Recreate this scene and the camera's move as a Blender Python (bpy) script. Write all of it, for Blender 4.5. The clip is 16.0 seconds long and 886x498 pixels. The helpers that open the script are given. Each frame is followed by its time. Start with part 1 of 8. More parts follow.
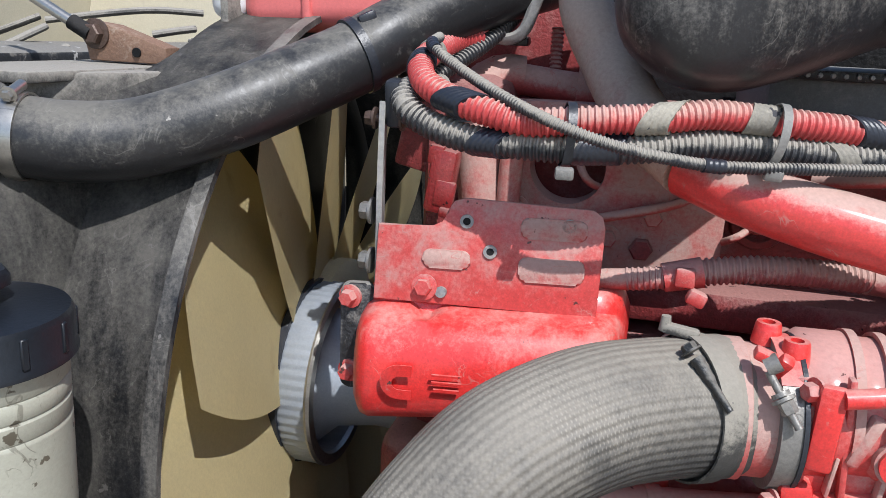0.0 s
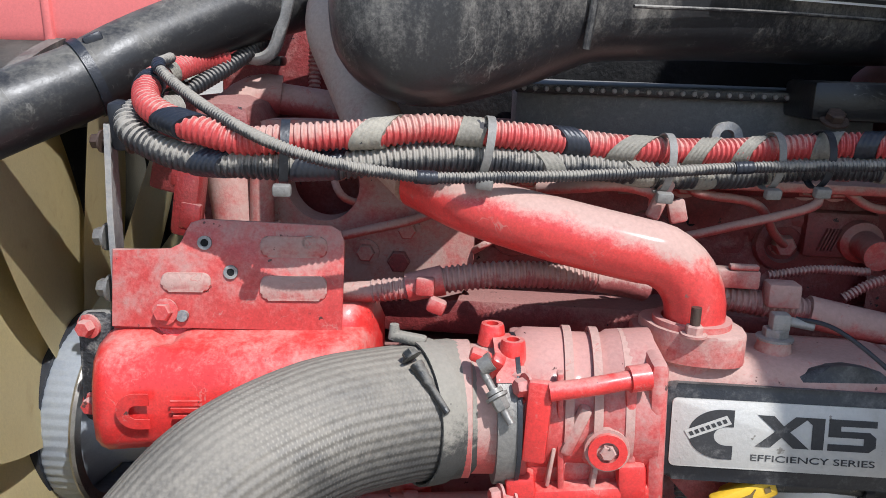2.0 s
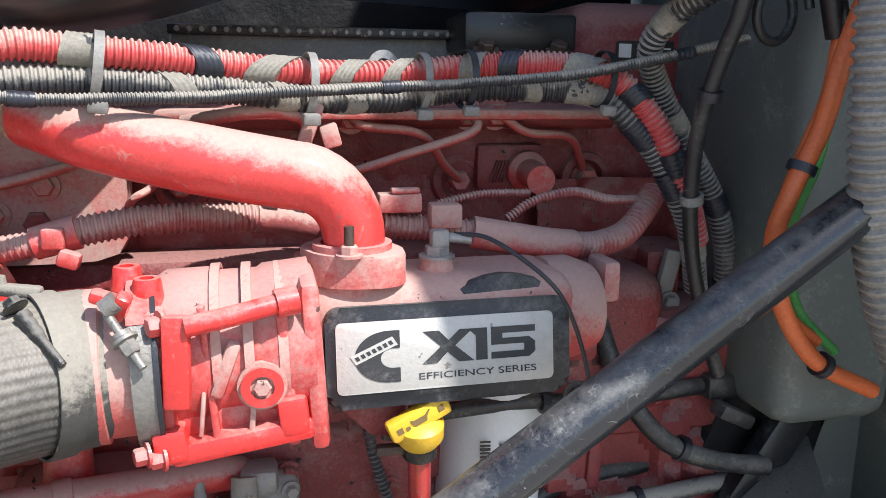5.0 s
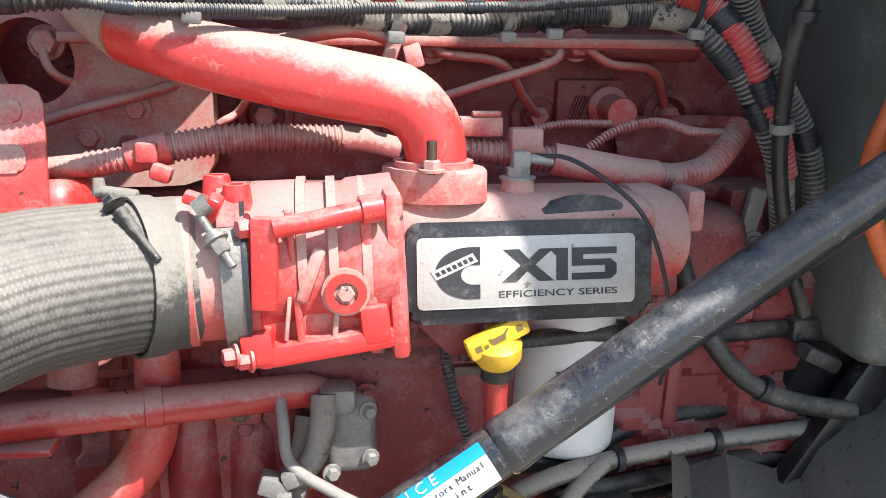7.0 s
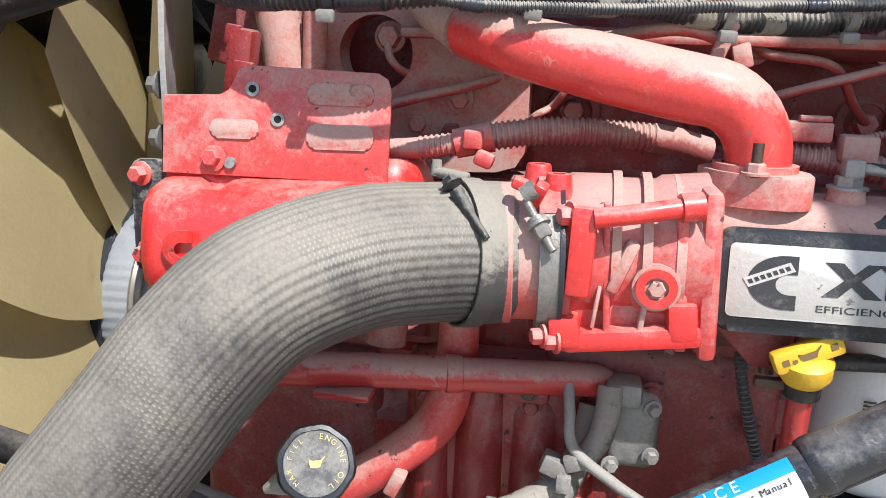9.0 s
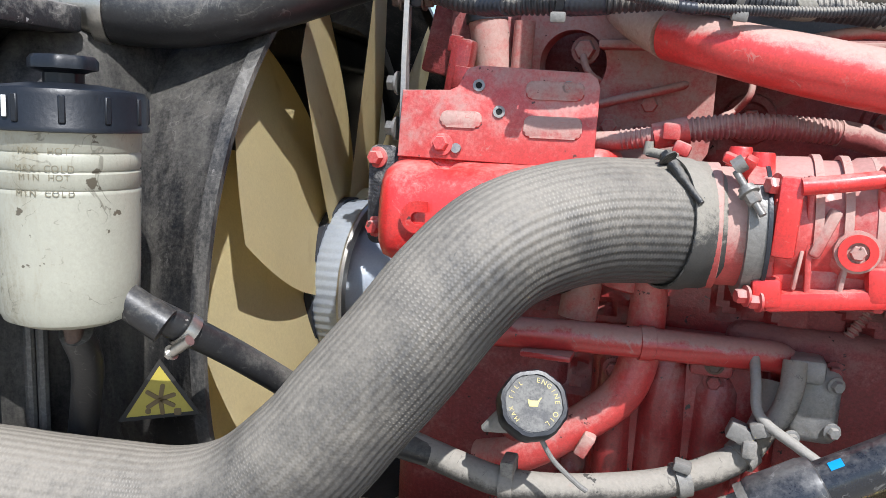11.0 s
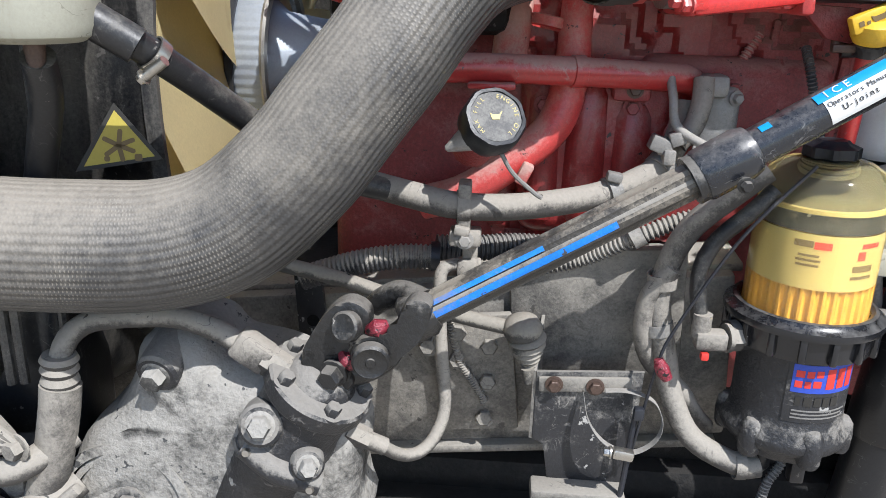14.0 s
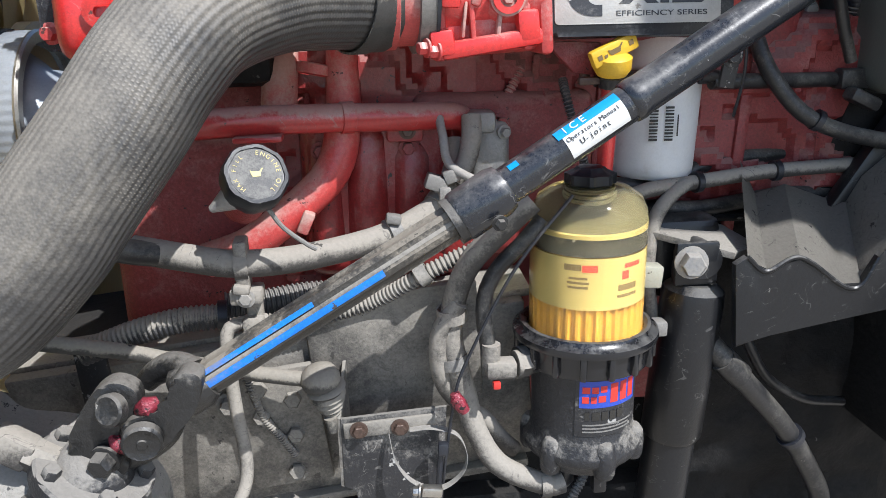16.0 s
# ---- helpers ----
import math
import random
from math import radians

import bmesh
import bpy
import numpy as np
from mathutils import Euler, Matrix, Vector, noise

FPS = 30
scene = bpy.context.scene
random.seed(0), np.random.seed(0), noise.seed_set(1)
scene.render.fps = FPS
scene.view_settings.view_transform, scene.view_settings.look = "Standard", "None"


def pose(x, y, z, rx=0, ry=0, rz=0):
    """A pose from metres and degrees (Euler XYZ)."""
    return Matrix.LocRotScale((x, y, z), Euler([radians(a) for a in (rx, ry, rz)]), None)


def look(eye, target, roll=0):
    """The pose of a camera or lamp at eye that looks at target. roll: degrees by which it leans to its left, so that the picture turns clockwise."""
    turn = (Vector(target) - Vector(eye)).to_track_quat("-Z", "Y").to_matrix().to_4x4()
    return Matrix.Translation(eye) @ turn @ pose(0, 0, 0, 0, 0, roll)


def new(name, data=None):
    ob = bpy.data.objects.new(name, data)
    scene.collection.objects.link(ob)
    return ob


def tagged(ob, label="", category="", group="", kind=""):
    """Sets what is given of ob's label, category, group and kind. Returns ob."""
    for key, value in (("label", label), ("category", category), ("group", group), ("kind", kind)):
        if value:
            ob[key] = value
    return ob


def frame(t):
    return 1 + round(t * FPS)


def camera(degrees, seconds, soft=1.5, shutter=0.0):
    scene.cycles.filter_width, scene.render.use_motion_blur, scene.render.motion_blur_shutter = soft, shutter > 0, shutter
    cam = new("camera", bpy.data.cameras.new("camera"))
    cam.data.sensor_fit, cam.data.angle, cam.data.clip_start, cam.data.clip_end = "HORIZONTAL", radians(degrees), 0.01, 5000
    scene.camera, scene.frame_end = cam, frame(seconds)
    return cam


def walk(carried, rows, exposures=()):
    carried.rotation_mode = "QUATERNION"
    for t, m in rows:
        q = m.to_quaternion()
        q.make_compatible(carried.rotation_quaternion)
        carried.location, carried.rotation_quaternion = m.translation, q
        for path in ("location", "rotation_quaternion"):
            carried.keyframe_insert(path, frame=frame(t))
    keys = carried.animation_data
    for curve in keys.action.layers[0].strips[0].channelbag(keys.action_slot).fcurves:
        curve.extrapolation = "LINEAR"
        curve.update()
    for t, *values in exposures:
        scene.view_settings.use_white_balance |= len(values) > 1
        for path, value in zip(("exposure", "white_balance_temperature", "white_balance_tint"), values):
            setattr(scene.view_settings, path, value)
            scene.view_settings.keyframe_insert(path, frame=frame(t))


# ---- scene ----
# One unit of the plan is 0.85 m; every length below is in plan units until part() sets it down in metres.
UNIT = 0.85
cam = camera(59.1, 16.0, 0.85)
PATH = [
    (0, (0.183, -0.174, 1.824), (-0.27, 1.702, 1.297), 2.9),
    (0.5, (0.233, -0.17, 1.828), (-0.191, 1.715, 1.315), 2.5),
    (1, (0.273, -0.17, 1.826), (-0.082, 1.735, 1.329), 2.3),
    (1.5, (0.296, -0.168, 1.825), (0.045, 1.757, 1.345), 2.2),
    (2, (0.319, -0.16, 1.827), (0.18, 1.781, 1.364), 2.1),
    (2.5, (0.339, -0.157, 1.833), (0.312, 1.792, 1.384), 1.8),
    (3, (0.363, -0.152, 1.832), (0.453, 1.797, 1.395), 1.5),
    (3.5, (0.384, -0.145, 1.831), (0.603, 1.799, 1.414), 1.4),
    (4, (0.408, -0.133, 1.817), (0.744, 1.798, 1.418), 1.1),
    (4.5, (0.43, -0.135, 1.785), (0.842, 1.782, 1.389), 0.7),
    (4.7, (0.432, -0.133, 1.765), (0.882, 1.774, 1.362), 0.6),
    (6.8, (0.437, -0.144, 1.68), (0.732, 1.782, 1.228), 0.0),
    (7, (0.416, -0.143, 1.679), (0.698, 1.784, 1.223), 0.5),
    (7.5, (0.39, -0.145, 1.677), (0.556, 1.794, 1.215), 0.9),
    (8, (0.369, -0.145, 1.675), (0.391, 1.799, 1.206), 1.3),
    (8.5, (0.362, -0.155, 1.675), (0.19, 1.78, 1.198), 1.7),
    (8.7, (0.361, -0.161, 1.677), (0.116, 1.765, 1.197), 1.8),
    (10.8, (0.326, -0.283, 1.61), (-0.288, 1.592, 1.284), 2.8),
    (11, (0.273, -0.319, 1.599), (-0.318, 1.563, 1.271), 2.7),
    (11.5, (0.153, -0.418, 1.558), (-0.378, 1.475, 1.193), 2.3),
    (12, (0.109, -0.442, 1.521), (-0.372, 1.451, 1.087), 2.0),
    (12.5, (0.106, -0.438, 1.486), (-0.318, 1.448, 0.974), 1.8),
    (13, (0.104, -0.44, 1.46), (-0.241, 1.441, 0.874), 1.8),
    (13.5, (0.119, -0.436, 1.445), (-0.124, 1.448, 0.818), 1.7),
    (14, (0.145, -0.43, 1.449), (0.011, 1.461, 0.813), 1.6),
    (14.5, (0.176, -0.43, 1.457), (0.133, 1.468, 0.826), 1.0),
    (15, (0.199, -0.422, 1.465), (0.249, 1.479, 0.848), 0.2),
    (15.5, (0.229, -0.417, 1.475), (0.358, 1.485, 0.87), -0.6),
    (16, (0.248, -0.415, 1.484), (0.457, 1.484, 0.893), -1.1),
]
walk(cam, [(t, look(Vector(eye) * UNIT, Vector(target) * UNIT, roll)) for t, eye, target, roll in PATH],
     [(0.0, 0.58, 6100, 10), (2.0, 0.61, 6100, 10), (3.0, 0.72, 6100, 10), (4.7, 1.06, 6250, 10), (6.8, 1.36, 6450, 10), (8.0, 1.08, 6450, 10), (8.7, 1.02, 6400, 10), (11.0, 0.9, 6100, 10), (13.5, 0.86, 6100, 10), (16.0, 0.86, 6100, 10)])

# ---- light ----
SUN_FROM = Vector((0.47, -0.59, 1.0)).normalized()
world = bpy.data.worlds.new("sky")
scene.world = world
world.use_nodes = True
sky = world.node_tree.nodes.new("ShaderNodeTexSky")
sky.sky_type, sky.sun_disc = "NISHITA", False
sky.sun_elevation = math.asin(SUN_FROM.z)
sky.sun_rotation = math.atan2(SUN_FROM.x, SUN_FROM.y)
world.node_tree.links.new(sky.outputs[0], world.node_tree.nodes["Background"].inputs[0])
world.node_tree.nodes["Background"].inputs[1].default_value = 0.11
sun = new("sun", bpy.data.lights.new("sun", "SUN"))
sun.data.energy, sun.data.angle, sun.data.color = 3.7, radians(0.5), (1.0, 0.97, 0.935)
sun.matrix_world = look((0, 0, 8), Vector((0, 0, 8)) - SUN_FROM)

# ---- materials ----
def surface(name, col, rough=0.5, metal=0.0, dust=0.0, up=0.0, dust_col=(0.36, 0.32, 0.27), var=0.26, bump=0.22,
            big=9.0, fine=260.0, cover=0.8, speck=0.0, speck_col=(0.02, 0.02, 0.02), coat=0.0, spec=0.5, soft=0.0, streak=1.0,
            scuff=0.0, scuff_col=(0.30, 0.285, 0.26)):
    """A worn surface: three scales of noise in its colour, a broken coat of dust, specks, hairline scuffs, fine relief. streak below 1 draws the dust out downwards."""
    m = bpy.data.materials.new(name)
    m.use_nodes = True
    nt = m.node_tree
    nd, ln = nt.nodes, nt.links
    b = nd["Principled BSDF"]
    tc = nd.new("ShaderNodeTexCoord")

    def noise_node(scale, detail=4.0, rough_=0.6, off=0.0, swirl=0.0, long_=1.0):
        n = nd.new("ShaderNodeTexNoise")
        n.inputs["Distortion"].default_value = swirl
        n.inputs["Scale"].default_value, n.inputs["Detail"].default_value, n.inputs["Roughness"].default_value = scale, detail, rough_
        mp = nd.new("ShaderNodeMapping")
        mp.inputs["Location"].default_value = (off, off * 1.7, off * 0.6)
        mp.inputs["Scale"].default_value = (1, 1, long_)
        ln.new(tc.outputs["Object"], mp.inputs[0])
        ln.new(mp.outputs[0], n.inputs["Vector"])
        return n.outputs["Fac"]

    def calc(op, a, c, clamp=False):
        n = nd.new("ShaderNodeMath")
        n.operation, n.use_clamp = op, clamp
        for i, v in enumerate((a, c)):
            if isinstance(v, (int, float)):
                n.inputs[i].default_value = v
            else:
                ln.new(v, n.inputs[i])
        return n.outputs[0]

    def blend(f, a, c):
        n = nd.new("ShaderNodeMix")
        n.data_type = "RGBA"
        for i, v in ((0, f), (6, a), (7, c)):
            if isinstance(v, (int, float)):
                n.inputs[i].default_value = v
            elif isinstance(v, tuple):
                n.inputs[i].default_value = (*v, 1.0)
            else:
                ln.new(v, n.inputs[i])
        return n.outputs[2]

    n1, n2, n3 = noise_node(big, 5.0, 0.62, 0.0, 0.5, streak), noise_node(fine, 3.0), noise_node(big * 4.2, 7.0, 0.72, 3.1, 0.3, streak)
    n5 = noise_node(fine * 2.4, 2.0, 0.6, 5.3)
    lo = tuple(min(1, c * (1 - var)) for c in col)
    hi = tuple(min(1, c * (1 + var)) for c in col)
    mixed = calc("ADD", calc("MULTIPLY", n1, 0.34), calc("ADD", calc("MULTIPLY", n2, 0.36), calc("MULTIPLY", n5, 0.30)))
    colour = blend(calc("MULTIPLY_ADD", calc("SUBTRACT", mixed, 0.5), 3.4, True), lo, hi)
    st = colour.node.inputs[0].links[0].from_node
    st.inputs[2].default_value = 0.5
    rgh = rough
    if dust > 0 or up > 0:
        f = calc("ADD", calc("MULTIPLY", n1, 0.46), calc("ADD", calc("MULTIPLY", n3, 0.34), calc("ADD", calc("MULTIPLY", n2, 0.12), calc("MULTIPLY", n5, 0.08))))
        if up:
            geo = nd.new("ShaderNodeNewGeometry")
            sep = nd.new("ShaderNodeSeparateXYZ")
            ln.new(geo.outputs["Normal"], sep.inputs[0])
            f = calc("ADD", f, calc("MULTIPLY", sep.outputs[2], up))
        rng = nd.new("ShaderNodeMapRange")
        rng.interpolation_type = "SMOOTHSTEP"
        rng.inputs[1].default_value, rng.inputs[2].default_value = 0.615 - dust * 0.26 - soft, 0.735 - dust * 0.26 + soft
        rng.inputs[3].default_value, rng.inputs[4].default_value = min(0.16, dust * 0.25 + 0.02) if col[0] > 0.1 else 0.0, cover
        ln.new(f, rng.inputs[0])
        d = rng.outputs[0]
        colour = blend(d, colour, blend(n2, tuple(c * 0.8 for c in dust_col), tuple(min(1, c * 1.2) for c in dust_col)))
        rgh = calc("ADD", rough, calc("MULTIPLY", d, max(0.0, 0.9 - rough)))
        if metal:
            ln.new(calc("MULTIPLY", calc("SUBTRACT", 1.0, d), metal), b.inputs["Metallic"])
    else:
        b.inputs["Metallic"].default_value = metal
    if scuff:
        n6 = noise_node(big * 2.2, 3.0, 0.5, 11.0, 1.6)
        line = nd.new("ShaderNodeMapRange")
        line.inputs[1].default_value, line.inputs[2].default_value, line.inputs[3].default_value, line.inputs[4].default_value = 0.004, 0.011, scuff, 0.0
        ln.new(calc("ABSOLUTE", calc("SUBTRACT", n6, 0.5), 0.0), line.inputs[0])
        some = nd.new("ShaderNodeMapRange")
        some.inputs[1].default_value, some.inputs[2].default_value = 0.50, 0.60
        ln.new(n3, some.inputs[0])
        colour = blend(calc("MULTIPLY", line.outputs[0], some.outputs[0]), colour, scuff_col)
    if speck:
        n4 = noise_node(big * 5.0, 4.0, 0.6, 8.0)
        r2 = nd.new("ShaderNodeMapRange")
        r2.inputs[1].default_value, r2.inputs[2].default_value = 0.78 - speck, 0.80 - speck
        ln.new(n4, r2.inputs[0])
        colour = blend(r2.outputs[0], colour, speck_col)
    ln.new(colour, b.inputs["Base Color"])
    if isinstance(rgh, (int, float)):
        rgh = calc("ADD", rgh - 0.08, calc("MULTIPLY", n3, 0.16))
    ln.new(rgh, b.inputs["Roughness"])
    b.inputs["Specular IOR Level"].default_value = spec
    b.inputs["Coat Weight"].default_value = coat
    b.inputs["Coat Roughness"].default_value = 0.15
    if bump:
        bp = nd.new("ShaderNodeBump")
        bp.inputs["Strength"].default_value, bp.inputs["Distance"].default_value = bump, 0.002
        ln.new(calc("ADD", n2, calc("MULTIPLY", n3, 0.7)), bp.inputs["Height"])
        ln.new(bp.outputs[0], b.inputs["Normal"])
    return m


red_paint = surface("red_paint", (0.55, 0.022, 0.022), 0.36, dust=0.47, up=0.20, dust_col=(0.42, 0.27, 0.235), cover=0.86, speck=0.10, speck_col=(0.10, 0.04, 0.035), coat=0.2, bump=0.12, big=13, scuff=0.5, scuff_col=(0.40, 0.26, 0.22), soft=0.05)
red_bright = surface("red_bright", (0.62, 0.022, 0.02), 0.30, dust=0.1, up=0.16, dust_col=(0.46, 0.27, 0.23), cover=0.75, speck=0.08, speck_col=(0.10, 0.04, 0.035), coat=0.3, bump=0.08, big=12, scuff=0.5, scuff_col=(0.45, 0.2, 0.17), soft=0.05)
red_dusty = surface("red_dusty", (0.50, 0.035, 0.034), 0.5, dust=0.8, up=0.24, dust_col=(0.42, 0.30, 0.255), cover=0.9, speck=0.09, speck_col=(0.12, 0.06, 0.05), bump=0.22, soft=0.05, big=12, scuff=0.4, scuff_col=(0.45, 0.06, 0.05))
# engine red with the shade of the recessed parts put into its colour
red_shaded = surface("red_shaded", (0.22, 0.020, 0.022), 0.42, dust=0.37, up=0.30, dust_col=(0.30, 0.165, 0.145), cover=0.8, bump=0.5, speck=0.10, speck_col=(0.02, 0.012, 0.012), soft=0.03, big=14, var=0.4)
# oily engine red, darkened for shade as well
red_oily_shaded = surface("red_oily_shaded", (0.25, 0.012, 0.014), 0.26, dust=0.36, up=0.22, dust_col=(0.28, 0.15, 0.13), cover=0.7, bump=0.3, coat=0.3, speck=0.12, speck_col=(0.014, 0.01, 0.01), big=14, var=0.4)
red_pipe_paint = surface("red_pipe_paint", (0.40, 0.012, 0.013), 0.26, dust=0.24, up=0.26, dust_col=(0.38, 0.28, 0.24), cover=0.78, coat=0.3, speck=0.08, speck_col=(0.03, 0.012, 0.012), scuff=0.5, bump=0.1)
riser_dust = surface("riser_dust", (0.44, 0.24, 0.19), 0.75, dust=0.8, up=0.1, dust_col=(0.47, 0.375, 0.295), cover=0.85, soft=0.04)
dusty_tube = surface("dusty_tube", (0.60, 0.026, 0.025), 0.28, dust=0.24, up=0.34, dust_col=(0.43, 0.315, 0.265), cover=0.9, speck=0.085, speck_col=(0.16, 0.12, 0.10), coat=0.25, big=7, bump=0.08, scuff=0.4, scuff_col=(0.45, 0.3, 0.25), soft=0.03)
red_conduit = surface("red_conduit", (0.48, 0.022, 0.028), 0.45, dust=0.36, up=0.16, dust_col=(0.44, 0.36, 0.30), cover=0.78, soft=0.03)
pink_conduit = surface("pink_conduit", (0.30, 0.04, 0.045), 0.5, dust=0.66, up=0.2, dust_col=(0.42, 0.29, 0.25), cover=0.88)
grey_conduit = surface("grey_conduit", (0.035, 0.036, 0.04), 0.5, dust=0.62, up=0.2, dust_col=(0.36, 0.33, 0.28), cover=0.75)
dark_conduit = surface("dark_conduit", (0.028, 0.030, 0.034), 0.45, dust=0.35, up=0.25, dust_col=(0.30, 0.28, 0.25), cover=0.6)
tape_dusty = surface("tape_dusty", (0.20, 0.185, 0.155), 0.75, dust=0.5, dust_col=(0.35, 0.32, 0.26), speck=0.16, speck_col=(0.04, 0.04, 0.045), bump=0.4)
tape_dark = surface("tape_dark", (0.018, 0.021, 0.03), 0.4, dust=0.25, dust_col=(0.30, 0.28, 0.25), cover=0.6)
black_plastic = surface("black_plastic", (0.012, 0.012, 0.0135), 0.36, dust=0.22, up=0.2, dust_col=(0.17, 0.16, 0.145), cover=0.55, spec=0.5, bump=0.1, speck=0.06, speck_col=(0.2, 0.19, 0.18), scuff=0.5)
cap_plastic = surface("cap_plastic", (0.010, 0.012, 0.016), 0.4, dust=0.08, up=0.1, dust_col=(0.12, 0.12, 0.12), cover=0.45, bump=0.1, spec=0.4)
shroud_plastic = surface("shroud_plastic", (0.009, 0.0105, 0.014), 0.30, dust=0.56, up=0.06, dust_col=(0.27, 0.25, 0.215), cover=0.62, bump=0.10, big=9, soft=0.07, speck=0.08, speck_col=(0.16, 0.15, 0.14), streak=0.22, scuff=0.3)
duct_plastic = surface("duct_plastic", (0.022, 0.022, 0.024), 0.34, dust=0.5, up=0.10, dust_col=(0.34, 0.315, 0.275), cover=0.7, big=7, bump=0.08, soft=0.04, speck=0.07, speck_col=(0.015, 0.015, 0.017), streak=0.35, scuff=0.3)
rubber = surface("rubber", (0.020, 0.020, 0.021), 0.38, dust=0.36, up=0.10, dust_col=(0.20, 0.185, 0.155), cover=0.6, speck=0.07, speck_col=(0.26, 0.245, 0.22), big=8, soft=0.04, bump=0.10, scuff=0.2)
black_paint = surface("black_paint", (0.010, 0.0105, 0.012), 0.34, dust=0.16, up=0.16, dust_col=(0.13, 0.125, 0.115), cover=0.55, bump=0.15, spec=0.5, speck=0.08, speck_col=(0.17, 0.165, 0.155), scuff=0.3, scuff_col=(0.20, 0.195, 0.185))
shaft_paint = surface("shaft_paint", (0.015, 0.0165, 0.0205), 0.26, dust=0.14, up=0.14, dust_col=(0.20, 0.19, 0.175), cover=0.5, bump=0.05, coat=0.3, speck=0.06, speck_col=(0.36, 0.35, 0.33), big=10, soft=0.03, scuff=0.3, scuff_col=(0.36, 0.35, 0.33))
greasy_iron = surface("greasy_iron", (0.018, 0.0175, 0.017), 0.36, dust=0.22, up=0.2, dust_col=(0.20, 0.185, 0.16), cover=0.6, bump=0.7, fine=160, speck=0.07, speck_col=(0.28, 0.26, 0.23))
cast_dusty = surface("cast_dusty", (0.045, 0.043, 0.04), 0.7, dust=0.72, up=0.34, dust_col=(0.31, 0.295, 0.265), cover=0.92, bump=1.0, fine=190, speck=0.12, speck_col=(0.06, 0.06, 0.06), big=13, soft=0.04)
cast_dark = surface("cast_dark", (0.022, 0.022, 0.024), 0.5, dust=0.36, up=0.3, dust_col=(0.24, 0.225, 0.20), cover=0.8, bump=0.8, fine=190, speck=0.09, speck_col=(0.3, 0.29, 0.27), scuff=0.4)
frame_paint = surface("frame_paint", (0.08, 0.075, 0.068), 0.65, dust=0.72, up=0.2, dust_col=(0.27, 0.25, 0.215), cover=0.88, bump=0.3, speck=0.10, speck_col=(0.07, 0.065, 0.058), soft=0.05, scuff=0.6, scuff_col=(0.09, 0.08, 0.07))
dust_hose = surface("dust_hose", (0.06, 0.055, 0.05), 0.75, dust=0.76, up=0.28, dust_col=(0.30, 0.275, 0.235), cover=0.9, speck=0.10, speck_col=(0.07, 0.065, 0.058), bump=0.25, scuff=0.7, scuff_col=(0.07, 0.065, 0.06), soft=0.04)
plate_dark = surface("plate_dark", (0.024, 0.024, 0.026), 0.45, dust=0.42, up=0.2, dust_col=(0.23, 0.215, 0.19), cover=0.75, speck=0.14, speck_col=(0.36, 0.35, 0.33), bump=0.3, scuff=0.6)
steel = surface("steel", (0.20, 0.19, 0.175), 0.42, metal=0.4, dust=0.42, dust_col=(0.27, 0.25, 0.215), cover=0.7, scuff=0.6, scuff_col=(0.07, 0.06, 0.055))
steel_clean = surface("steel_clean", (0.48, 0.46, 0.42), 0.30, metal=1.0, var=0.15, bump=0.05, dust=0.2, dust_col=(0.30, 0.27, 0.22), cover=0.6, scuff=0.5, scuff_col=(0.12, 0.11, 0.10))
steel_dull = surface("steel_dull", (0.30, 0.30, 0.30), 0.45, metal=0.8, dust=0.6, up=0.1, dust_col=(0.30, 0.28, 0.245), cover=0.8)
hub_metal = surface("hub_metal", (0.33, 0.36, 0.40), 0.38, metal=0.35, dust=0.2, dust_col=(0.36, 0.37, 0.37), cover=0.5, var=0.1, bump=0.1)
rust = surface("rust", (0.17, 0.085, 0.05), 0.75, dust=0.45, dust_col=(0.33, 0.28, 0.22), cover=0.8, bump=0.5)
rust_bolt = surface("rust_bolt", (0.085, 0.055, 0.042), 0.5, metal=0.3, dust=0.2, dust_col=(0.24, 0.19, 0.16), cover=0.6, bump=0.4)
brass = surface("brass", (0.45, 0.28, 0.10), 0.4, metal=0.8, dust=0.4, dust_col=(0.3, 0.25, 0.18), cover=0.6)
blade_tan = surface("blade_tan", (0.76, 0.67, 0.42), 0.48, dust=0.22, dust_col=(0.46, 0.33, 0.15), cover=0.5, var=0.08, big=6, bump=0.06)
yellow = surface("yellow", (0.75, 0.46, 0.025), 0.4, dust=0.3, dust_col=(0.36, 0.27, 0.1), cover=0.6, var=0.1)
badge_metal = surface("badge_metal", (0.50, 0.485, 0.45), 0.42, metal=0.3, dust=0.5, dust_col=(0.37, 0.345, 0.30), cover=0.7, speck=0.1, speck_col=(0.22, 0.2, 0.17), var=0.1)
badge_black = surface("badge_black", (0.03, 0.03, 0.032), 0.4, dust=0.4, dust_col=(0.3, 0.285, 0.26), cover=0.5, bump=0.1)
bezel_black = surface("bezel_black", (0.014, 0.0145, 0.017), 0.38, dust=0.30, up=0.12, dust_col=(0.22, 0.215, 0.20), cover=0.6, bump=0.2, soft=0.04, speck=0.05, speck_col=(0.25, 0.24, 0.22))
white_can = surface("white_can", (0.70, 0.71, 0.71), 0.4, dust=0.3, dust_col=(0.42, 0.40, 0.36), cover=0.5, var=0.06)
tank_plastic = surface("tank_plastic", (0.36, 0.355, 0.29), 0.36, dust=0.34, dust_col=(0.20, 0.175, 0.115), cover=0.7, var=0.10, big=9, speck=0.11, speck_col=(0.10, 0.085, 0.06), bump=0.08, streak=0.3, scuff=0.6, scuff_col=(0.10, 0.09, 0.065))
coolant_plastic = surface("coolant_plastic", (0.74, 0.17, 0.16), 0.35, dust=0.25, up=0.1, dust_col=(0.62, 0.30, 0.28), cover=0.6, var=0.1, bump=0.05)
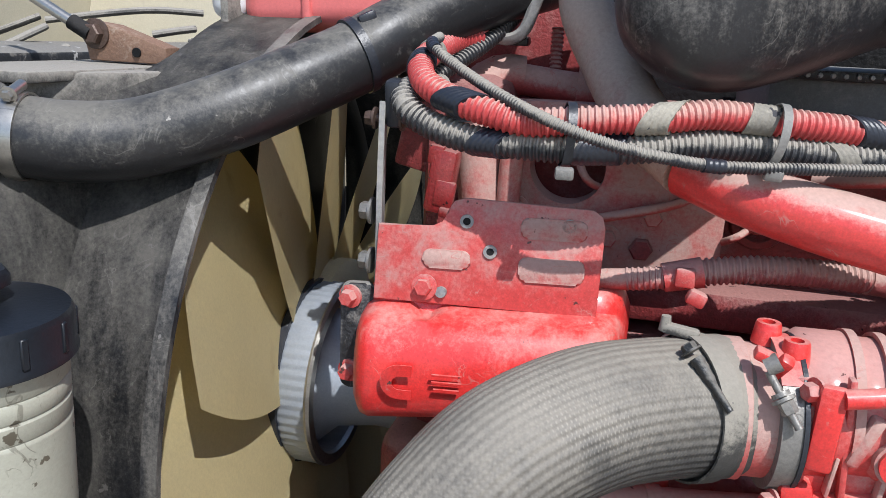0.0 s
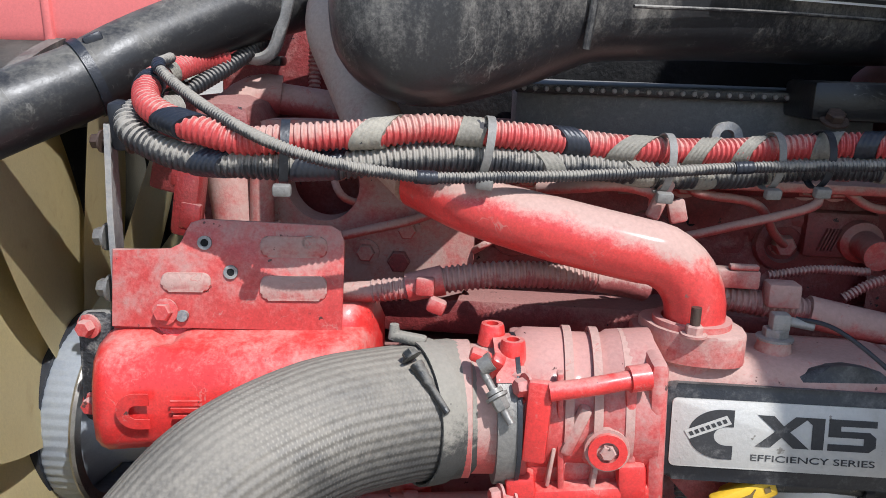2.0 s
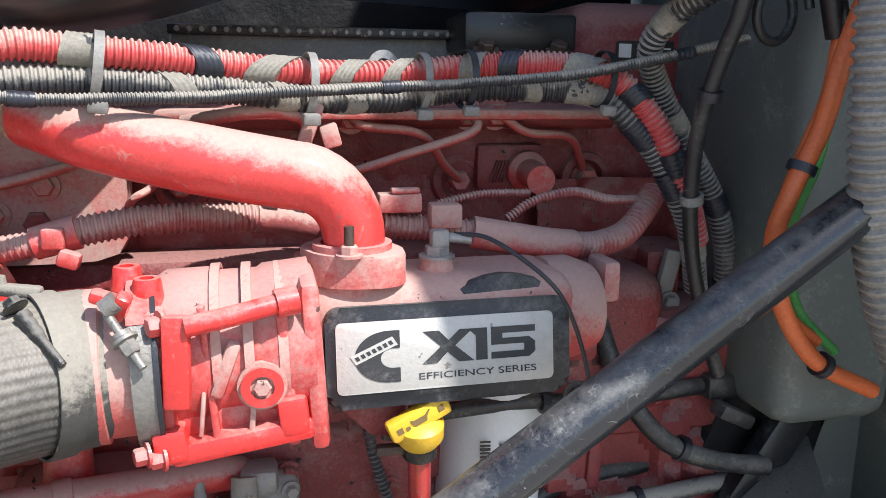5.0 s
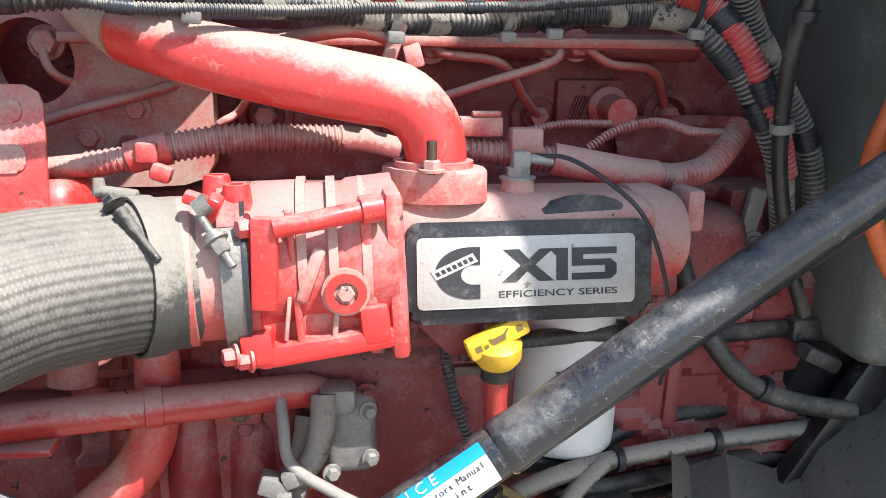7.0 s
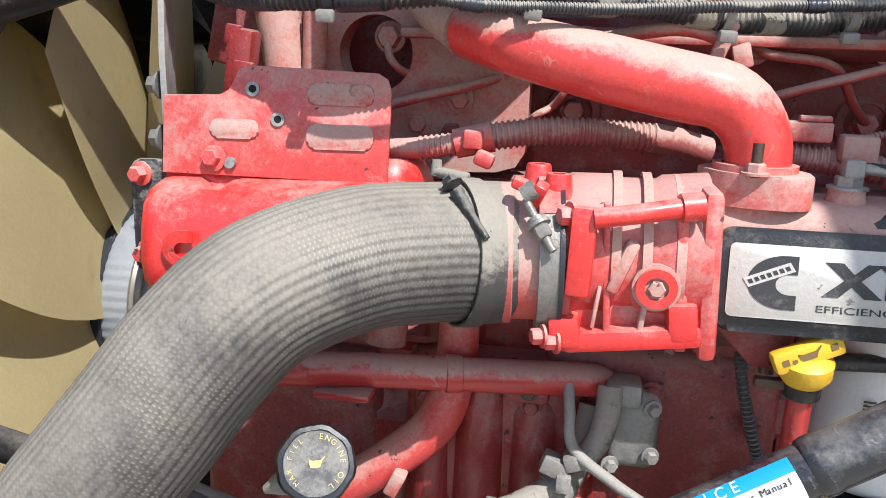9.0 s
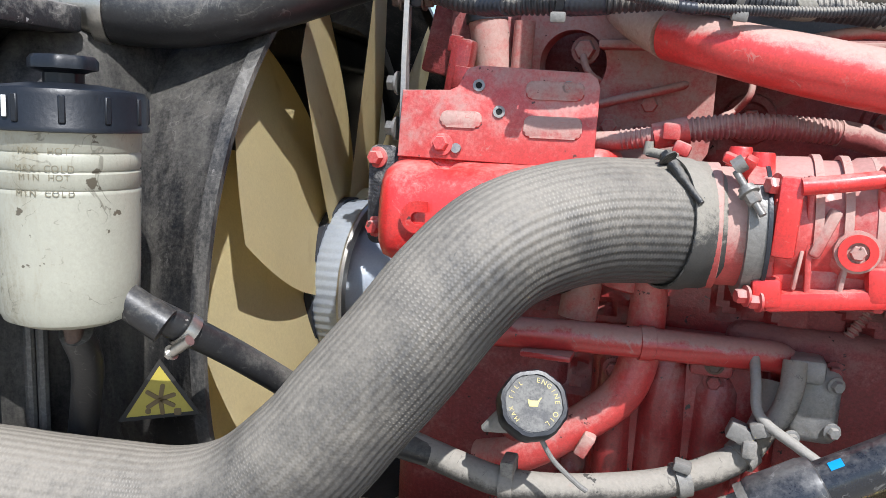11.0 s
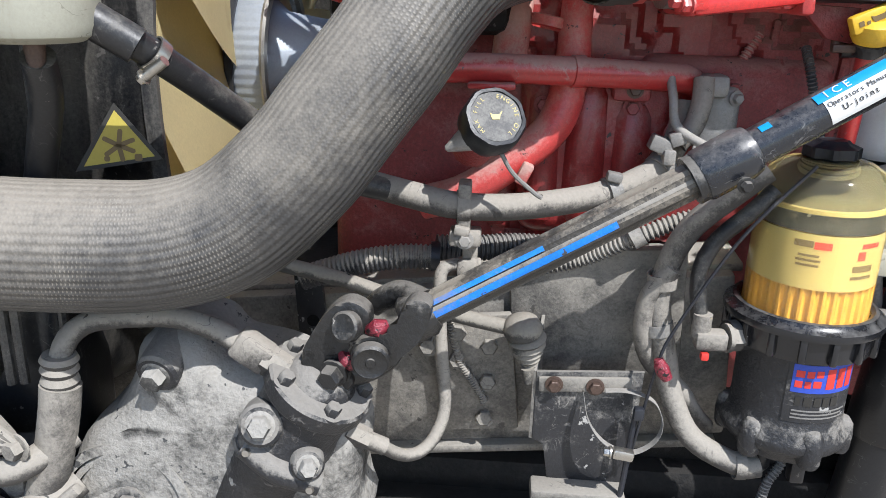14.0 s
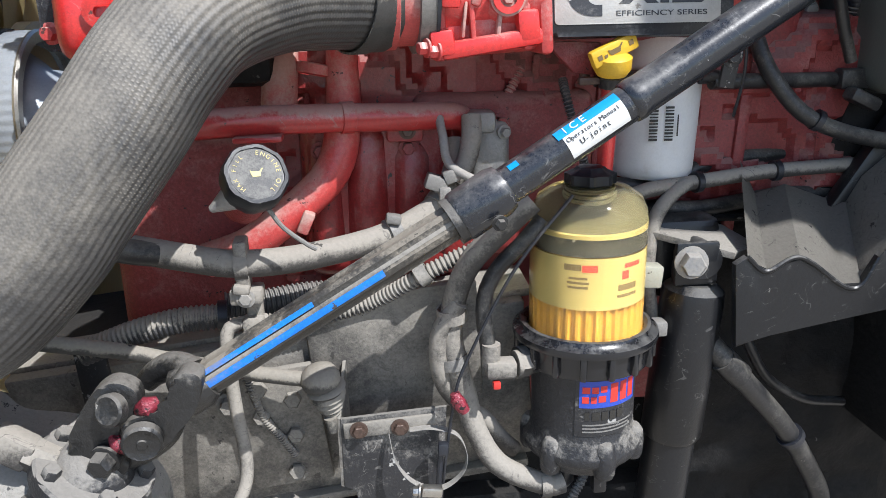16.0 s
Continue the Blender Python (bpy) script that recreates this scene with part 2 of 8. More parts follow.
cream = surface("cream", (0.58, 0.53, 0.40), 0.45, dust=0.3, dust_col=(0.42, 0.37, 0.28), cover=0.5, var=0.08)
cab_paint = surface("cab_paint", (0.10, 0.11, 0.10), 0.5, dust=0.4, dust_col=(0.26, 0.25, 0.22), cover=0.6, var=0.1)
orange_rubber = surface("orange_rubber", (0.55, 0.11, 0.025), 0.45, dust=0.3, dust_col=(0.3, 0.16, 0.09), cover=0.6)
green_rubber = surface("green_rubber", (0.05, 0.24, 0.05), 0.45, dust=0.3, dust_col=(0.2, 0.25, 0.14), cover=0.6)
label_white = surface("label_white", (0.68, 0.68, 0.66), 0.5, dust=0.25, dust_col=(0.4, 0.38, 0.33), cover=0.6, var=0.05, bump=0.03)
label_blue = surface("label_blue", (0.01, 0.28, 0.62), 0.4, dust=0.1, dust_col=(0.3, 0.3, 0.3), var=0.08, bump=0.03)
stripe_blue = surface("stripe_blue", (0.01, 0.17, 0.60), 0.45, dust=0.45, dust_col=(0.16, 0.15, 0.14), cover=0.85, speck=0.12, speck_col=(0.05, 0.05, 0.05))
label_navy = surface("label_navy", (0.03, 0.07, 0.42), 0.4, dust=0.3, dust_col=(0.2, 0.2, 0.2), var=0.08, bump=0.03)
label_orange = surface("label_orange", (0.80, 0.20, 0.04), 0.5, var=0.08, bump=0.03)
label_yellow = surface("label_yellow", (0.42, 0.34, 0.05), 0.5, dust=0.25, dust_col=(0.35, 0.3, 0.12), var=0.06, bump=0.03)
label_cream = surface("label_cream", (0.50, 0.41, 0.17), 0.5, var=0.08, bump=0.03, dust=0.2, dust_col=(0.42, 0.33, 0.12), cover=0.5)
print_red = surface("print_red", (0.60, 0.04, 0.03), 0.5, var=0.05, bump=0.0)
print_black = surface("print_black", (0.025, 0.023, 0.02), 0.5, var=0.05, bump=0.0)
print_brown = surface("print_brown", (0.16, 0.11, 0.045), 0.6, var=0.1, bump=0.0)
mould_mark = surface("mould_mark", (0.19, 0.17, 0.115), 0.6, var=0.2, bump=0.0)
print_gold = surface("print_gold", (0.46, 0.38, 0.13), 0.5, var=0.05, bump=0.0)
pleats = surface("pleats", (0.62, 0.33, 0.035), 0.7, var=0.12, bump=0.05)
tie_grey = surface("tie_grey", (0.17, 0.165, 0.155), 0.55, dust=0.4, dust_col=(0.38, 0.35, 0.3), cover=0.6)
tie_black = surface("tie_black", (0.02, 0.022, 0.028), 0.4, dust=0.2, dust_col=(0.25, 0.24, 0.22), cover=0.6)
cap_dull = surface("cap_dull", (0.04, 0.04, 0.042), 0.55, dust=0.6, dust_col=(0.22, 0.215, 0.20), cover=0.8, bump=0.15)
dirt = surface("dirt", (0.32, 0.285, 0.235), 0.95, var=0.3, big=2.5, fine=60, bump=0.6, dust=0.4, dust_col=(0.42, 0.39, 0.34))
# near-black for black parts, and for shade painted into recesses and holes
black_and_shade = surface("black_and_shade", (0.006, 0.006, 0.0065), 0.6, dust=0.32, up=0.25, dust_col=(0.03, 0.028, 0.026), bump=0.9, spec=0.25, fine=90, speck=0.06, speck_col=(0.09, 0.085, 0.08), var=0.5, soft=0.03)
cuff_rubber = surface("cuff_rubber", (0.05, 0.048, 0.044), 0.6, dust=0.6, up=0.25, dust_col=(0.29, 0.265, 0.22), cover=0.8, speck=0.08)
spline_metal = surface("spline_metal", (0.06, 0.055, 0.048), 0.5, metal=0.3, dust=0.40, up=0.10, dust_col=(0.24, 0.21, 0.165), cover=0.8, bump=0.5, speck=0.12, speck_col=(0.03, 0.028, 0.026))
cover_grey = surface("cover_grey", (0.13, 0.135, 0.135), 0.5, dust=0.35, up=0.2, dust_col=(0.26, 0.25, 0.235), cover=0.7, speck=0.09, speck_col=(0.03, 0.03, 0.03), scuff=0.5, bump=0.2)
ring_plastic = surface("ring_plastic", (0.011, 0.0115, 0.0135), 0.24, dust=0.14, up=0.12, dust_col=(0.16, 0.155, 0.145), cover=0.5, bump=0.05, coat=0.3, speck=0.05, speck_col=(0.25, 0.24, 0.23))
amber_deck = surface("amber_deck", (0.11, 0.10, 0.055), 0.4, var=0.15, bump=0.05)
side_plastic = surface("side_plastic", (0.009, 0.0105, 0.0135), 0.32, dust=0.34, up=0.10, dust_col=(0.18, 0.17, 0.15), cover=0.6, bump=0.08, big=8, soft=0.05, speck=0.06, speck_col=(0.14, 0.135, 0.125), streak=0.4, scuff=0.35)
red_grease = surface("red_grease", (0.20, 0.025, 0.038), 0.3, var=0.5, bump=0.9, speck=0.2, speck_col=(0.015, 0.012, 0.012), big=40)


def braid_material():
    """Cord-reinforced rubber: rows of small stitches along the hose, dusty on the crowns."""
    m = surface("corded_rubber", (0.05, 0.048, 0.046), 0.42, dust=0.48, up=0.20, dust_col=(0.325, 0.29, 0.235), cover=0.62, var=0.3, big=6, bump=0.0, soft=0.12, speck=0.05, speck_col=(0.03, 0.03, 0.03))
    nd, ln = m.node_tree.nodes, m.node_tree.links
    b = nd["Principled BSDF"]
    uv = nd.new("ShaderNodeUVMap")
    sep = nd.new("ShaderNodeSeparateXYZ")
    ln.new(uv.outputs[0], sep.inputs[0])

    def sine(sock, k, phase=None):
        mul = nd.new("ShaderNodeMath")
        mul.operation = "MULTIPLY_ADD"
        mul.inputs[1].default_value = k
        ln.new(sock, mul.inputs[0])
        if phase is not None:
            ln.new(phase, mul.inputs[2])
        s = nd.new("ShaderNodeMath")
        s.operation = "SINE"
        ln.new(mul.outputs[0], s.inputs[0])
        return s.outputs[0]

    rows = sine(sep.outputs[0], 2 * math.pi * 46)
    stitch = sine(sep.outputs[1], 2 * math.pi * 260, rows)
    add = nd.new("ShaderNodeMath")
    add.operation = "MULTIPLY"
    ln.new(rows, add.inputs[0])
    ln.new(stitch, add.inputs[1])
    mixh = nd.new("ShaderNodeMath")
    mixh.operation = "MULTIPLY_ADD"
    mixh.inputs[1].default_value = 0.3
    ln.new(add.outputs[0], mixh.inputs[0])
    ln.new(rows, mixh.inputs[2])
    # pale dust caught in the stitches
    base = b.inputs["Base Color"].links[0].from_socket
    dash = nd.new("ShaderNodeMapRange")
    dash.inputs[1].default_value, dash.inputs[2].default_value, dash.inputs[4].default_value = 0.25, 0.95, 0.55
    ln.new(add.outputs[0], dash.inputs[0])
    wear = nd.new("ShaderNodeTexNoise")
    wear.inputs["Scale"].default_value, wear.inputs["Detail"].default_value = 14, 3
    tc = nd.new("ShaderNodeTexCoord")
    ln.new(tc.outputs["Object"], wear.inputs["Vector"])
    wr = nd.new("ShaderNodeMapRange")
    wr.inputs[1].default_value, wr.inputs[2].default_value = 0.46, 0.66
    ln.new(wear.outputs["Fac"], wr.inputs[0])
    amount = nd.new("ShaderNodeMath")
    amount.operation = "MULTIPLY"
    ln.new(dash.outputs[0], amount.inputs[0])
    ln.new(wr.outputs[0], amount.inputs[1])
    mixc = nd.new("ShaderNodeMix")
    mixc.data_type = "RGBA"
    mixc.inputs[7].default_value = (0.34, 0.31, 0.26, 1)
    ln.new(amount.outputs[0], mixc.inputs[0])
    ln.new(base, mixc.inputs[6])
    ln.new(mixc.outputs[2], b.inputs["Base Color"])
    bp = nd.new("ShaderNodeBump")
    bp.inputs["Strength"].default_value, bp.inputs["Distance"].default_value = 0.3, 0.001
    ln.new(mixh.outputs[0], bp.inputs["Height"])
    ln.new(bp.outputs[0], b.inputs["Normal"])
    return m


corded = braid_material()


def let_light_through(m, share):
    """Thin nylon: part of the light passes to the far side."""
    nd, ln = m.node_tree.nodes, m.node_tree.links
    b = nd["Principled BSDF"]
    tr = nd.new("ShaderNodeBsdfTranslucent")
    mix = nd.new("ShaderNodeMixShader")
    mix.inputs[0].default_value = share
    ln.new(b.inputs["Base Color"].links[0].from_socket, tr.inputs["Color"])
    ln.new(b.outputs[0], mix.inputs[1])
    ln.new(tr.outputs[0], mix.inputs[2])
    ln.new(mix.outputs[0], nd["Material Output"].inputs[0])


let_light_through(blade_tan, 0.38)


def clear_material(name, col, rough=0.08):
    m = bpy.data.materials.new(name)
    m.use_nodes = True
    b = m.node_tree.nodes["Principled BSDF"]
    n = m.node_tree.nodes.new("ShaderNodeTexNoise")
    n.inputs["Scale"].default_value, n.inputs["Detail"].default_value = 60, 5
    r = m.node_tree.nodes.new("ShaderNodeMapRange")
    r.inputs[3].default_value, r.inputs[4].default_value = rough, rough + 0.08
    m.node_tree.links.new(n.outputs[0], r.inputs[0])
    m.node_tree.links.new(r.outputs[0], b.inputs["Roughness"])
    b.inputs["Base Color"].default_value = (*col, 1)
    b.inputs["Transmission Weight"].default_value = 0.965
    b.inputs["IOR"].default_value = 1.18
    return m


clear_amber = clear_material("clear_amber", (0.94, 0.89, 0.68), 0.02)

# ---- shapes ----
def V(*a):
    return Vector(a)


def thing(name, at, label, category, group="", kind=""):
    ob = new(name)
    ob.location = Vector(at) * UNIT
    ob.empty_display_size = 0.02
    return tagged(ob, label, category, group, kind)


def solid(name, bm, material, angle=38):
    """A mesh object from a bmesh in plan units, smooth but for edges sharper than the angle."""
    bm.transform(Matrix.Scale(UNIT, 4))
    bmesh.ops.recalc_face_normals(bm, faces=bm.faces)
    me = bpy.data.meshes.new(name)
    bm.to_mesh(me)
    bm.free()
    me.polygons.foreach_set("use_smooth", [True] * len(me.polygons))
    me.set_sharp_from_angle(angle=radians(angle))
    me.materials.append(material)
    return new(name, me)


def part(name, bm, material, parent, label=""):
    ob = solid(name, bm, material)
    ob.parent = parent
    if parent.type == "EMPTY":
        ob.matrix_parent_inverse = Matrix.Translation(-parent.location)
    if label:
        tagged(ob, label)
    return ob


def basis(direction, hint=(0, 0, 1)):
    """A turn whose z axis is the direction."""
    z = Vector(direction).normalized()
    h = Vector(hint)
    if abs(z.dot(h.normalized())) > 0.98:
        h = Vector((1, 0, 0))
    x = h.cross(z).normalized()
    y = z.cross(x)
    return Matrix((x, y, z)).transposed().to_4x4()


def box(c, size, rot=(0, 0, 0), bevel=0.004, seg=2):
    bm = bmesh.new()
    bmesh.ops.create_cube(bm, size=1.0)
    bm.transform(Matrix.Diagonal((*size, 1)))
    if bevel:
        bmesh.ops.bevel(bm, geom=list(bm.edges), offset=min(bevel, min(size) * 0.45), segments=seg, profile=0.5, affect="EDGES")
    bm.transform(pose(*c, *rot))
    return bm


def join(*bms):
    out = bms[0]
    for b in bms[1:]:
        me = bpy.data.meshes.new("join")
        b.to_mesh(me)
        b.free()
        out.from_mesh(me)
        bpy.data.meshes.remove(me)
    return out


def curve_points(pts, step):
    """Catmull-Rom through the points, at even steps."""
    p = [Vector(q) for q in pts]
    p = [p[0] * 2 - p[1]] + p + [p[-1] * 2 - p[-2]]
    fine = []
    for i in range(1, len(p) - 2):
        a, b, c, d = p[i - 1:i + 3]
        for k in range(16):
            t = k / 16
            fine.append(0.5 * (2 * b + (c - a) * t + (2 * a - 5 * b + 4 * c - d) * t * t + (3 * b - 3 * c + d - a) * t ** 3))
    fine.append(p[-2])
    run = [0.0]
    for a, b in zip(fine, fine[1:]):
        run.append(run[-1] + (b - a).length)
    n = max(2, int(run[-1] / step))
    out, j = [], 0
    for i in range(n + 1):
        s = run[-1] * i / n
        while j < len(run) - 2 and run[j + 1] < s:
            j += 1
        k = (s - run[j]) / max(1e-9, run[j + 1] - run[j])
        out.append(fine[j].lerp(fine[j + 1], k))
    return out


def frames_along(pts):
    up = Vector((0.13, 0.21, 0.97))
    fr = []
    for i, p in enumerate(pts):
        t = (pts[min(i + 1, len(pts) - 1)] - pts[max(i - 1, 0)]).normalized()
        x = up - t * up.dot(t)
        x = x.normalized() if x.length > 1e-4 else Vector((1, 0, 0))
        up = x
        fr.append((p, t, x, t.cross(x)))
    return fr


def tube(pts, r, seg=16, step=None, pitch=0.0, depth=0.0, lobes=0, lobe=0.0, caps=True, slant=0.0, flat=1.0):
    """A hose along a curve. r: a radius or radii at the points; pitch and depth: rings as of a corrugated conduit; lobes: lengthwise ribs; slant shears its ends."""
    n_in = len(pts)
    line = curve_points(pts, (pitch / 4 if pitch else (step or (max(r) if isinstance(r, (list, tuple)) else r) * 0.5)))
    fr = frames_along(line)
    bm = bmesh.new()
    uv = bm.loops.layers.uv.new("UVMap")
    rows, run = [], 0.0
    for i, (p, t, x, y) in enumerate(fr):
        if i:
            run += (p - fr[i - 1][0]).length
        k = i / (len(fr) - 1)
        if isinstance(r, (list, tuple)):
            f = k * (len(r) - 1)
            j = min(int(f), len(r) - 2)
            rr = r[j] * (1 - (f - j)) + r[j + 1] * (f - j)
        else:
            rr = r
        if pitch and i % 4 in (2, 3):
            rr -= depth
        row = []
        for s in range(seg):
            a = 2 * math.pi * s / seg
            q = rr * (1 + (lobe * math.cos(lobes * a) if lobes else 0))
            row.append(bm.verts.new(p + x * math.cos(a) * q + y * math.sin(a) * q * flat + t * slant * math.cos(a + 0.8)))
        rows.append((row, run))
    for (a, va), (b, vb) in zip(rows, rows[1:]):
        for s in range(seg):
            f = bm.faces.new((a[s], a[(s + 1) % seg], b[(s + 1) % seg], b[s]))
            for l, w in zip(f.loops, ((s / seg, va), ((s + 1) / seg, va), ((s + 1) / seg, vb), (s / seg, vb))):
                l[uv].uv = w
    if caps:
        bm.faces.new(rows[0][0][::-1])
        bm.faces.new(rows[-1][0])
    return bm


def lathe(profile, at, axis, seg=32, teeth=0, tooth=0.0):
    """A turned shape: (radius, height) pairs from bottom to top along the axis from at; closed at both ends."""
    bm = bmesh.new()
    rows = []
    for r, h in profile:
        if r < 1e-5:
            rows.append([bm.verts.new((0, 0, h))])
            continue
        rows.append([bm.verts.new((r * (1 + (tooth if teeth and (s * teeth // seg) % 2 else 0)) * math.cos(2 * math.pi * s / seg),
                                   r * (1 + (tooth if teeth and (s * teeth // seg) % 2 else 0)) * math.sin(2 * math.pi * s / seg), h)) for s in range(seg)])
    for a, b in zip(rows, rows[1:]):
        for s in range(seg):
            t = (s + 1) % seg
            if len(a) == 1 and len(b) > 1:
                bm.faces.new((a[0], b[t], b[s]))
            elif len(b) == 1 and len(a) > 1:
                bm.faces.new((a[s], a[t], b[0]))
            elif len(a) > 1:
                bm.faces.new((a[s], a[t], b[t], b[s]))
    if profile[0] != profile[-1]:
        if len(rows[0]) > 1:
            bm.faces.new(rows[0][::-1])
        if len(rows[-1]) > 1:
            bm.faces.new(rows[-1])
    bm.transform(Matrix.Translation(at) @ basis(axis))
    return bm


def ring(at, axis, r_out, r_in, h, seg=40):
    return lathe([(r_in, 0), (r_out, 0), (r_out, h), (r_in, h), (r_in, 0)], at, axis, seg)


def slab(outline, thick, m, bevel=0.002):
    """A plate: an outline in its own x, y, its thickness up its z, set at the pose m."""
    bm = bmesh.new()
    lo = [bm.verts.new((x, y, 0)) for x, y in outline]
    hi = [bm.verts.new((x, y, thick)) for x, y in outline]
    bm.faces.new(lo[::-1])
    top = bm.faces.new(hi)
    n = len(lo)
    for i in range(n):
        bm.faces.new((lo[i], lo[(i + 1) % n], hi[(i + 1) % n], hi[i]))
    if bevel:
        bmesh.ops.bevel(bm, geom=list(top.edges), offset=bevel, segments=2, profile=0.5, affect="EDGES")
    bm.transform(m)
    return bm


def smooth_outline(pts, n=4):
    """A closed outline rounded through its points."""
    out = []
    k = len(pts)
    for i in range(k):
        a, b, c, d = (Vector((*pts[(i + j) % k], 0)) for j in (-1, 0, 1, 2))
        for q in range(n):
            t = q / n
            p = 0.5 * (2 * b + (c - a) * t + (2 * a - 5 * b + 4 * c - d) * t * t + (3 * b - 3 * c + d - a) * t ** 3)
            out.append((p.x, p.y))
    return out


def pillow(outline, depth, round_, m, steps=6):
    """A casting with soft shoulders: the outline carried up to a rounded crown."""
    cx = sum(p[0] for p in outline) / len(outline)
    cy = sum(p[1] for p in outline) / len(outline)
    bm = bmesh.new()
    rows = [[bm.verts.new((x, y, 0)) for x, y in outline]]
    for k in range(steps + 1):
        a = math.pi / 2 * k / steps
        inset, z = round_ * (1 - math.cos(a)), depth - round_ * 0.8 * (1 - math.sin(a))
        row = []
        for x, y in outline:
            r = math.hypot(x - cx, y - cy)
            f = max(0.1, (r - inset) / r)
            row.append(bm.verts.new((cx + (x - cx) * f, cy + (y - cy) * f, z + 0.006 * noise.noise(Vector((x * 25, y * 25, k * 0.7))))))
        rows.append(row)
    n = len(outline)
    for a, b in zip(rows, rows[1:]):
        for i in range(n):
            bm.faces.new((a[i], a[(i + 1) % n], b[(i + 1) % n], b[i]))
    c = bm.verts.new((cx, cy, depth + 0.004))
    for i in range(n):
        bm.faces.new((rows[-1][i], rows[-1][(i + 1) % n], c))
    bm.faces.new(rows[0][::-1])
    bm.transform(m)
    return bm


def rounded(w, h, r, n=5):
    pts = []
    for cx, cy, a0 in ((w / 2 - r, h / 2 - r, 0), (-w / 2 + r, h / 2 - r, 90), (-w / 2 + r, -h / 2 + r, 180), (w / 2 - r, -h / 2 + r, 270)):
        for k in range(n + 1):
            a = radians(a0 + 90 * k / n)
            pts.append((cx + r * math.cos(a), cy + r * math.sin(a)))
    return pts


def face_pose(x, y, z, lean=0, turn=0):
    """A pose for plates on the engine's side: own x along the engine, own y up, own z towards the viewer (minus y)."""
    return pose(x, y, z, 90 + lean, 0, turn)


def cast_sheet(x0, x1, z0, z1, y, depth, scale, step=0.012, terrace=0.0):
    """A lumpy upright sheet facing the viewer; terrace cuts its relief into flat cast pads."""
    bm = bmesh.new()
    nx, nz = int((x1 - x0) / step), int((z1 - z0) / step)
    rows = []
    for j in range(nz + 1):
        row = []
        for i in range(nx + 1):
            x, z = x0 + (x1 - x0) * i / nx, z0 + (z1 - z0) * j / nz
            h = noise.noise(Vector((x * scale, 3.7, z * scale))) + 0.4 * noise.noise(Vector((x * scale * 2.7, 9.1, z * scale * 2.7)))
            if terrace:
                h = round(h / terrace) * terrace * 0.85 + h * 0.15
            row.append(bm.verts.new((x, y - depth * h, z)))
        rows.append(row)
    for a, b in zip(rows, rows[1:]):
        for i in range(nx):
            bm.faces.new((a[i], a[i + 1], b[i + 1], b[i]))
    back = [bm.verts.new((x, y + depth * 2, z)) for x, z in ((x0, z0), (x1, z0), (x1, z1), (x0, z1))]
    bm.faces.new(back)
    return bm


def hexbolt(at, axis, r=0.008, h=0.007, washer=1.45):
    z = Vector(axis).normalized()
    a = lathe([(0, 0), (r * washer, 0), (r * washer, h * 0.25), (r * 1.1, h * 0.3)], at, axis, 16)
    b = lathe([(0, 0), (r, 0), (r, h * 0.85), (r * 0.85, h), (0, h)], Vector(at) + z * h * 0.2, axis, 6)
    return join(a, b)


def lettering(text, size, m, thick=0.0004, align="CENTER"):
    cu = bpy.data.curves.new("lettering", "FONT")
    cu.body, cu.size, cu.extrude, cu.align_x, cu.align_y = text, size, thick, align, "CENTER"
    ob = bpy.data.objects.new("lettering", cu)
    scene.collection.objects.link(ob)
    me = bpy.data.meshes.new_from_object(ob.evaluated_get(bpy.context.evaluated_depsgraph_get()))
    bpy.data.objects.remove(ob)
    bpy.data.curves.remove(cu)
    bm = bmesh.new()
    bm.from_mesh(me)
    bpy.data.meshes.remove(me)
    bm.transform(m)
    return bm


def arc_lettering(text, size, m, radius, start, stepdeg):
    """Letters round a circle in the pose's own plane, clockwise from start (degrees)."""
    bms = []
    for i, ch in enumerate(text):
        if ch != " ":
            a = start - i * stepdeg
            bms.append(lettering(ch, size, m @ pose(radius * math.cos(radians(a)), radius * math.sin(radians(a)), 0, 0, 0, a - 90)))
    return join(*bms)


def bars(rows, m, thick=0.0004):
    """Printed bars for writing too small to read: rows of (x, y, width, height)."""
    return join(*[slab([(x - w / 2, y - h / 2), (x + w / 2, y - h / 2), (x + w / 2, y + h / 2), (x - w / 2, y + h / 2)], thick, m, 0) for x, y, w, h in rows])


def wrap(at, axis, radius, a0, a1, h0, h1, thick=0.0006, n=20, skew=0.0):
    """A sheet wrapped round a cylinder from angle a0 to a1 (degrees, measured in basis(axis)), heights h0 to h1 along the axis."""
    bm = bmesh.new()
    rows = []
    for k in range(n + 1):
        a = radians(a0 + (a1 - a0) * k / n)
        d = skew * k / n
        rows.append([bm.verts.new((rr * math.cos(a), rr * math.sin(a), h + d)) for rr, h in ((radius, h0), (radius + thick, h0), (radius + thick, h1), (radius, h1))])
    for p, q in zip(rows, rows[1:]):
        for s in range(4):
            bm.faces.new((p[s], p[(s + 1) % 4], q[(s + 1) % 4], q[s]))
    bm.faces.new(rows[0])
    bm.faces.new(rows[-1][::-1])
    bm.transform(Matrix.Translation(at) @ basis(axis))
    return bm


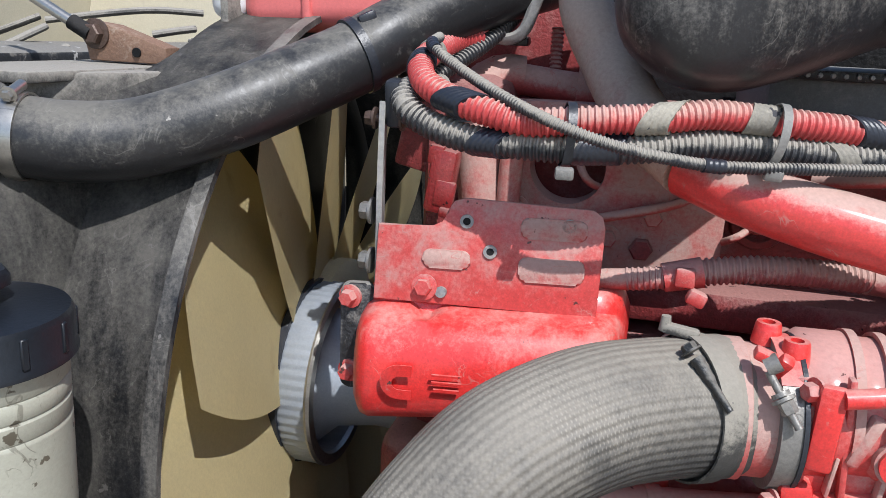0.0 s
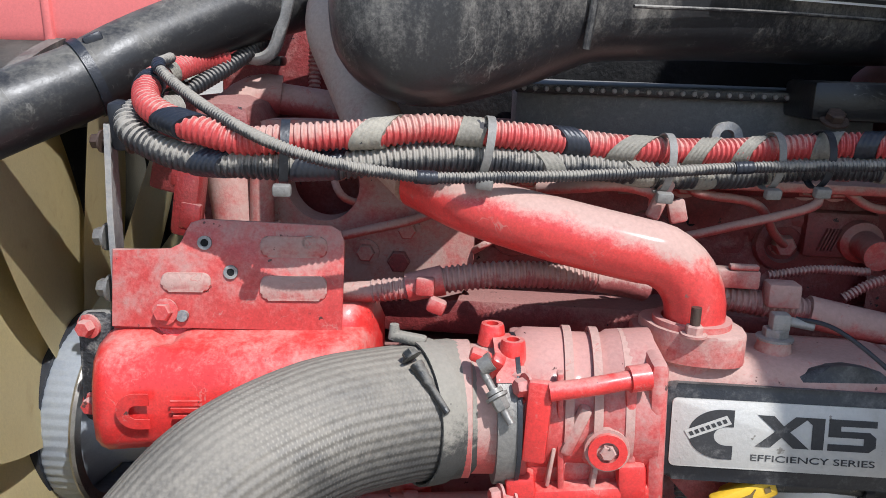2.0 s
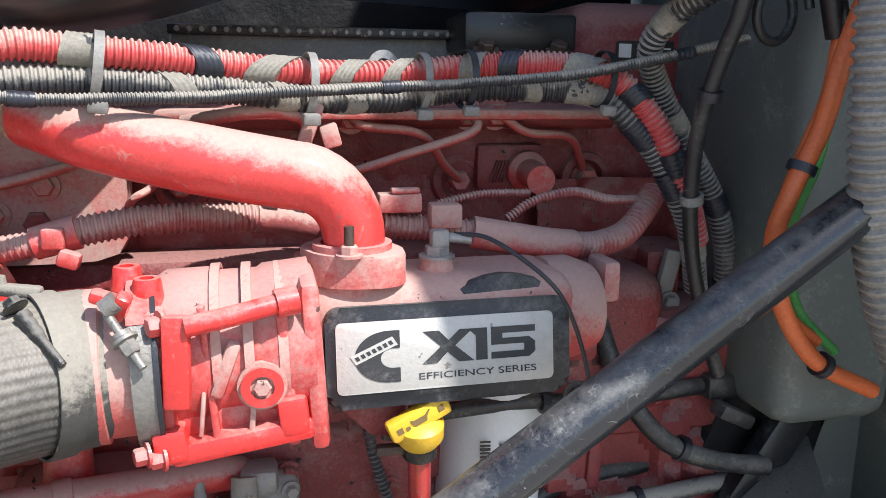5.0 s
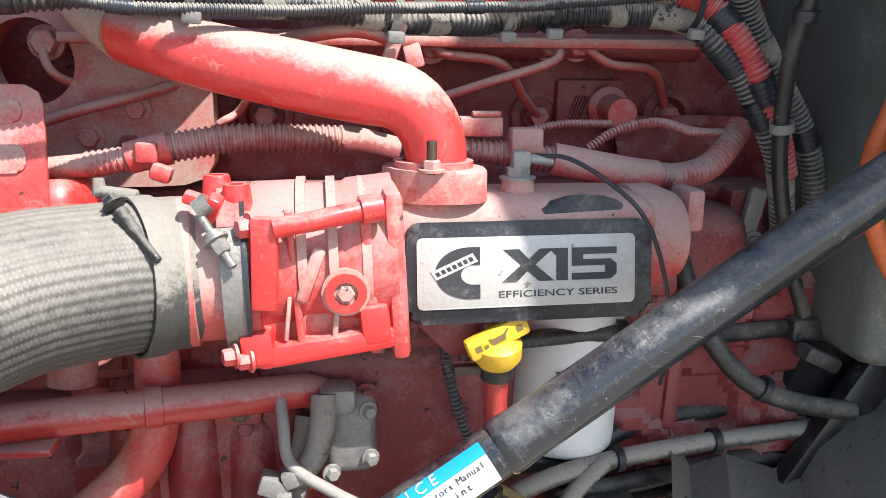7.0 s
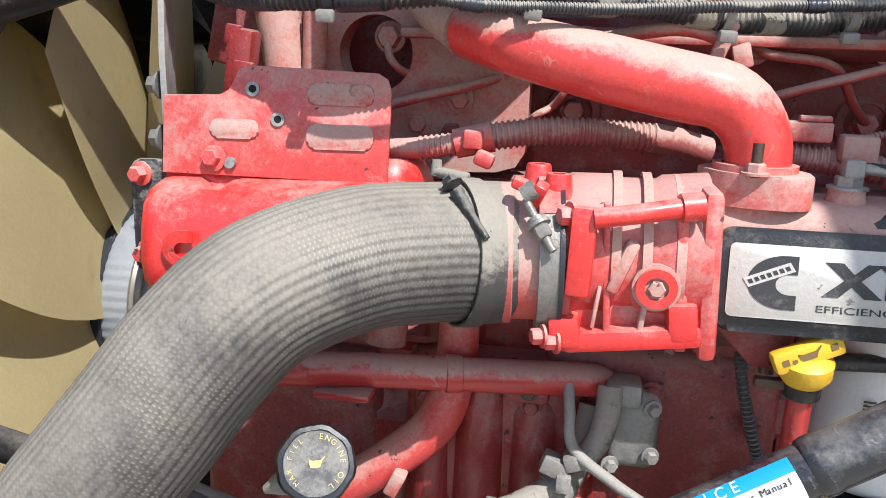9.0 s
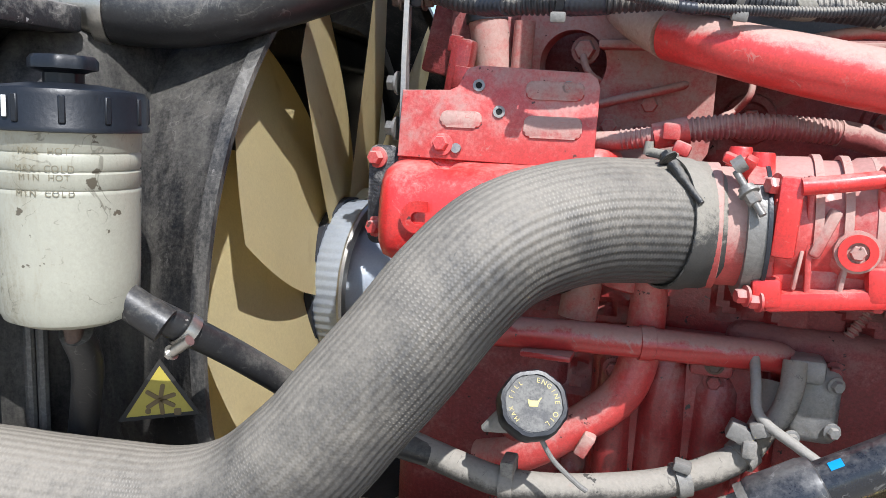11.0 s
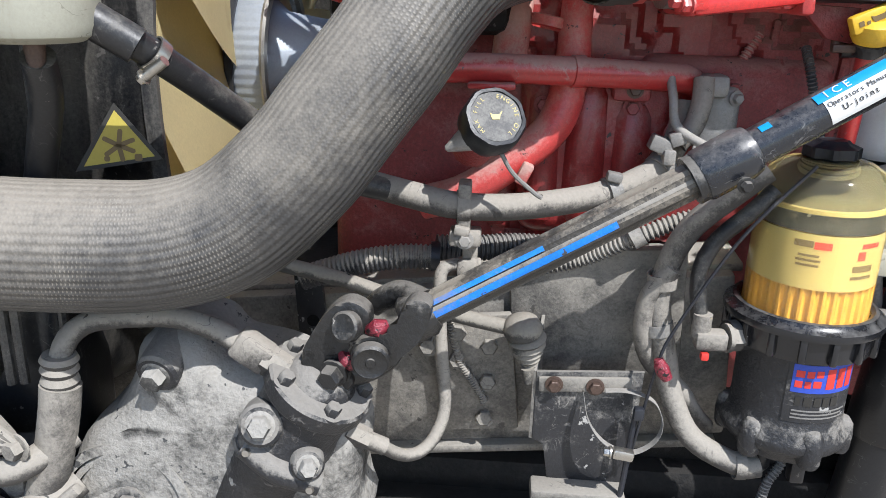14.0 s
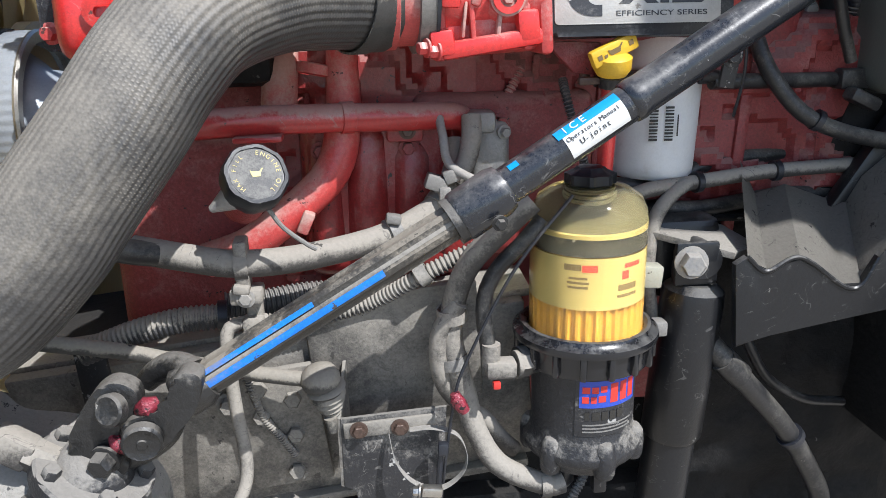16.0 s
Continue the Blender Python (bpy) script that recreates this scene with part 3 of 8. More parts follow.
def clamp_band(parent, at, axis, radius, width=0.014, material=None, label="", screw=None):
    """A worm-drive hose clamp: the band and its screw housing."""
    z = Vector(axis).normalized()
    band = part("clamp_band", lathe([(radius, -width / 2), (radius + 0.0022, -width / 2), (radius + 0.0026, 0), (radius + 0.0022, width / 2), (radius, width / 2), (radius, -width / 2)], at, axis, 48), material or steel, parent, label)
    if screw is not None:
        s = Vector(screw)
        s = (s - z * s.dot(z)).normalized()
        d = z.cross(s)
        p = Vector(at) + s * (radius + 0.006)
        part("clamp_screw", join(lathe([(0, -0.016), (0.0055, -0.016), (0.0055, 0.012), (0, 0.012)], p, d, 12), hexbolt(p + d * 0.012, d, 0.0055, 0.006)), steel_clean, band)
    return band

# ---- setting ----
g = bmesh.new()
bmesh.ops.create_grid(g, x_segments=60, y_segments=60, size=60)
for v in g.verts:
    v.co.z += 0.02 * noise.noise(v.co * 0.6)
tagged(solid("ground", g, dirt), "pale dry dirt ground under the truck", "ground", kind="structure")


def cab():
    t = thing("truck_cab", (1.4, 0.9, 0.6), "grey-green painted truck cab firewall and side wall, with unseen shading panels above", "truck cab")
    part("firewall", box((1.20, 1.05, 1.55), (0.16, 0.72, 1.5), bevel=0.02), cab_paint, t)
    part("firewall_step", box((1.075, 0.80, 1.66), (0.16, 0.42, 0.62), bevel=0.03, seg=3), cab_paint, t)
    part("side_wall", box((1.75, 0.52, 1.75), (1.10, 0.5, 1.9), bevel=0.05), cab_paint, t)
    # out-of-view overhang, added to keep the sun off the cab side
    part("shade_overhang", box((1.41, 0.95, 2.16), (1.10, 1.50, 0.14), bevel=0.04), cab_paint, t, "unseen overhang added to shade the cab side of the engine")
    # unseen slab, outlined so that its shadow edge falls across the badge
    part("shade_corner", slab([(1.225, 2.62), (1.204, 2.897), (1.311, 3.30), (1.389, 3.54), (1.45, 3.68), (2.6, 3.7), (2.6, 2.1), (1.62, 2.1), (1.56, 2.6)], 0.51, face_pose(0, 0.27, 0), 0.01), cab_paint, t, "unseen slab added to shade the right side of the engine")
    part("floor_pan", box((1.5, 1.2, 0.95), (0.9, 1.5, 0.3), bevel=0.04), black_and_shade, t)
    part("wheel_arch_liner", box((1.0, 1.02, 0.55), (1.1, 0.44, 1.12), bevel=0.05, seg=3), black_and_shade, t, "black plastic wheel arch liner")
    # added panels that close the gaps with painted shade
    part("rear_shade_panel", box((0.56, 1.27, 1.78), (1.1, 0.04, 0.62), bevel=0.01), black_and_shade, t, "added near-black panel for the shade behind the engine")
    part("far_shade_panel", box((-0.05, 1.64, 0.98), (1.0, 0.04, 0.95), bevel=0.01), black_and_shade, t, "added near-black panel for the shade on the far side")
    part("under_shade_block", box((0.30, 0.98, 0.50), (1.7, 0.62, 0.22), bevel=0.03), black_and_shade, t, "added near-black block for the shade under the engine")


def hood():
    t = thing("tilted_hood", (-1.5, 1.2, 0.3), "cream fibreglass hood tilted open ahead of the radiator", "hood")
    m = pose(-1.45, 1.35, 1.05, 0, 18, 0)
    part("hood_panel", join(box((0, 0, 0), (0.05, 2.3, 2.3), bevel=0.02)), cream, t).data.transform(Matrix.Scale(UNIT, 4) @ m @ Matrix.Scale(1 / UNIT, 4))
    part("inner_wing", box((-1.0, 1.62, 1.62), (1.2, 0.04, 0.9), (8, 0, 0), bevel=0.015), cream, t)


def radiator():
    t = thing("radiator", (-0.62, 0.95, 0.7), "dusty black truck radiator with plastic side tank", "radiator")
    part("core", box((-0.56, 0.95, 1.25), (0.16, 1.22, 0.95), bevel=0.012), side_plastic, t)
    low = part("lower_guard", slab([(-0.62, 0.80), (-0.62, 1.03), (-0.50, 0.985), (-0.469, 0.968), (-0.428, 0.980), (-0.402, 0.945), (-0.388, 0.905), (-0.392, 0.80)], 0.02, face_pose(0, 0.325, 0), 0.006), frame_paint, t, "dusty moulded lower guard with hose holes")
    for z in (0.915, 0.859):
        part("hose_hole", lathe([(0, 0), (0.026, 0), (0.026, 0.0012), (0, 0.0012)], (-0.432, 0.3045, z), (0, -1, 0), 24), black_and_shade, low)
    part("guard_rib", box((-0.485, 0.306, 0.93), (0.02, 0.016, 0.11), (0, 42, 0), bevel=0.006), frame_paint, low)
    part("collar_shelf", slab([(-0.09, -0.02), (0.08, -0.03), (0.06, -0.055), (0.0, -0.07), (-0.07, -0.06)], 0.006, pose(-0.48, 0.27, 1.112, 8, 0, 0), 0.002), side_plastic, t)
    part("diagonal_lip", tube([(-0.58, 0.225, 1.275), (-0.535, 0.232, 1.296), (-0.49, 0.245, 1.319), (-0.447, 0.275, 1.309)], 0.010, 10), side_plastic, t)
    part("edge_flange", box((-0.452, 0.262, 1.40), (0.010, 0.03, 0.36), (0, -4, 0), bevel=0.003), side_plastic, t)
    part("edge_bolt", hexbolt((-0.474, 0.262, 1.567), (0.2, -1, 0), 0.012, 0.010), steel_dull, t)
    tank = part("side_tank", box((-0.53, 0.305, 1.40), (0.17, 0.11, 0.66), bevel=0.03, seg=3), side_plastic, t, "dusty moulded side tank")
    for x, z, w in ((-0.484, 1.622, 0.044), (-0.482, 1.601, 0.044), (-0.478, 1.580, 0.044), (-0.461, 1.538, 0.028), (-0.459, 1.519, 0.028), (-0.460, 1.397, 0.030), (-0.459, 1.380, 0.028), (-0.458, 1.370, 0.026), (-0.457, 1.362, 0.026)):
        part("tank_rib", box((x, 0.243, z), (w, 0.018, 0.0045), (0, -4, 0), bevel=0.0015, seg=1), cast_dark, tank)
    for x, z in ((-0.442, 1.629), (-0.385, 1.636)):
        vent = part("vent", box((x, 0.2465, z), (0.018, 0.010, 0.032), bevel=0.002, seg=1), black_and_shade, tank)
        for k in (-0.008, 0.002, 0.011):
            part("vent_bar", box((x, 0.2405, z + k), (0.018, 0.003, 0.002), bevel=0.0005, seg=1), plate_dark, vent)
        part("vent_bar", box((x + 0.001, 0.2403, z), (0.002, 0.003, 0.030), bevel=0.0005, seg=1), plate_dark, vent)
    part("tank_panel", box((-0.505, 0.2475, 1.60), (0.10, 0.010, 0.135), bevel=0.006), side_plastic, tank)
    for x, w in ((-0.56, 0.012), (-0.595, 0.01)):
        part("tank_rib", box((x, 0.246, 1.42), (w, 0.014, 0.56), bevel=0.004), side_plastic, tank)
    part("top_tank", box((-0.55, 1.0, 1.725), (0.26, 1.1, 0.07), bevel=0.02, seg=3), side_plastic, t, "dusty top tank of the radiator")
    part("top_channel", join(box((-0.64, 0.95, 1.765), (0.05, 1.15, 0.03), (0, 8, 0), bevel=0.006), box((-0.74, 0.95, 1.765), (0.09, 1.2, 0.02), (0, 12, 0), bevel=0.006)), plate_dark, t)
    part("top_rail", box((-0.47, 0.93, 1.764), (0.14, 0.9, 0.012), bevel=0.003), frame_paint, t, "dusty folded metal top rail")
    for seam in ([(-0.704, 0.740, 1.736), (-0.670, 0.800, 1.762), (-0.653, 0.850, 1.780)],
                 [(-0.806, 0.850, 1.760), (-0.776, 0.900, 1.789), (-0.775, 0.950, 1.806)],
                 [(-0.947, 1.000, 1.782), (-0.892, 1.020, 1.806), (-0.870, 1.050, 1.822)],
                 [(-0.816, 1.000, 1.816), (-0.753, 1.050, 1.830), (-0.675, 1.100, 1.842), (-0.605, 1.150, 1.841)],
                 [(-0.597, 0.980, 1.802), (-0.568, 1.000, 1.809), (-0.550, 1.030, 1.814)]):
        part("top_seam", tube(seam, 0.006, 10, 0.03, flat=1.3), frame_paint, t)
    part("end_plate", box((-0.40, 0.62, 1.745), (0.05, 0.25, 0.045), (0, 0, -20), bevel=0.004), frame_paint, t)
    part("side_bracket", box((-0.455, 0.36, 1.69), (0.12, 0.12, 0.03), bevel=0.005), plate_dark, t)
    for x, y in ((-0.49, 0.30), (-0.43, 0.30)):
        part("bracket_bolt", hexbolt((x, y, 1.69), (0, -1, 0), 0.010, 0.011), rust_bolt, t)
    part("lower_tank", box((-0.50, 0.44, 0.92), (0.26, 0.16, 0.40), (0, 0, 8), bevel=0.03, seg=3), side_plastic, t, "dusty moulded lower corner of the radiator")
    # collar in which the charge-air pipe sits
    part("pipe_collar", tube([(-0.50, 0.215, 1.30), (-0.545, 0.20, 1.25), (-0.555, 0.195, 1.19), (-0.53, 0.2, 1.12), (-0.47, 0.21, 1.10)], 0.013, 10, flat=1.4), side_plastic, t)


def fan_shroud():
    """The funnel from the radiator's rectangle to the round fan opening."""
    t = thing("fan_shroud", (-0.33, 0.92, 0.8), "black moulded plastic fan shroud streaked with dust", "fan shroud")
    cy, cz, R = 0.93, 1.335, 0.515
    n = 96
    bm = bmesh.new()
    rows = []
    for k in range(25):
        f = k / 24
        row = []
        for s in range(n):
            a = 2 * math.pi * s / n
            c, d = math.cos(a), math.sin(a)
            # rounded rectangle by a superellipse
            e = (abs(c) ** 5 + abs(d) ** 5) ** (-1 / 5)
            ry, rz = cy + c * e * 0.60, cz - 0.03 + d * e * 0.44
            g = min(1.0, f / 0.55)
            q = g ** 2.2 * (3.2 - 2.2 * g)
            x = -0.47 + 0.105 * math.sin(g * math.pi / 2) + max(0.0, f - 0.55) / 0.45 * 0.12
            row.append(bm.verts.new((x, ry * (1 - q) + (cy + c * R) * q, rz * (1 - q) + (cz + d * R) * q)))
        rows.append(row)
    for a, b in zip(rows, rows[1:]):
        for s in range(n):
            bm.faces.new((a[s], a[(s + 1) % n], b[(s + 1) % n], b[s]))
    bmesh.ops.solidify(bm, geom=list(bm.faces), thickness=0.006)
    part("funnel", bm, shroud_plastic, t)
    part("rim", ring((-0.252, cy, cz), (1, 0, 0), R + 0.004, R - 0.004, 0.018, 96), shroud_plastic, t)
    # warning triangle on its side
    m = Matrix.Translation((-0.271, 0.383, 1.286)) @ basis((0.45, -1, 0.05))
    sign = part("warning_sign", slab([(-0.045, -0.037), (0.045, -0.027), (0.0, 0.036)], 0.0012, m, 0.0), print_black, t, "black and yellow triangular warning sticker")
    part("sign_field", slab([(-0.036, -0.0315), (0.037, -0.0235), (0.0, 0.028)], 0.0018, m, 0.0), label_yellow, sign)
    for a in (20, 80, 150, 215, 280, 335):
        part("sign_symbol", slab(rounded(0.018, 0.005, 0.002, 2), 0.0006, m @ pose(0.001, -0.010, 0.0019, 0, 0, a) @ pose(0.009, 0, 0), 0), print_brown, sign)
    for a, b in ((0.02, 0.008), (-0.012, 0.006)):
        part("sign_symbol", slab(rounded(b, b, 0.002, 2), 0.0006, m @ pose(a, -0.024, 0.0019), 0), print_brown, sign)
    for x, z0, z1 in ((-0.405, 1.0, 1.50), (-0.392, 1.0, 1.50), (-0.345, 0.98, 1.42)):
        part("shroud_rib", tube([(x, 0.338 + (x + 0.405) * 0.35, z0), (x, 0.336 + (x + 0.405) * 0.35, z1)], 0.006, 8, 0.05), shroud_plastic, t)


def fan():
    t = thing("cooling_fan", (-0.26, 0.93, 1.335), "large tan nylon engine cooling fan with broad blades", "fan")
    cy, cz = 0.93, 1.335
    part("fan_hub", lathe([(0, -0.06), (0.10, -0.06), (0.14, -0.03), (0.14, 0.03), (0.10, 0.05), (0, 0.05)], (-0.27, cy, cz), (1, 0, 0), 40), blade_tan, t)
    for k in range(11):
        bm = bmesh.new()
        grid = []
        for i in range(15):
            f = i / 14
            r = 0.12 + f * 0.365
            twist = radians(72 - 8 * f)
            half = 0.120 + 0.095 * math.sin(f * 2.0)
            row = []
            for j in range(9):
                w = j / 8 * 2 - 1
                c = w * half
                camber = 0.022 * (1 - w * w)
                dx = c * math.cos(twist) + camber * math.sin(twist)
                dt = c * math.sin(twist) - camber * math.cos(twist) + 0.05 * f * f
                rr = r - 0.02 * f * (w * w) * (1 if w > 0 else 0.3)
                row.append(bm.verts.new((-0.292 + dx * 0.78, rr * math.cos(dt / max(r, 0.12)), rr * math.sin(dt / max(r, 0.12)))))
            grid.append(row)
        for i in range(14):
            for j in range(8):
                bm.faces.new((grid[i][j], grid[i + 1][j], grid[i + 1][j + 1], grid[i][j + 1]))
        bmesh.ops.solidify(bm, geom=list(bm.faces), thickness=0.004)
        bm.transform(Matrix.Translation((0, cy, cz)) @ pose(0, 0, 0, 360 / 11 * k + 8, 0, 0))
        part("blade", bm, blade_tan, t)


def fan_drive():
    t = thing("fan_drive_pulley", (-0.2, 0.9, 1.335), "grey turned metal fan drive pulley with a black belt rim", "pulley")
    c = (-0.252, 0.845, 1.328)
    part("pulley_rim", lathe([(0.117, 0.0), (0.132, 0.0), (0.134, 0.004), (0.134, 0.040), (0.117, 0.040), (0.117, 0.0)], c, (1, 0, 0), 240, teeth=120, tooth=0.008), hub_metal, t)
    part("rim_lip", lathe([(0.117, 0.0), (0.1365, 0.0), (0.137, 0.003), (0.134, 0.007), (0.119, 0.007), (0.117, 0.0)], (-0.2115, 0.845, 1.328), (1, 0, 0), 72), steel_clean, t, "bright machined lip")
    part("belt_groove", lathe([(0.122, 0.0), (0.138, 0.002), (0.138, 0.014), (0.122, 0.014), (0.122, 0.0)], (-0.266, 0.845, 1.328), (1, 0, 0), 64), tie_black, t)
    part("hub_cone", lathe([(0, 0), (0.116, 0.0), (0.104, 0.012), (0.078, 0.040), (0.068, 0.10), (0.070, 0.17), (0, 0.17)], (-0.244, 0.845, 1.328), (1, 0, 0), 48), hub_metal, t)
    part("hub_collar", ring((-0.075, 0.835, 1.345), (1, 0, 0), 0.082, 0.04, 0.03), steel_dull, t)


def engine():
    t = thing("engine_block", (0.5, 0.95, 0.85), "red painted inline diesel engine block and head, dusty and oily", "engine")
    # block and head wear the darkened red in place of real shadow
    part("block", box((0.49, 0.97, 1.16), (1.02, 0.52, 0.62), bevel=0.02), red_shaded, t)
    part("side_cover", box((0.46, 0.70, 1.25), (0.26, 0.06, 0.24), bevel=0.02, seg=3), red_shaded, t)
    oc = part("oil_cooler_housing", box((0.28, 0.705, 1.23), (0.22, 0.09, 0.24), bevel=0.03, seg=4), red_oily_shaded, t, "lobed oil cooler housing")
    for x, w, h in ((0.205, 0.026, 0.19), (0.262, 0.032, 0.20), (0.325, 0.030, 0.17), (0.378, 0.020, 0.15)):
        part("cooler_lobe", lathe([(0, 0), (w * 0.7, 0.0), (w, 0.02), (w, h - 0.02), (w * 0.75, h), (0, h)], (x, 0.672, 1.135), (0, 0.04, 1), 24), red_oily_shaded, oc)
    part("cooler_lug", box((0.315, 0.645, 1.326), (0.05, 0.03, 0.03), bevel=0.006), red_shaded, oc)
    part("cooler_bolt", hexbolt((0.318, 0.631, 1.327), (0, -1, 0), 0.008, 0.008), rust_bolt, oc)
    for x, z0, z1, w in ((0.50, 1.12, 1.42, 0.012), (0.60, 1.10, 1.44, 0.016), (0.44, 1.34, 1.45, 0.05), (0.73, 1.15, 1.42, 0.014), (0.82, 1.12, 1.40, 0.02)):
        part("block_rib", box((x, 0.705, (z0 + z1) / 2), (w, 0.03, z1 - z0), (0, 3, 0), bevel=0.006), red_shaded, t)
    part("rail_casting", box((0.56, 0.695, 1.445), (0.5, 0.05, 0.03), (0, 2, 0), bevel=0.01), red_shaded, t)
    part("side_plate", slab(rounded(0.10, 0.12, 0.02), 0.016, face_pose(0.515, 0.708, 1.29, 0, 0), 0.004), red_shaded, t)
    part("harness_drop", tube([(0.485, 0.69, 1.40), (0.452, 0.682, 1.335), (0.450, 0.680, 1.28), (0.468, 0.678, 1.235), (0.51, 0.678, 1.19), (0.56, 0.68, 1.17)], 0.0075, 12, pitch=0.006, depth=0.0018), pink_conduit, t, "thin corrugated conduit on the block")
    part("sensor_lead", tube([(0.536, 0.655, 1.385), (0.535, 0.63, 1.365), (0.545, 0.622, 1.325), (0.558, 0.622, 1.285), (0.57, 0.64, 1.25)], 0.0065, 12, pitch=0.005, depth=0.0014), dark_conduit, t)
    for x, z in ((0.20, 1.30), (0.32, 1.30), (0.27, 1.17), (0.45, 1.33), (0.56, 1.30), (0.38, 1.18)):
        part("block_bolt", hexbolt((x, 0.655, z), (0, -1, 0), 0.009, 0.010), red_shaded, t)
    part("block_casting", cast_sheet(0.42, 1.0, 1.18, 1.46, 0.697, 0.030, 11.0, 0.008, 0.42), red_shaded, t, "rough cast side of the block")
    part("block_casting", cast_sheet(-0.02, 0.42, 1.10, 1.47, 0.699, 0.026, 12.0, 0.008, 0.42), red_oily_shaded, t, "rough cast side of the block")
    head = part("cylinder_head", box((0.50, 1.06, 1.60), (0.98, 0.42, 0.27), bevel=0.012), red_shaded, t)
    part("head_casting", cast_sheet(0.26, 0.99, 1.46, 1.73, 0.846, 0.012, 13.0, 0.008, 0.45), red_shaded, head)
    part("head_ledge", box((0.5, 0.83, 1.515), (0.95, 0.10, 0.05), bevel=0.012), red_shaded, t)
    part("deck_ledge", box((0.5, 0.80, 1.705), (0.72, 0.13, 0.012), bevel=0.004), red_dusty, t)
    for x in (0.17, 0.34, 0.51, 0.68, 0.855):
        part("injector_well", lathe([(0.020, 0), (0.033, 0.0), (0.036, 0.004), (0.033, 0.012), (0.024, 0.014), (0.020, 0.0)], (x, 0.852, 1.618), (0, -1, 0), 24), red_shaded, head)
        part("injector_nut", hexbolt((x, 0.853, 1.618), (0, -1, 0), 0.014, 0.022, 1.2), red_dusty, head)
        part("head_bolt", hexbolt((x + 0.075, 0.852, 1.685), (0, -1, 0), 0.010, 0.008), red_shaded, head)
        part("head_plug", lathe([(0, 0), (0.006, 0), (0.006, 0.003), (0, 0.003)], (x + 0.055, 0.851, 1.64), (0, -1, 0), 14), black_and_shade, head)
    # the gear housing's flat face with its round opening
    cx, cz, r = 0.105, 1.68, 0.045
    n = 48
    bm = bmesh.new()
    loops = []
    for kind, y in ((0, 0.760), (1, 0.760), (1, 0.80), (0, 0.80)):
        row = []
        for s in range(n):
            a = 2 * math.pi * s / n
            c, d = math.cos(a), math.sin(a)
            e = (abs(c) ** 8 + abs(d) ** 8) ** (-1 / 8)
            row.append(bm.verts.new((cx + 0.04 + c * e * 0.145, y, cz - 0.03 + d * e * 0.105) if kind else (cx + c * r, y, cz + d * r)))
        loops.append(row)
    for a, b in zip(loops, loops[1:] + loops[:1]):
        for s in range(n):
            bm.faces.new((a[s], a[(s + 1) % n], b[(s + 1) % n], b[s]))
    part("gear_housing", bm, red_dusty, t, "pink-dusted gear housing face with a round opening")
    for x, z in ((0.048, 1.625), (0.21, 1.63), (0.16, 1.60), (0.23, 1.70)):
        part("housing_bolt", hexbolt((x, 0.757, z), (0, -1, 0), 0.011, 0.009), red_dusty, t)
    part("mounting_pad", box((0.205, 0.795, 1.585), (0.08, 0.06, 0.07), bevel=0.015, seg=3), red_dusty, t)
    part("pad_bolt", hexbolt((0.20, 0.765, 1.59), (0, -1, 0), 0.014, 0.012), red_shaded, t)
    part("front_gear_case", box((0.02, 0.78, 1.12), (0.24, 0.20, 0.42), bevel=0.03, seg=3), red_shaded, t)
    part("front_cover", box((-0.02, 0.98, 1.45), (0.10, 0.50, 0.66), bevel=0.03), red_shaded, t)
    # rocker cover on top
    part("rocker_cover", box((0.56, 1.05, 1.762), (0.46, 0.34, 0.09), bevel=0.012), cover_grey, t, "grey rocker cover with a dotted edge")
    for i in range(31):
        part("cover_stud", lathe([(0, 0), (0.0035, 0), (0.0028, 0.003), (0, 0.0035)], (0.342 + i * 0.0142, 0.862, 1.800), (0, -1, 0), 8), steel_dull, t)
    part("cover_edge", box((0.56, 0.872, 1.800), (0.46, 0.02, 0.012), bevel=0.003), plate_dark, t)
    part("bell_housing", box((0.955, 1.0, 1.68), (0.24, 0.26, 0.34), bevel=0.04, seg=3), red_shaded, t)
    m = face_pose(0.945, 0.868, 1.785)
    tag = part("data_plate", slab(rounded(0.085, 0.026, 0.003, 2), 0.0015, m, 0), print_black, t)
    part("data_plate_print", bars([(-0.03, 0, 0.018, 0.018), (0.012, 0.003, 0.05, 0.002), (0.012, -0.006, 0.05, 0.002)], m @ pose(0, 0, 0.0016)), label_white, tag)
    part("end_casting", box((0.84, 0.79, 1.44), (0.16, 0.18, 0.16), bevel=0.04, seg=3), red_shaded, t)
    part("end_casting", box((0.93, 0.78, 1.49), (0.05, 0.06, 0.09), bevel=0.01), red_shaded, t)
    part("rear_casting", box((0.918, 0.83, 1.380), (0.16, 0.05, 0.18), (0, 6, 0), bevel=0.02, seg=3), red_shaded, t)
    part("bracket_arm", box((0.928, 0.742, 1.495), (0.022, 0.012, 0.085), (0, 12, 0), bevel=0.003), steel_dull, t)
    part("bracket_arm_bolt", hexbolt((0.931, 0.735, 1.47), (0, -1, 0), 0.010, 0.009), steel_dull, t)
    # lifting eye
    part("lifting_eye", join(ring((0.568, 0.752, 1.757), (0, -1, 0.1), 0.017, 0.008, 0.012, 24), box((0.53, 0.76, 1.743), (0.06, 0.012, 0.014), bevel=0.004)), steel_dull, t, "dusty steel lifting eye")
    part("rear_casting", cast_sheet(0.78, 1.06, 1.24, 1.62, 0.815, 0.022, 12.0, 0.008, 0.42), red_shaded, t, "rough cast rear of the block")
    # heavy mount plate at the rear
    part("rear_mount", box((0.74, 0.83, 1.80), (0.14, 0.10, 0.045), bevel=0.006), black_paint, t, "chipped black rear bracket")
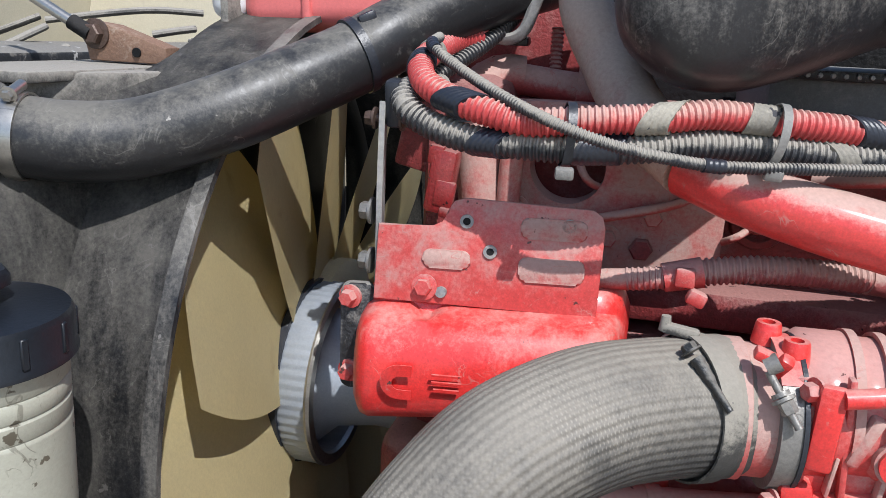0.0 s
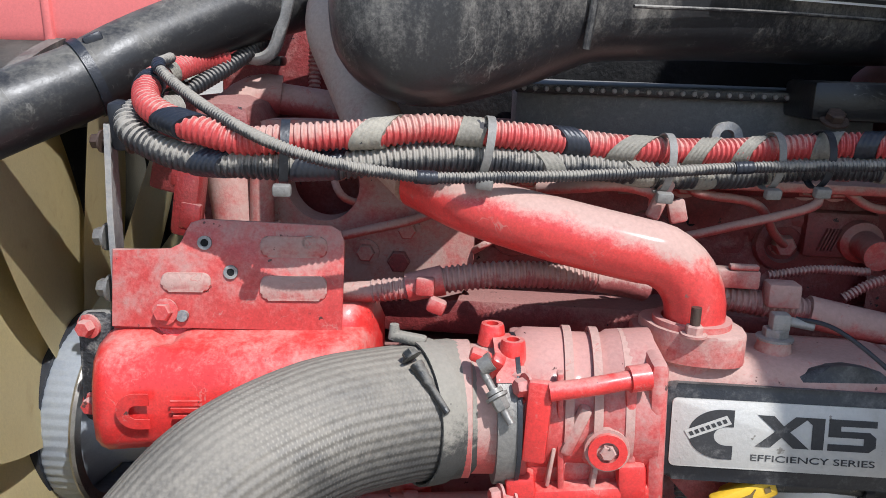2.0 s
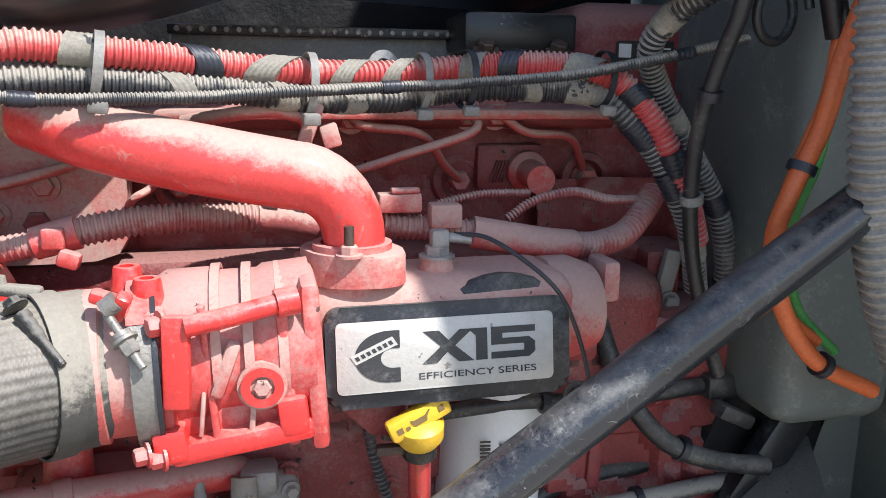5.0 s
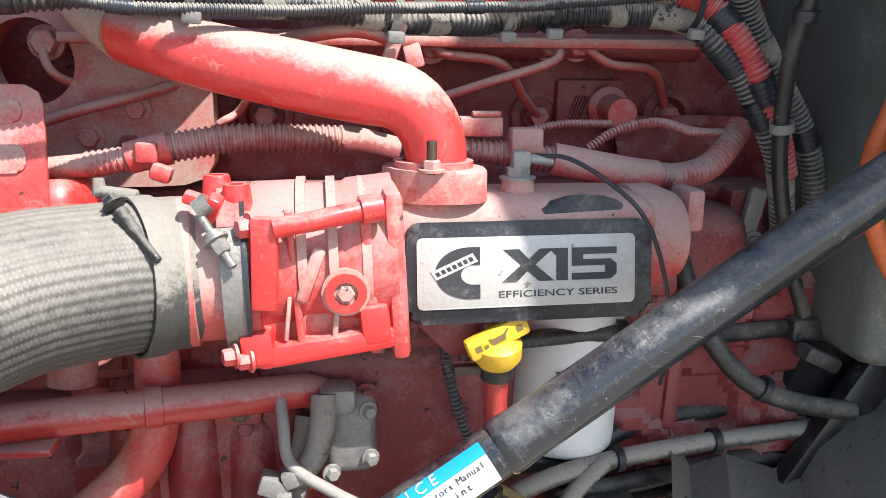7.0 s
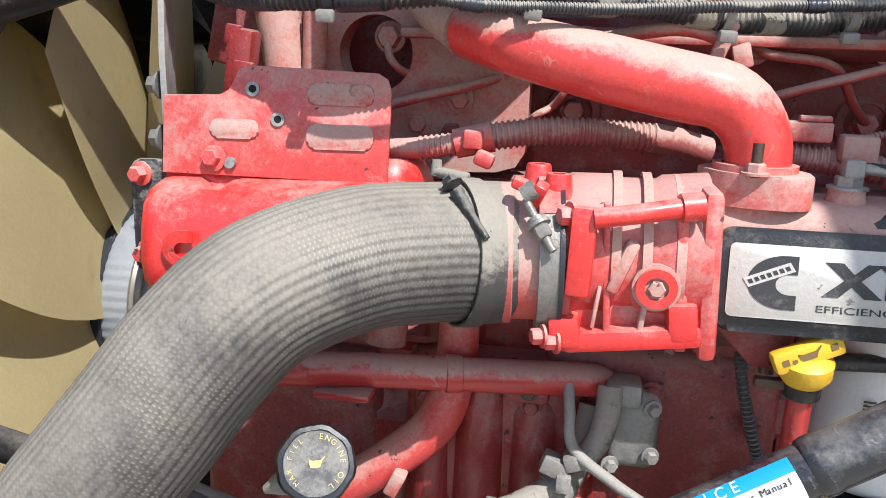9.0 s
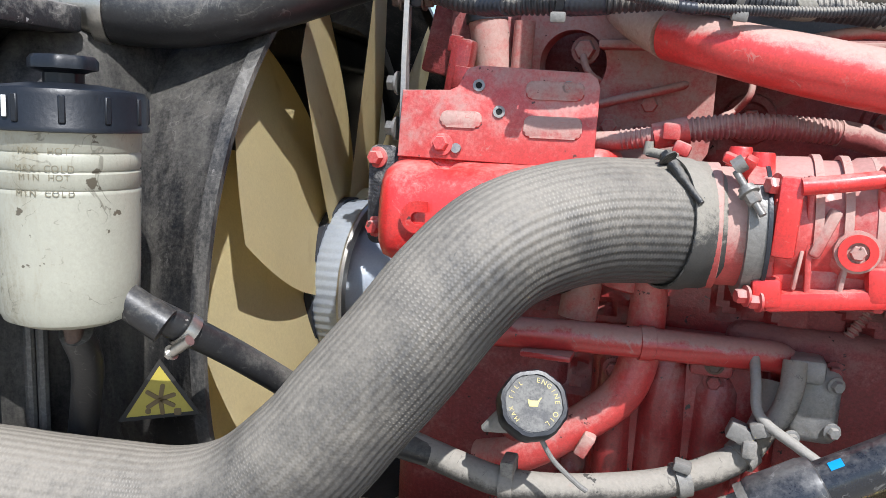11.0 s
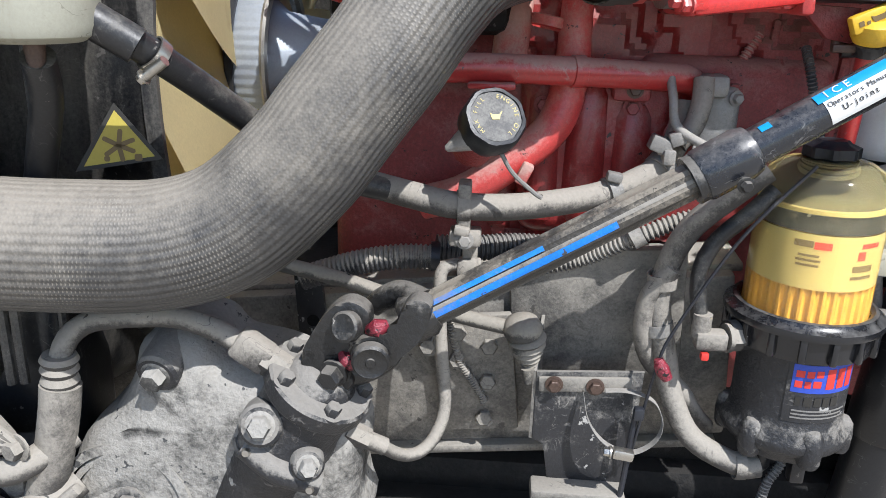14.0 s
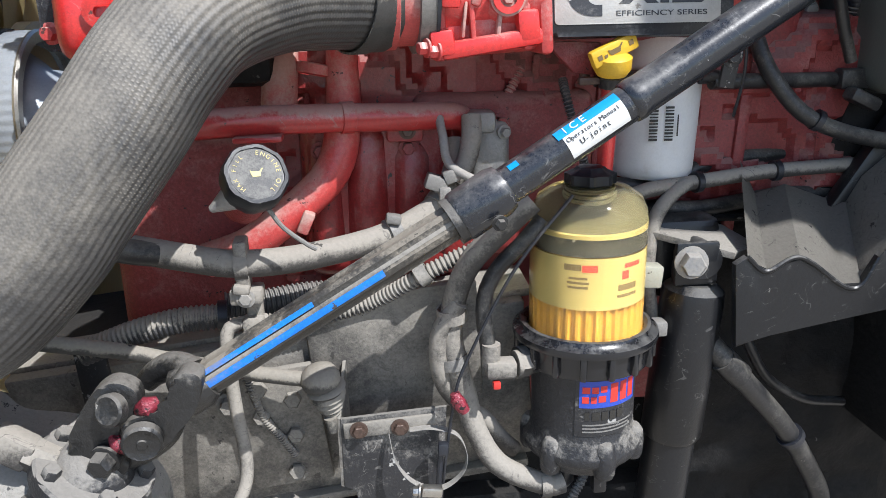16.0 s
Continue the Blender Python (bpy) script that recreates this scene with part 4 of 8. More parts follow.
    for x in (0.695, 0.785):
        part("mount_bolt", hexbolt((x, 0.778, 1.778), (0, -0.6, 1), 0.011, 0.010), rust_bolt, t)
    # oil pan, near-black to stand for the shade underneath
    part("oil_pan", box((0.48, 1.0, 0.72), (0.95, 0.42, 0.36), bevel=0.04), black_and_shade, t)


def crossover_pipe():
    t = thing("coolant_crossover_pipe", (0.517, 0.592, 1.58), "fat red crossover pipe thick with pale dust on top", "engine pipe")
    p = [(0.095, 0.86, 1.905), (0.108, 0.80, 1.860), (0.142, 0.765, 1.804), (0.185, 0.70, 1.745), (0.235, 0.645, 1.708), (0.287, 0.610, 1.692), (0.346, 0.600, 1.678), (0.410, 0.596, 1.665), (0.458, 0.594, 1.656)]
    bend = [(0.458 + 0.058 * math.sin(a), 0.594, 1.595 + 0.061 * math.cos(a)) for a in [radians(d) for d in (20, 45, 70, 90)]] + [(0.516, 0.594, 1.575)]
    part("riser", tube(p[:5], [0.030, 0.032, 0.034, 0.033, 0.031], 28, 0.01), riser_dust, t, "beige dust-caked rising part of the pipe")
    part("pipe", tube(p[4:] + bend, [0.031, 0.030, 0.030, 0.031, 0.032, 0.032, 0.032, 0.031, 0.030, 0.029], 28, 0.01), dusty_tube, t)
    part("pipe_end_band", ring((0.098, 0.845, 1.892), (0.1, -0.5, -0.6), 0.033, 0.028, 0.006), yellow, t)
    fl = []
    for k in range(40):
        a = 2 * math.pi * k / 40
        q = 0.043 + 0.012 * abs(math.cos(a + 0.7)) ** 6
        fl.append((q * math.cos(a), q * math.sin(a)))
    part("flange", slab(fl, 0.030, pose(0.514, 0.594, 1.556, 0, 0, 0), 0.003), red_dusty, t)
    part("flange_lip", ring((0.514, 0.594, 1.586), (0, 0, 1), 0.038, 0.030, 0.006), red_paint, t)
    s = part("stud", lathe([(0, 0), (0.0048, 0), (0.0048, 0.03), (0, 0.03)], (0.507, 0.553, 1.584), (0, 0, 1), 10), rust_bolt, t)
    part("stud_nut", hexbolt((0.507, 0.553, 1.586), (0, 0, 1), 0.0085, 0.009), red_dusty, s)


def manifold():
    t = thing("intake_connection", (0.5, 0.56, 1.45), "red cast intake connection and throttle housing, pale with dust", "intake manifold")
    # throttle housing
    body = part("housing", join(lathe([(0, 0), (0.066, 0), (0.071, 0.008), (0.071, 0.045), (0.0675, 0.05), (0.0675, 0.085), (0.071, 0.09), (0.074, 0.13), (0, 0.13)], (0.342, 0.566, 1.506), (1, 0, 0.03), 48), box((0.410, 0.57, 1.455), (0.12, 0.12, 0.05), (0, -3, 0), bevel=0.012)), red_paint, t)
    part("front_flange", box((0.347, 0.565, 1.492), (0.018, 0.135, 0.135), (0, -3, 0), bevel=0.006), red_paint, body)
    part("rear_flange", box((0.471, 0.565, 1.503), (0.016, 0.140, 0.148), (0, -3, 0), bevel=0.006), red_paint, body)
    part("rib", box((0.385, 0.502, 1.50), (0.006, 0.012, 0.125), (0, -4, 0), bevel=0.002), red_paint, body)
    part("rib", box((0.448, 0.503, 1.50), (0.010, 0.012, 0.13), (0, -4, 0), bevel=0.003), red_paint, body)
    part("rib", box((0.41, 0.506, 1.525), (0.05, 0.008, 0.006), (0, -4, 0), bevel=0.002), red_paint, body)
    for x in (0.392, 0.418, 0.446):
        part("top_rib", wrap((x, 0.566, 1.508), (1, 0, 0.03), 0.0690, -20, 200, -0.004, 0.004, 0.0042, 28), red_dusty, body)
    part("lower_lip", box((0.410, 0.520, 1.443), (0.120, 0.056, 0.020), (0, -8, 0), bevel=0.006), red_bright, body)
    part("corner_pad", box((0.452, 0.506, 1.462), (0.026, 0.03, 0.036), (0, -6, 0), bevel=0.005), red_bright, body)
    part("corner_pad", box((0.352, 0.503, 1.445), (0.028, 0.026, 0.030), (0, -6, 0), bevel=0.005), red_bright, body)
    for x0, z0, w in ((0.378, 1.470, 0.004), (0.418, 1.462, 0.005)):
        part("cast_web", box((x0, 0.503, z0), (w, 0.014, 0.040), (0, 6, 0), bevel=0.0018), red_dusty, body)
    for x, y, z, h in ((0.338, 0.527, 1.553, 0.028), (0.318, 0.558, 1.565, 0.02)):
        b = part("boss", lathe([(0.014, 0), (0.0115, h * 0.9), (0.0105, h), (0.006, h), (0.006, h - 0.008), (0, h - 0.008)], (x, y, z), (0, 0, 1), 20), red_bright, body)
        part("boss_hole", lathe([(0, 0), (0.0058, 0), (0.0058, 0.001), (0, 0.001)], (x, y, z + h - 0.007), (0, 0, 1), 14), cast_dark, b)
    # sensor plug
    part("plug_boss", lathe([(0.034, 0), (0.026, 0.016), (0.0205, 0.02), (0.0205, 0.030), (0, 0.030)], (0.427, 0.522, 1.493), (0, -1, 0), 28), red_dusty, body)
    pl = part("plug_ring", ring((0.427, 0.494, 1.493), (0, -1, 0), 0.0175, 0.010, 0.006, 28), red_bright, body)
    part("plug_centre", hexbolt((0.427, 0.494, 1.493), (0, -1, 0), 0.0075, 0.007), red_dusty, pl)
    part("stay", box((0.398, 0.50, 1.508), (0.012, 0.016, 0.05), (0, 20, 0), bevel=0.004), red_dusty, body)
    # the bar and tab bolted along the front
    part("bar", tube([(0.370, 0.478, 1.552), (0.410, 0.484, 1.558), (0.452, 0.494, 1.565)], 0.0085, 16), red_bright, t)
    part("bar_boss", lathe([(0, 0), (0.012, 0), (0.012, 0.018), (0, 0.018)], (0.440, 0.492, 1.563), (1, 0.2, 0.12), 18), red_bright, t)
    part("tab", box((0.362, 0.482, 1.522), (0.022, 0.012, 0.078), (0, 2, -6), bevel=0.004), red_bright, t)
    part("tab_bolt", hexbolt((0.352, 0.490, 1.551), (-1, -0.5, 0), 0.0085, 0.010), red_paint, t)
    for x, z in ((0.347, 1.436), (0.335, 1.44)):
        part("flange_bolt", hexbolt((x, 0.495, z), (-1, -0.4, 0), 0.0075, 0.010), red_paint, t)
    # inlet throat and its rings
    ax = Vector((-0.985, -0.10, -0.02))
    part("throat", lathe([(0.058, 0), (0.060, 0.02), (0.062, 0.022), (0.062, 0.05), (0.066, 0.052), (0.066, 0.075), (0.060, 0.08), (0.060, 0.12), (0, 0.12)], (0.350, 0.550, 1.503), ax, 48), red_dusty, t)
    vb = part("v_band", ring((0.341, 0.549, 1.503), ax, 0.0715, 0.062, 0.020, 56), steel, t, "worn steel v-band clamp with red overspray")
    part("v_band_overspray", wrap((0.341, 0.549, 1.503), ax, 0.0716, 42, 118, -0.001, 0.021, 0.0008), red_bright, vb)
    part("v_band_edge", ring((0.3425, 0.549, 1.503), ax, 0.0735, 0.066, 0.004, 56), tie_black, vb)
    td = Vector((0.52, -0.42, -0.74)).normalized()
    t0 = Vector((0.312, 0.492, 1.562))
    part("t_bolt", join(lathe([(0, 0), (0.0036, 0), (0.0036, 0.052), (0, 0.052)], t0, td, 12), lathe([(0, 0), (0.0085, 0), (0.0085, 0.012), (0, 0.012)], t0 - td * 0.004, td.cross(Vector((0, 1, 0))), 16),
                        hexbolt(t0 + td * 0.024, td, 0.0072, 0.012), lathe([(0, 0), (0.008, 0), (0.008, 0.004), (0, 0.004)], t0 + td * 0.019, td, 16)), steel, t, "zinc-plated clamp bolt and nut")
    part("latch", join(box((0.322, 0.497, 1.566), (0.012, 0.012, 0.026), (30, 25, 0), bevel=0.003), box((0.309, 0.499, 1.573), (0.020, 0.014, 0.010), (10, 20, 0), bevel=0.003)), red_bright, t)
    part("cast_mark", join(*[lettering(ch, 0.011, Matrix.Translation((0.288, 0.5435, 1.502)) @ basis(ax) @ pose(0, 0, 0, 0, 0, a) @ pose(0.0655, 0, 0, 0, 90, 0) @ pose(0, 0, 0, 0, 0, 90)) for ch, a in zip("MADEIN", (-22, -32, -42, -52, -66, -73))]), red_paint, t)
    # manifold body under the badge
    part("runner_body", box((0.60, 0.615, 1.508), (0.27, 0.12, 0.105), bevel=0.03, seg=4), red_dusty, t)
    part("runner_end", lathe([(0, 0), (0.055, 0), (0.055, 0.03), (0.045, 0.055), (0.02, 0.066), (0, 0.068)], (0.715, 0.62, 1.508), (1, 0.05, 0), 32), red_dusty, t)
    part("riser", lathe([(0.05, 0), (0.042, 0.03), (0.040, 0.055), (0, 0.055)], (0.512, 0.6, 1.503), (0, 0, 1), 32), red_dusty, t)
    part("end_lug", box((0.79, 0.63, 1.535), (0.02, 0.05, 0.045), bevel=0.006), red_dusty, t)
    sb = part("sensor_boss", lathe([(0.020, 0), (0.016, 0.014), (0.016, 0.02), (0, 0.02)], (0.598, 0.60, 1.553), (0, 0, 1), 20), red_dusty, t)
    part("sensor_nut", hexbolt((0.598, 0.60, 1.572), (0, 0, 1), 0.0125, 0.010), steel_dull, sb)
    part("sensor_elbow", join(box((0.600, 0.598, 1.591), (0.018, 0.016, 0.018), bevel=0.003), lathe([(0, 0), (0.005, 0), (0.005, 0.025), (0, 0.025)], (0.607, 0.598, 1.592), (1, -0.2, -0.1), 12)), steel_dull, sb)
    part("lower_gusset", slab([(0, 0), (0.075, -0.004), (0.07, -0.045), (0.04, -0.04)], 0.012, face_pose(0.488, 0.585, 1.442), 0.002), red_shaded, t)
    part("gusset_bolt", lathe([(0, 0), (0.007, 0), (0.007, 0.03), (0, 0.03)], (0.546, 0.585, 1.392), (0, 0, 1), 10), rust_bolt, t)


def badge():
    t = thing("badge_cover", (0.6, 0.555, 1.45), "black badge cover with a dusty aluminium nameplate", "engine badge")
    m = face_pose(0.5965, 0.555, 1.492, -8, 1.2)
    bz = part("bezel", slab(rounded(0.236, 0.094, 0.014), 0.028, m @ pose(0.004, 0, -0.016), 0.006), bezel_black, t)
    hump = [(0.06 + 0.066 * math.cos(radians(a)), 0.030 + 0.040 * math.sin(radians(a))) for a in range(0, 181, 15)]
    part("bezel_hump", slab(hump, 0.03, m @ pose(0.0, 0.0, -0.026), 0.008), bezel_black, bz)
    pl = part("plate", slab(rounded(0.209, 0.066, 0.005), 0.002, m @ pose(0, 0.0, 0.0115), 0.0005), badge_metal, t, "brushed silver nameplate")
    pm = m @ pose(0, 0.0, 0.0137) @ Matrix.Diagonal((1, 0.80, 1, 1))
    # round-and-bars emblem
    n = 24
    arc = [(-0.052 + 0.0 - 0.032 * math.sin(radians(a)) - 0.004, 0.030 * math.cos(radians(a))) for a in range(0, 181, 180 // n)]
    inn = [(-0.052 - 0.012 * math.sin(radians(a)), -0.002 + 0.0115 * math.cos(radians(a))) for a in range(180, -1, -180 // n)]
    out = [(-0.046, 0.030)] + arc + [(-0.046, -0.030), (-0.046, -0.0135)] + inn + [(-0.046, 0.0095)]
    part("emblem", slab(out, 0.0006, pm, 0), badge_black, pl)
    part("emblem_band", slab([(-0.022, -0.0055), (0.022, -0.0055), (0.022, 0.0055), (-0.022, 0.0055)], 0.0009, pm @ pose(-0.070, 0.008, 0.0001, 0, 0, 28), 0), badge_metal, pl)
    part("emblem_script", bars([(i * 0.0058 - 0.0175, 0, 0.0036, 0.0048) for i in range(7)], pm @ pose(-0.070, 0.008, 0.0011, 0, 0, 28)), badge_black, pl)
    x0, y0, h = -0.025, -0.012, 0.038
    glyphs = [
        [(0, 0), (0.014, 0), (0.024, 0.0125), (0.035, 0), (0.050, 0), (0.0315, 0.0195), (0.049, 0.038), (0.036, 0.038), (0.0255, 0.026), (0.016, 0.038), (0.001, 0.038), (0.018, 0.0195)],
        [(0.052, 0), (0.063, 0), (0.063, 0.038), (0.044, 0.038), (0.051, 0.030), (0.052, 0.030)],
        [(0.067, 0), (0.105, 0), (0.111, 0.006), (0.111, 0.018), (0.105, 0.024), (0.078, 0.024), (0.078, 0.030), (0.111, 0.030), (0.111, 0.038), (0.067, 0.038), (0.067, 0.0165), (0.100, 0.0165), (0.100, 0.008), (0.067, 0.008)],
    ]
    for gl in glyphs:
        part("model_glyph", slab([(x0 + x, y0 + y) for x, y in gl], 0.0006, pm, 0), badge_black, pl)
    lt = lettering("EFFICIENCY SERIES", 0.0110, Matrix.Diagonal((1.28, 1, 1, 1)))
    lt.transform(pm @ pose(0.029, -0.0265, 0))
    part("series_lettering", lt, badge_black, pl)


def water_pump():
    t = thing("front_cover_housing", (0.05, 0.6, 1.44), "bright red pressed cover with a moulded emblem and bolts", "engine cover")
    # profile of the pressed cover swept along the engine
    bm = bmesh.new()
    prof = [(0.64, 1.572), (0.588, 1.569), (0.578, 1.560), (0.574, 1.549), (0.560, 1.545), (0.540, 1.540), (0.524, 1.526), (0.516, 1.500), (0.513, 1.470), (0.516, 1.447), (0.526, 1.434), (0.548, 1.426), (0.60, 1.422), (0.64, 1.42)]
    rows = []
    for k in range(29):
        f = k / 28
        x = -0.090 + 0.285 * f
        e = min(1, min(f, 1 - f) / 0.11)
        e = math.sqrt(max(0.0, 1 - (1 - e) ** 2))
        row = []
        for y, z in prof:
            zz = 1.500 + (z - 1.500) * (0.55 + 0.45 * e) + (0.022 * f if z < 1.5 else 0.004 * f)
            yy = 0.64 - (0.64 - y) * (0.25 + 0.75 * e) + 0.045 * f
            if z > 1.542 and abs(x + 0.012) < 0.016:
                zz -= 0.010 * math.cos((x + 0.012) / 0.016 * math.pi / 2)
            row.append(bm.verts.new((x, yy, zz)))
        rows.append(row)
    for a, b in zip(rows, rows[1:]):
        for s in range(len(prof) - 1):
            bm.faces.new((a[s], a[s + 1], b[s + 1], b[s]))
    bm.faces.new(rows[0])
    bm.faces.new(rows[-1][::-1])
    cv = part("cover", bm, red_bright, t)
    m = face_pose(-0.020, 0.5175, 1.487, 3, 9)
    arc = [(-0.002 - 0.020 * math.sin(radians(a)), 0.019 * math.cos(radians(a))) for a in range(0, 181, 10)]
    inn = [(-0.002 - 0.008 * math.sin(radians(a)), -0.001 + 0.0075 * math.cos(radians(a))) for a in range(180, -1, -10)]
    part("moulded_emblem", slab([(0.010, 0.019)] + arc + [(0.010, -0.019), (0.010, -0.0085)] + inn + [(0.010, 0.0065)], 0.0010, m, 0.0003), red_bright, cv)
    part("moulded_marks", bars([(0.045, 0.010, 0.030, 0.002), (0.045, 0.002, 0.030, 0.002), (0.045, -0.006, 0.026, 0.002)], m @ pose(0, 0, -0.0022), 0.0026), red_bright, cv)
    part("flange_plate", slab(rounded(0.036, 0.122, 0.010), 0.008, face_pose(-0.093, 0.588, 1.503, 0, 15), 0.002), cast_dark, t, "dark dusty gasket flange")
    for x, z in ((-0.098, 1.549), (-0.098, 1.463)):
        part("flange_bolt", hexbolt((x, 0.579, z), (-0.1, -1, 0), 0.009, 0.012), red_paint, t)
    part("black_base", box((0.03, 0.68, 1.45), (0.24, 0.12, 0.12), bevel=0.02), black_and_shade, t)


def heat_bracket():
    t = thing("mounting_bracket", (0.04, 0.6, 1.55), "red pressed steel bracket plate with slots and holes", "bracket")
    o = [(-0.072, 0), (0.162, -0.004), (0.164, 0.09), (0.160, 0.102), (0.150, 0.108), (0.02, 0.112), (0.008, 0.108), (0.002, 0.098), (-0.002, 0.085), (-0.012, 0.080), (-0.070, 0.080)]
    # plate stands along the engine, leaning back a little
    M = face_pose(0.0, 0.588, 1.552, -7, 9)
    pl = part("plate", slab(o, 0.006, M, 0.0015), red_paint, t)
    for x, y, w, h in ((0.003, 0.047, 0.05, 0.020), (0.112, 0.085, 0.068, 0.022), (0.112, 0.042, 0.068, 0.026)):
        part("pressed_panel", slab(rounded(w, h, 0.008), 0.003, M @ pose(x, y, 0.0055), 0.0025), red_dusty, pl)
    for x, y in ((0.022, 0.088), (0.127, 0.090), (0.048, 0.058)):
        part("riveted_nut", join(ring(tuple(M @ Vector((x, y, 0.0055))), M.to_3x3() @ Vector((0, 0, 1)), 0.0072, 0.004, 0.003, 20)), steel_dull, pl)
        part("nut_hole", lathe([(0, 0), (0.004, 0), (0.004, 0.0016), (0, 0.0016)], tuple(M @ Vector((x, y, 0.0055))), M.to_3x3() @ Vector((0, 0, 1)), 14), black_and_shade, pl)
    part("plate_bolt", hexbolt(tuple(M @ Vector((-0.018, 0.016, 0.006))), (0, -1, 0.2), 0.0095, 0.010), red_paint, pl)
    part("plate_stud", lathe([(0, 0), (0.006, 0), (0.006, 0.005), (0, 0.005)], tuple(M @ Vector((0.0, 0.012, 0.006))), (0, -1, 0.2), 14), steel_dull, pl)
    # upright edge plate at its front end
    part("upright_plate", slab([(0, 0), (0.036, 0), (0.030, 0.11), (0.030, 0.20), (0.004, 0.205), (-0.004, 0.12)], 0.006, pose(-0.074, 0.585, 1.552, 90, 0, 103), 0.001), steel_dull, t, "upright dusty steel edge plate")
    part("upright_stud", join(hexbolt((-0.082, 0.602, 1.738), (-1, 0, 0), 0.008, 0.010), lathe([(0, 0), (0.005, 0), (0.005, 0.05), (0, 0.05)], (-0.085, 0.602, 1.738), (1, 0, 0), 12), hexbolt((-0.055, 0.602, 1.738), (1, 0, 0), 0.008, 0.010)), rust_bolt, t)
    for z in (1.640, 1.585):
        part("edge_bolt", hexbolt((-0.082, 0.60, z), (-1, 0, 0), 0.010, 0.012), steel, t)
    part("harness_arm", box((-0.062, 0.60, 1.755), (0.018, 0.022, 0.05), (10, 0, 0), bevel=0.006), tie_black, t)


for build in (cab, hood, radiator, fan_shroud, fan, fan_drive, engine, crossover_pipe, manifold, badge, water_pump, heat_bracket):
    build()


# ---- hoses and wiring ----
def charge_hose():
    t = thing("charge_air_hose", (-0.1, 0.33, 1.2), "thick ribbed grey-black rubber charge-air hose, dusty, bent in an S", "hose")
    p = [(-0.475, 0.255, 1.198), (-0.378, 0.270, 1.196), (-0.286, 0.290, 1.190), (-0.194, 0.310, 1.190), (-0.122, 0.325, 1.214), (-0.057, 0.335, 1.273), (-0.019, 0.345, 1.323), (0.025, 0.362, 1.381),
         (0.063, 0.388, 1.437), (0.104, 0.420, 1.480), (0.165, 0.470, 1.502), (0.222, 0.510, 1.504), (0.262, 0.533, 1.502)]
    part("hose", tube(p, [0.066, 0.066, 0.067, 0.068, 0.067, 0.066, 0.065, 0.064, 0.064, 0.064, 0.064, 0.064, 0.064], 138, 0.012, lobes=46, lobe=0.005), corded, t)
    d = Vector(p[-1]) - Vector(p[-2])
    part("hose_cuff", lathe([(0.0655, 0), (0.0668, 0.001), (0.0668, 0.036), (0.0645, 0.040), (0.0645, 0)], Vector(p[-1]) - d.normalized() * 0.012, d, 56), cuff_rubber, t, "smooth dusty end cuff")
    clamp_band(t, Vector(p[-1]) - d.normalized() * 0.008, d, 0.067, 0.020, cuff_rubber, "wide dust-caked clamp")
    hd = Vector((0.60, -0.42, -0.68)).normalized()
    h0 = Vector((0.252, 0.490, 1.566))
    part("clamp_bolt", join(lathe([(0, 0), (0.0062, 0), (0.0066, 0.004), (0.0055, 0.007), (0.0060, 0.011), (0.0050, 0.015), (0.0054, 0.020), (0.0044, 0.024), (0.0036, 0.028), (0.0032, 0.052), (0, 0.052)], h0, hd, 14),
                            hexbolt(h0 - hd * 0.006, -hd, 0.0068, 0.007)), greasy_iron, t, "black sleeved clamp bolt")
    part("clamp_bracket", join(box((0.240, 0.535, 1.573), (0.034, 0.012, 0.010), (0, 8, 0), bevel=0.003), lathe([(0, 0), (0.006, 0), (0.0045, 0.014), (0, 0.014)], (0.226, 0.535, 1.572), (0, 0, 1), 10)), cuff_rubber, t)
    d2 = Vector(p[1]) - Vector(p[0])
    cb = clamp_band(t, Vector(p[0]) + d2.normalized() * 0.012, d2, 0.067, 0.026, steel_clean, "tarnished steel band clamp")
    part("clamp_bolt", join(tube([(-0.446, 0.238, 1.284), (-0.462, 0.235, 1.292), (-0.475, 0.232, 1.296)], 0.0045, 10), hexbolt((-0.440, 0.239, 1.281), (0.8, 0, -0.4), 0.009, 0.010), box((-0.437, 0.245, 1.272), (0.03, 0.02, 0.006), (0, 25, 0), bevel=0.002)), steel_dull, t)
    part("inlet_pipe", lathe([(0.058, 0), (0.063, 0.002), (0.063, 0.01), (0.061, 0.012), (0.061, 0.09), (0, 0.09)], Vector(p[0]) + d2.normalized() * 0.004, -d2, 48), steel_dull, t, "dusty aluminium pipe stub")


def radiator_hose():
    t = thing("radiator_hose", (-0.2, 0.55, 1.72), "smooth black rubber radiator hose with clamp, scuffed and dusty", "hose")
    p = [(-0.402, 0.463, 1.710), (-0.352, 0.480, 1.706), (-0.297, 0.510, 1.711), (-0.226, 0.555, 1.738), (-0.174, 0.605, 1.767), (-0.130, 0.655, 1.794), (-0.096, 0.69, 1.820), (-0.062, 0.73, 1.844), (-0.01, 0.79, 1.875), (0.05, 0.86, 1.90)]
    part("hose", tube(p, 0.040, 36, 0.012), rubber, t)
    part("tie_strap", tube([(-0.128, 0.657, 1.796), (-0.121, 0.663, 1.800)], 0.0425, 36, 0.003), tie_black, t)
    part("tie_buckle", box((-0.112, 0.650, 1.838), (0.02, 0.012, 0.012), (0, -25, 30), bevel=0.003), tie_black, t)
    clamp_band(t, (-0.398, 0.4645, 1.7095), (1, 0.33, -0.06), 0.0408, 0.016, steel_clean, "shiny worm-drive clamp", (0.1, -0.25, 1))
    part("spigot", lathe([(0, 0), (0.036, 0), (0.036, 0.1), (0, 0.1)], (-0.400, 0.464, 1.710), (-1, -0.33, 0.05), 32), steel_clean, t)


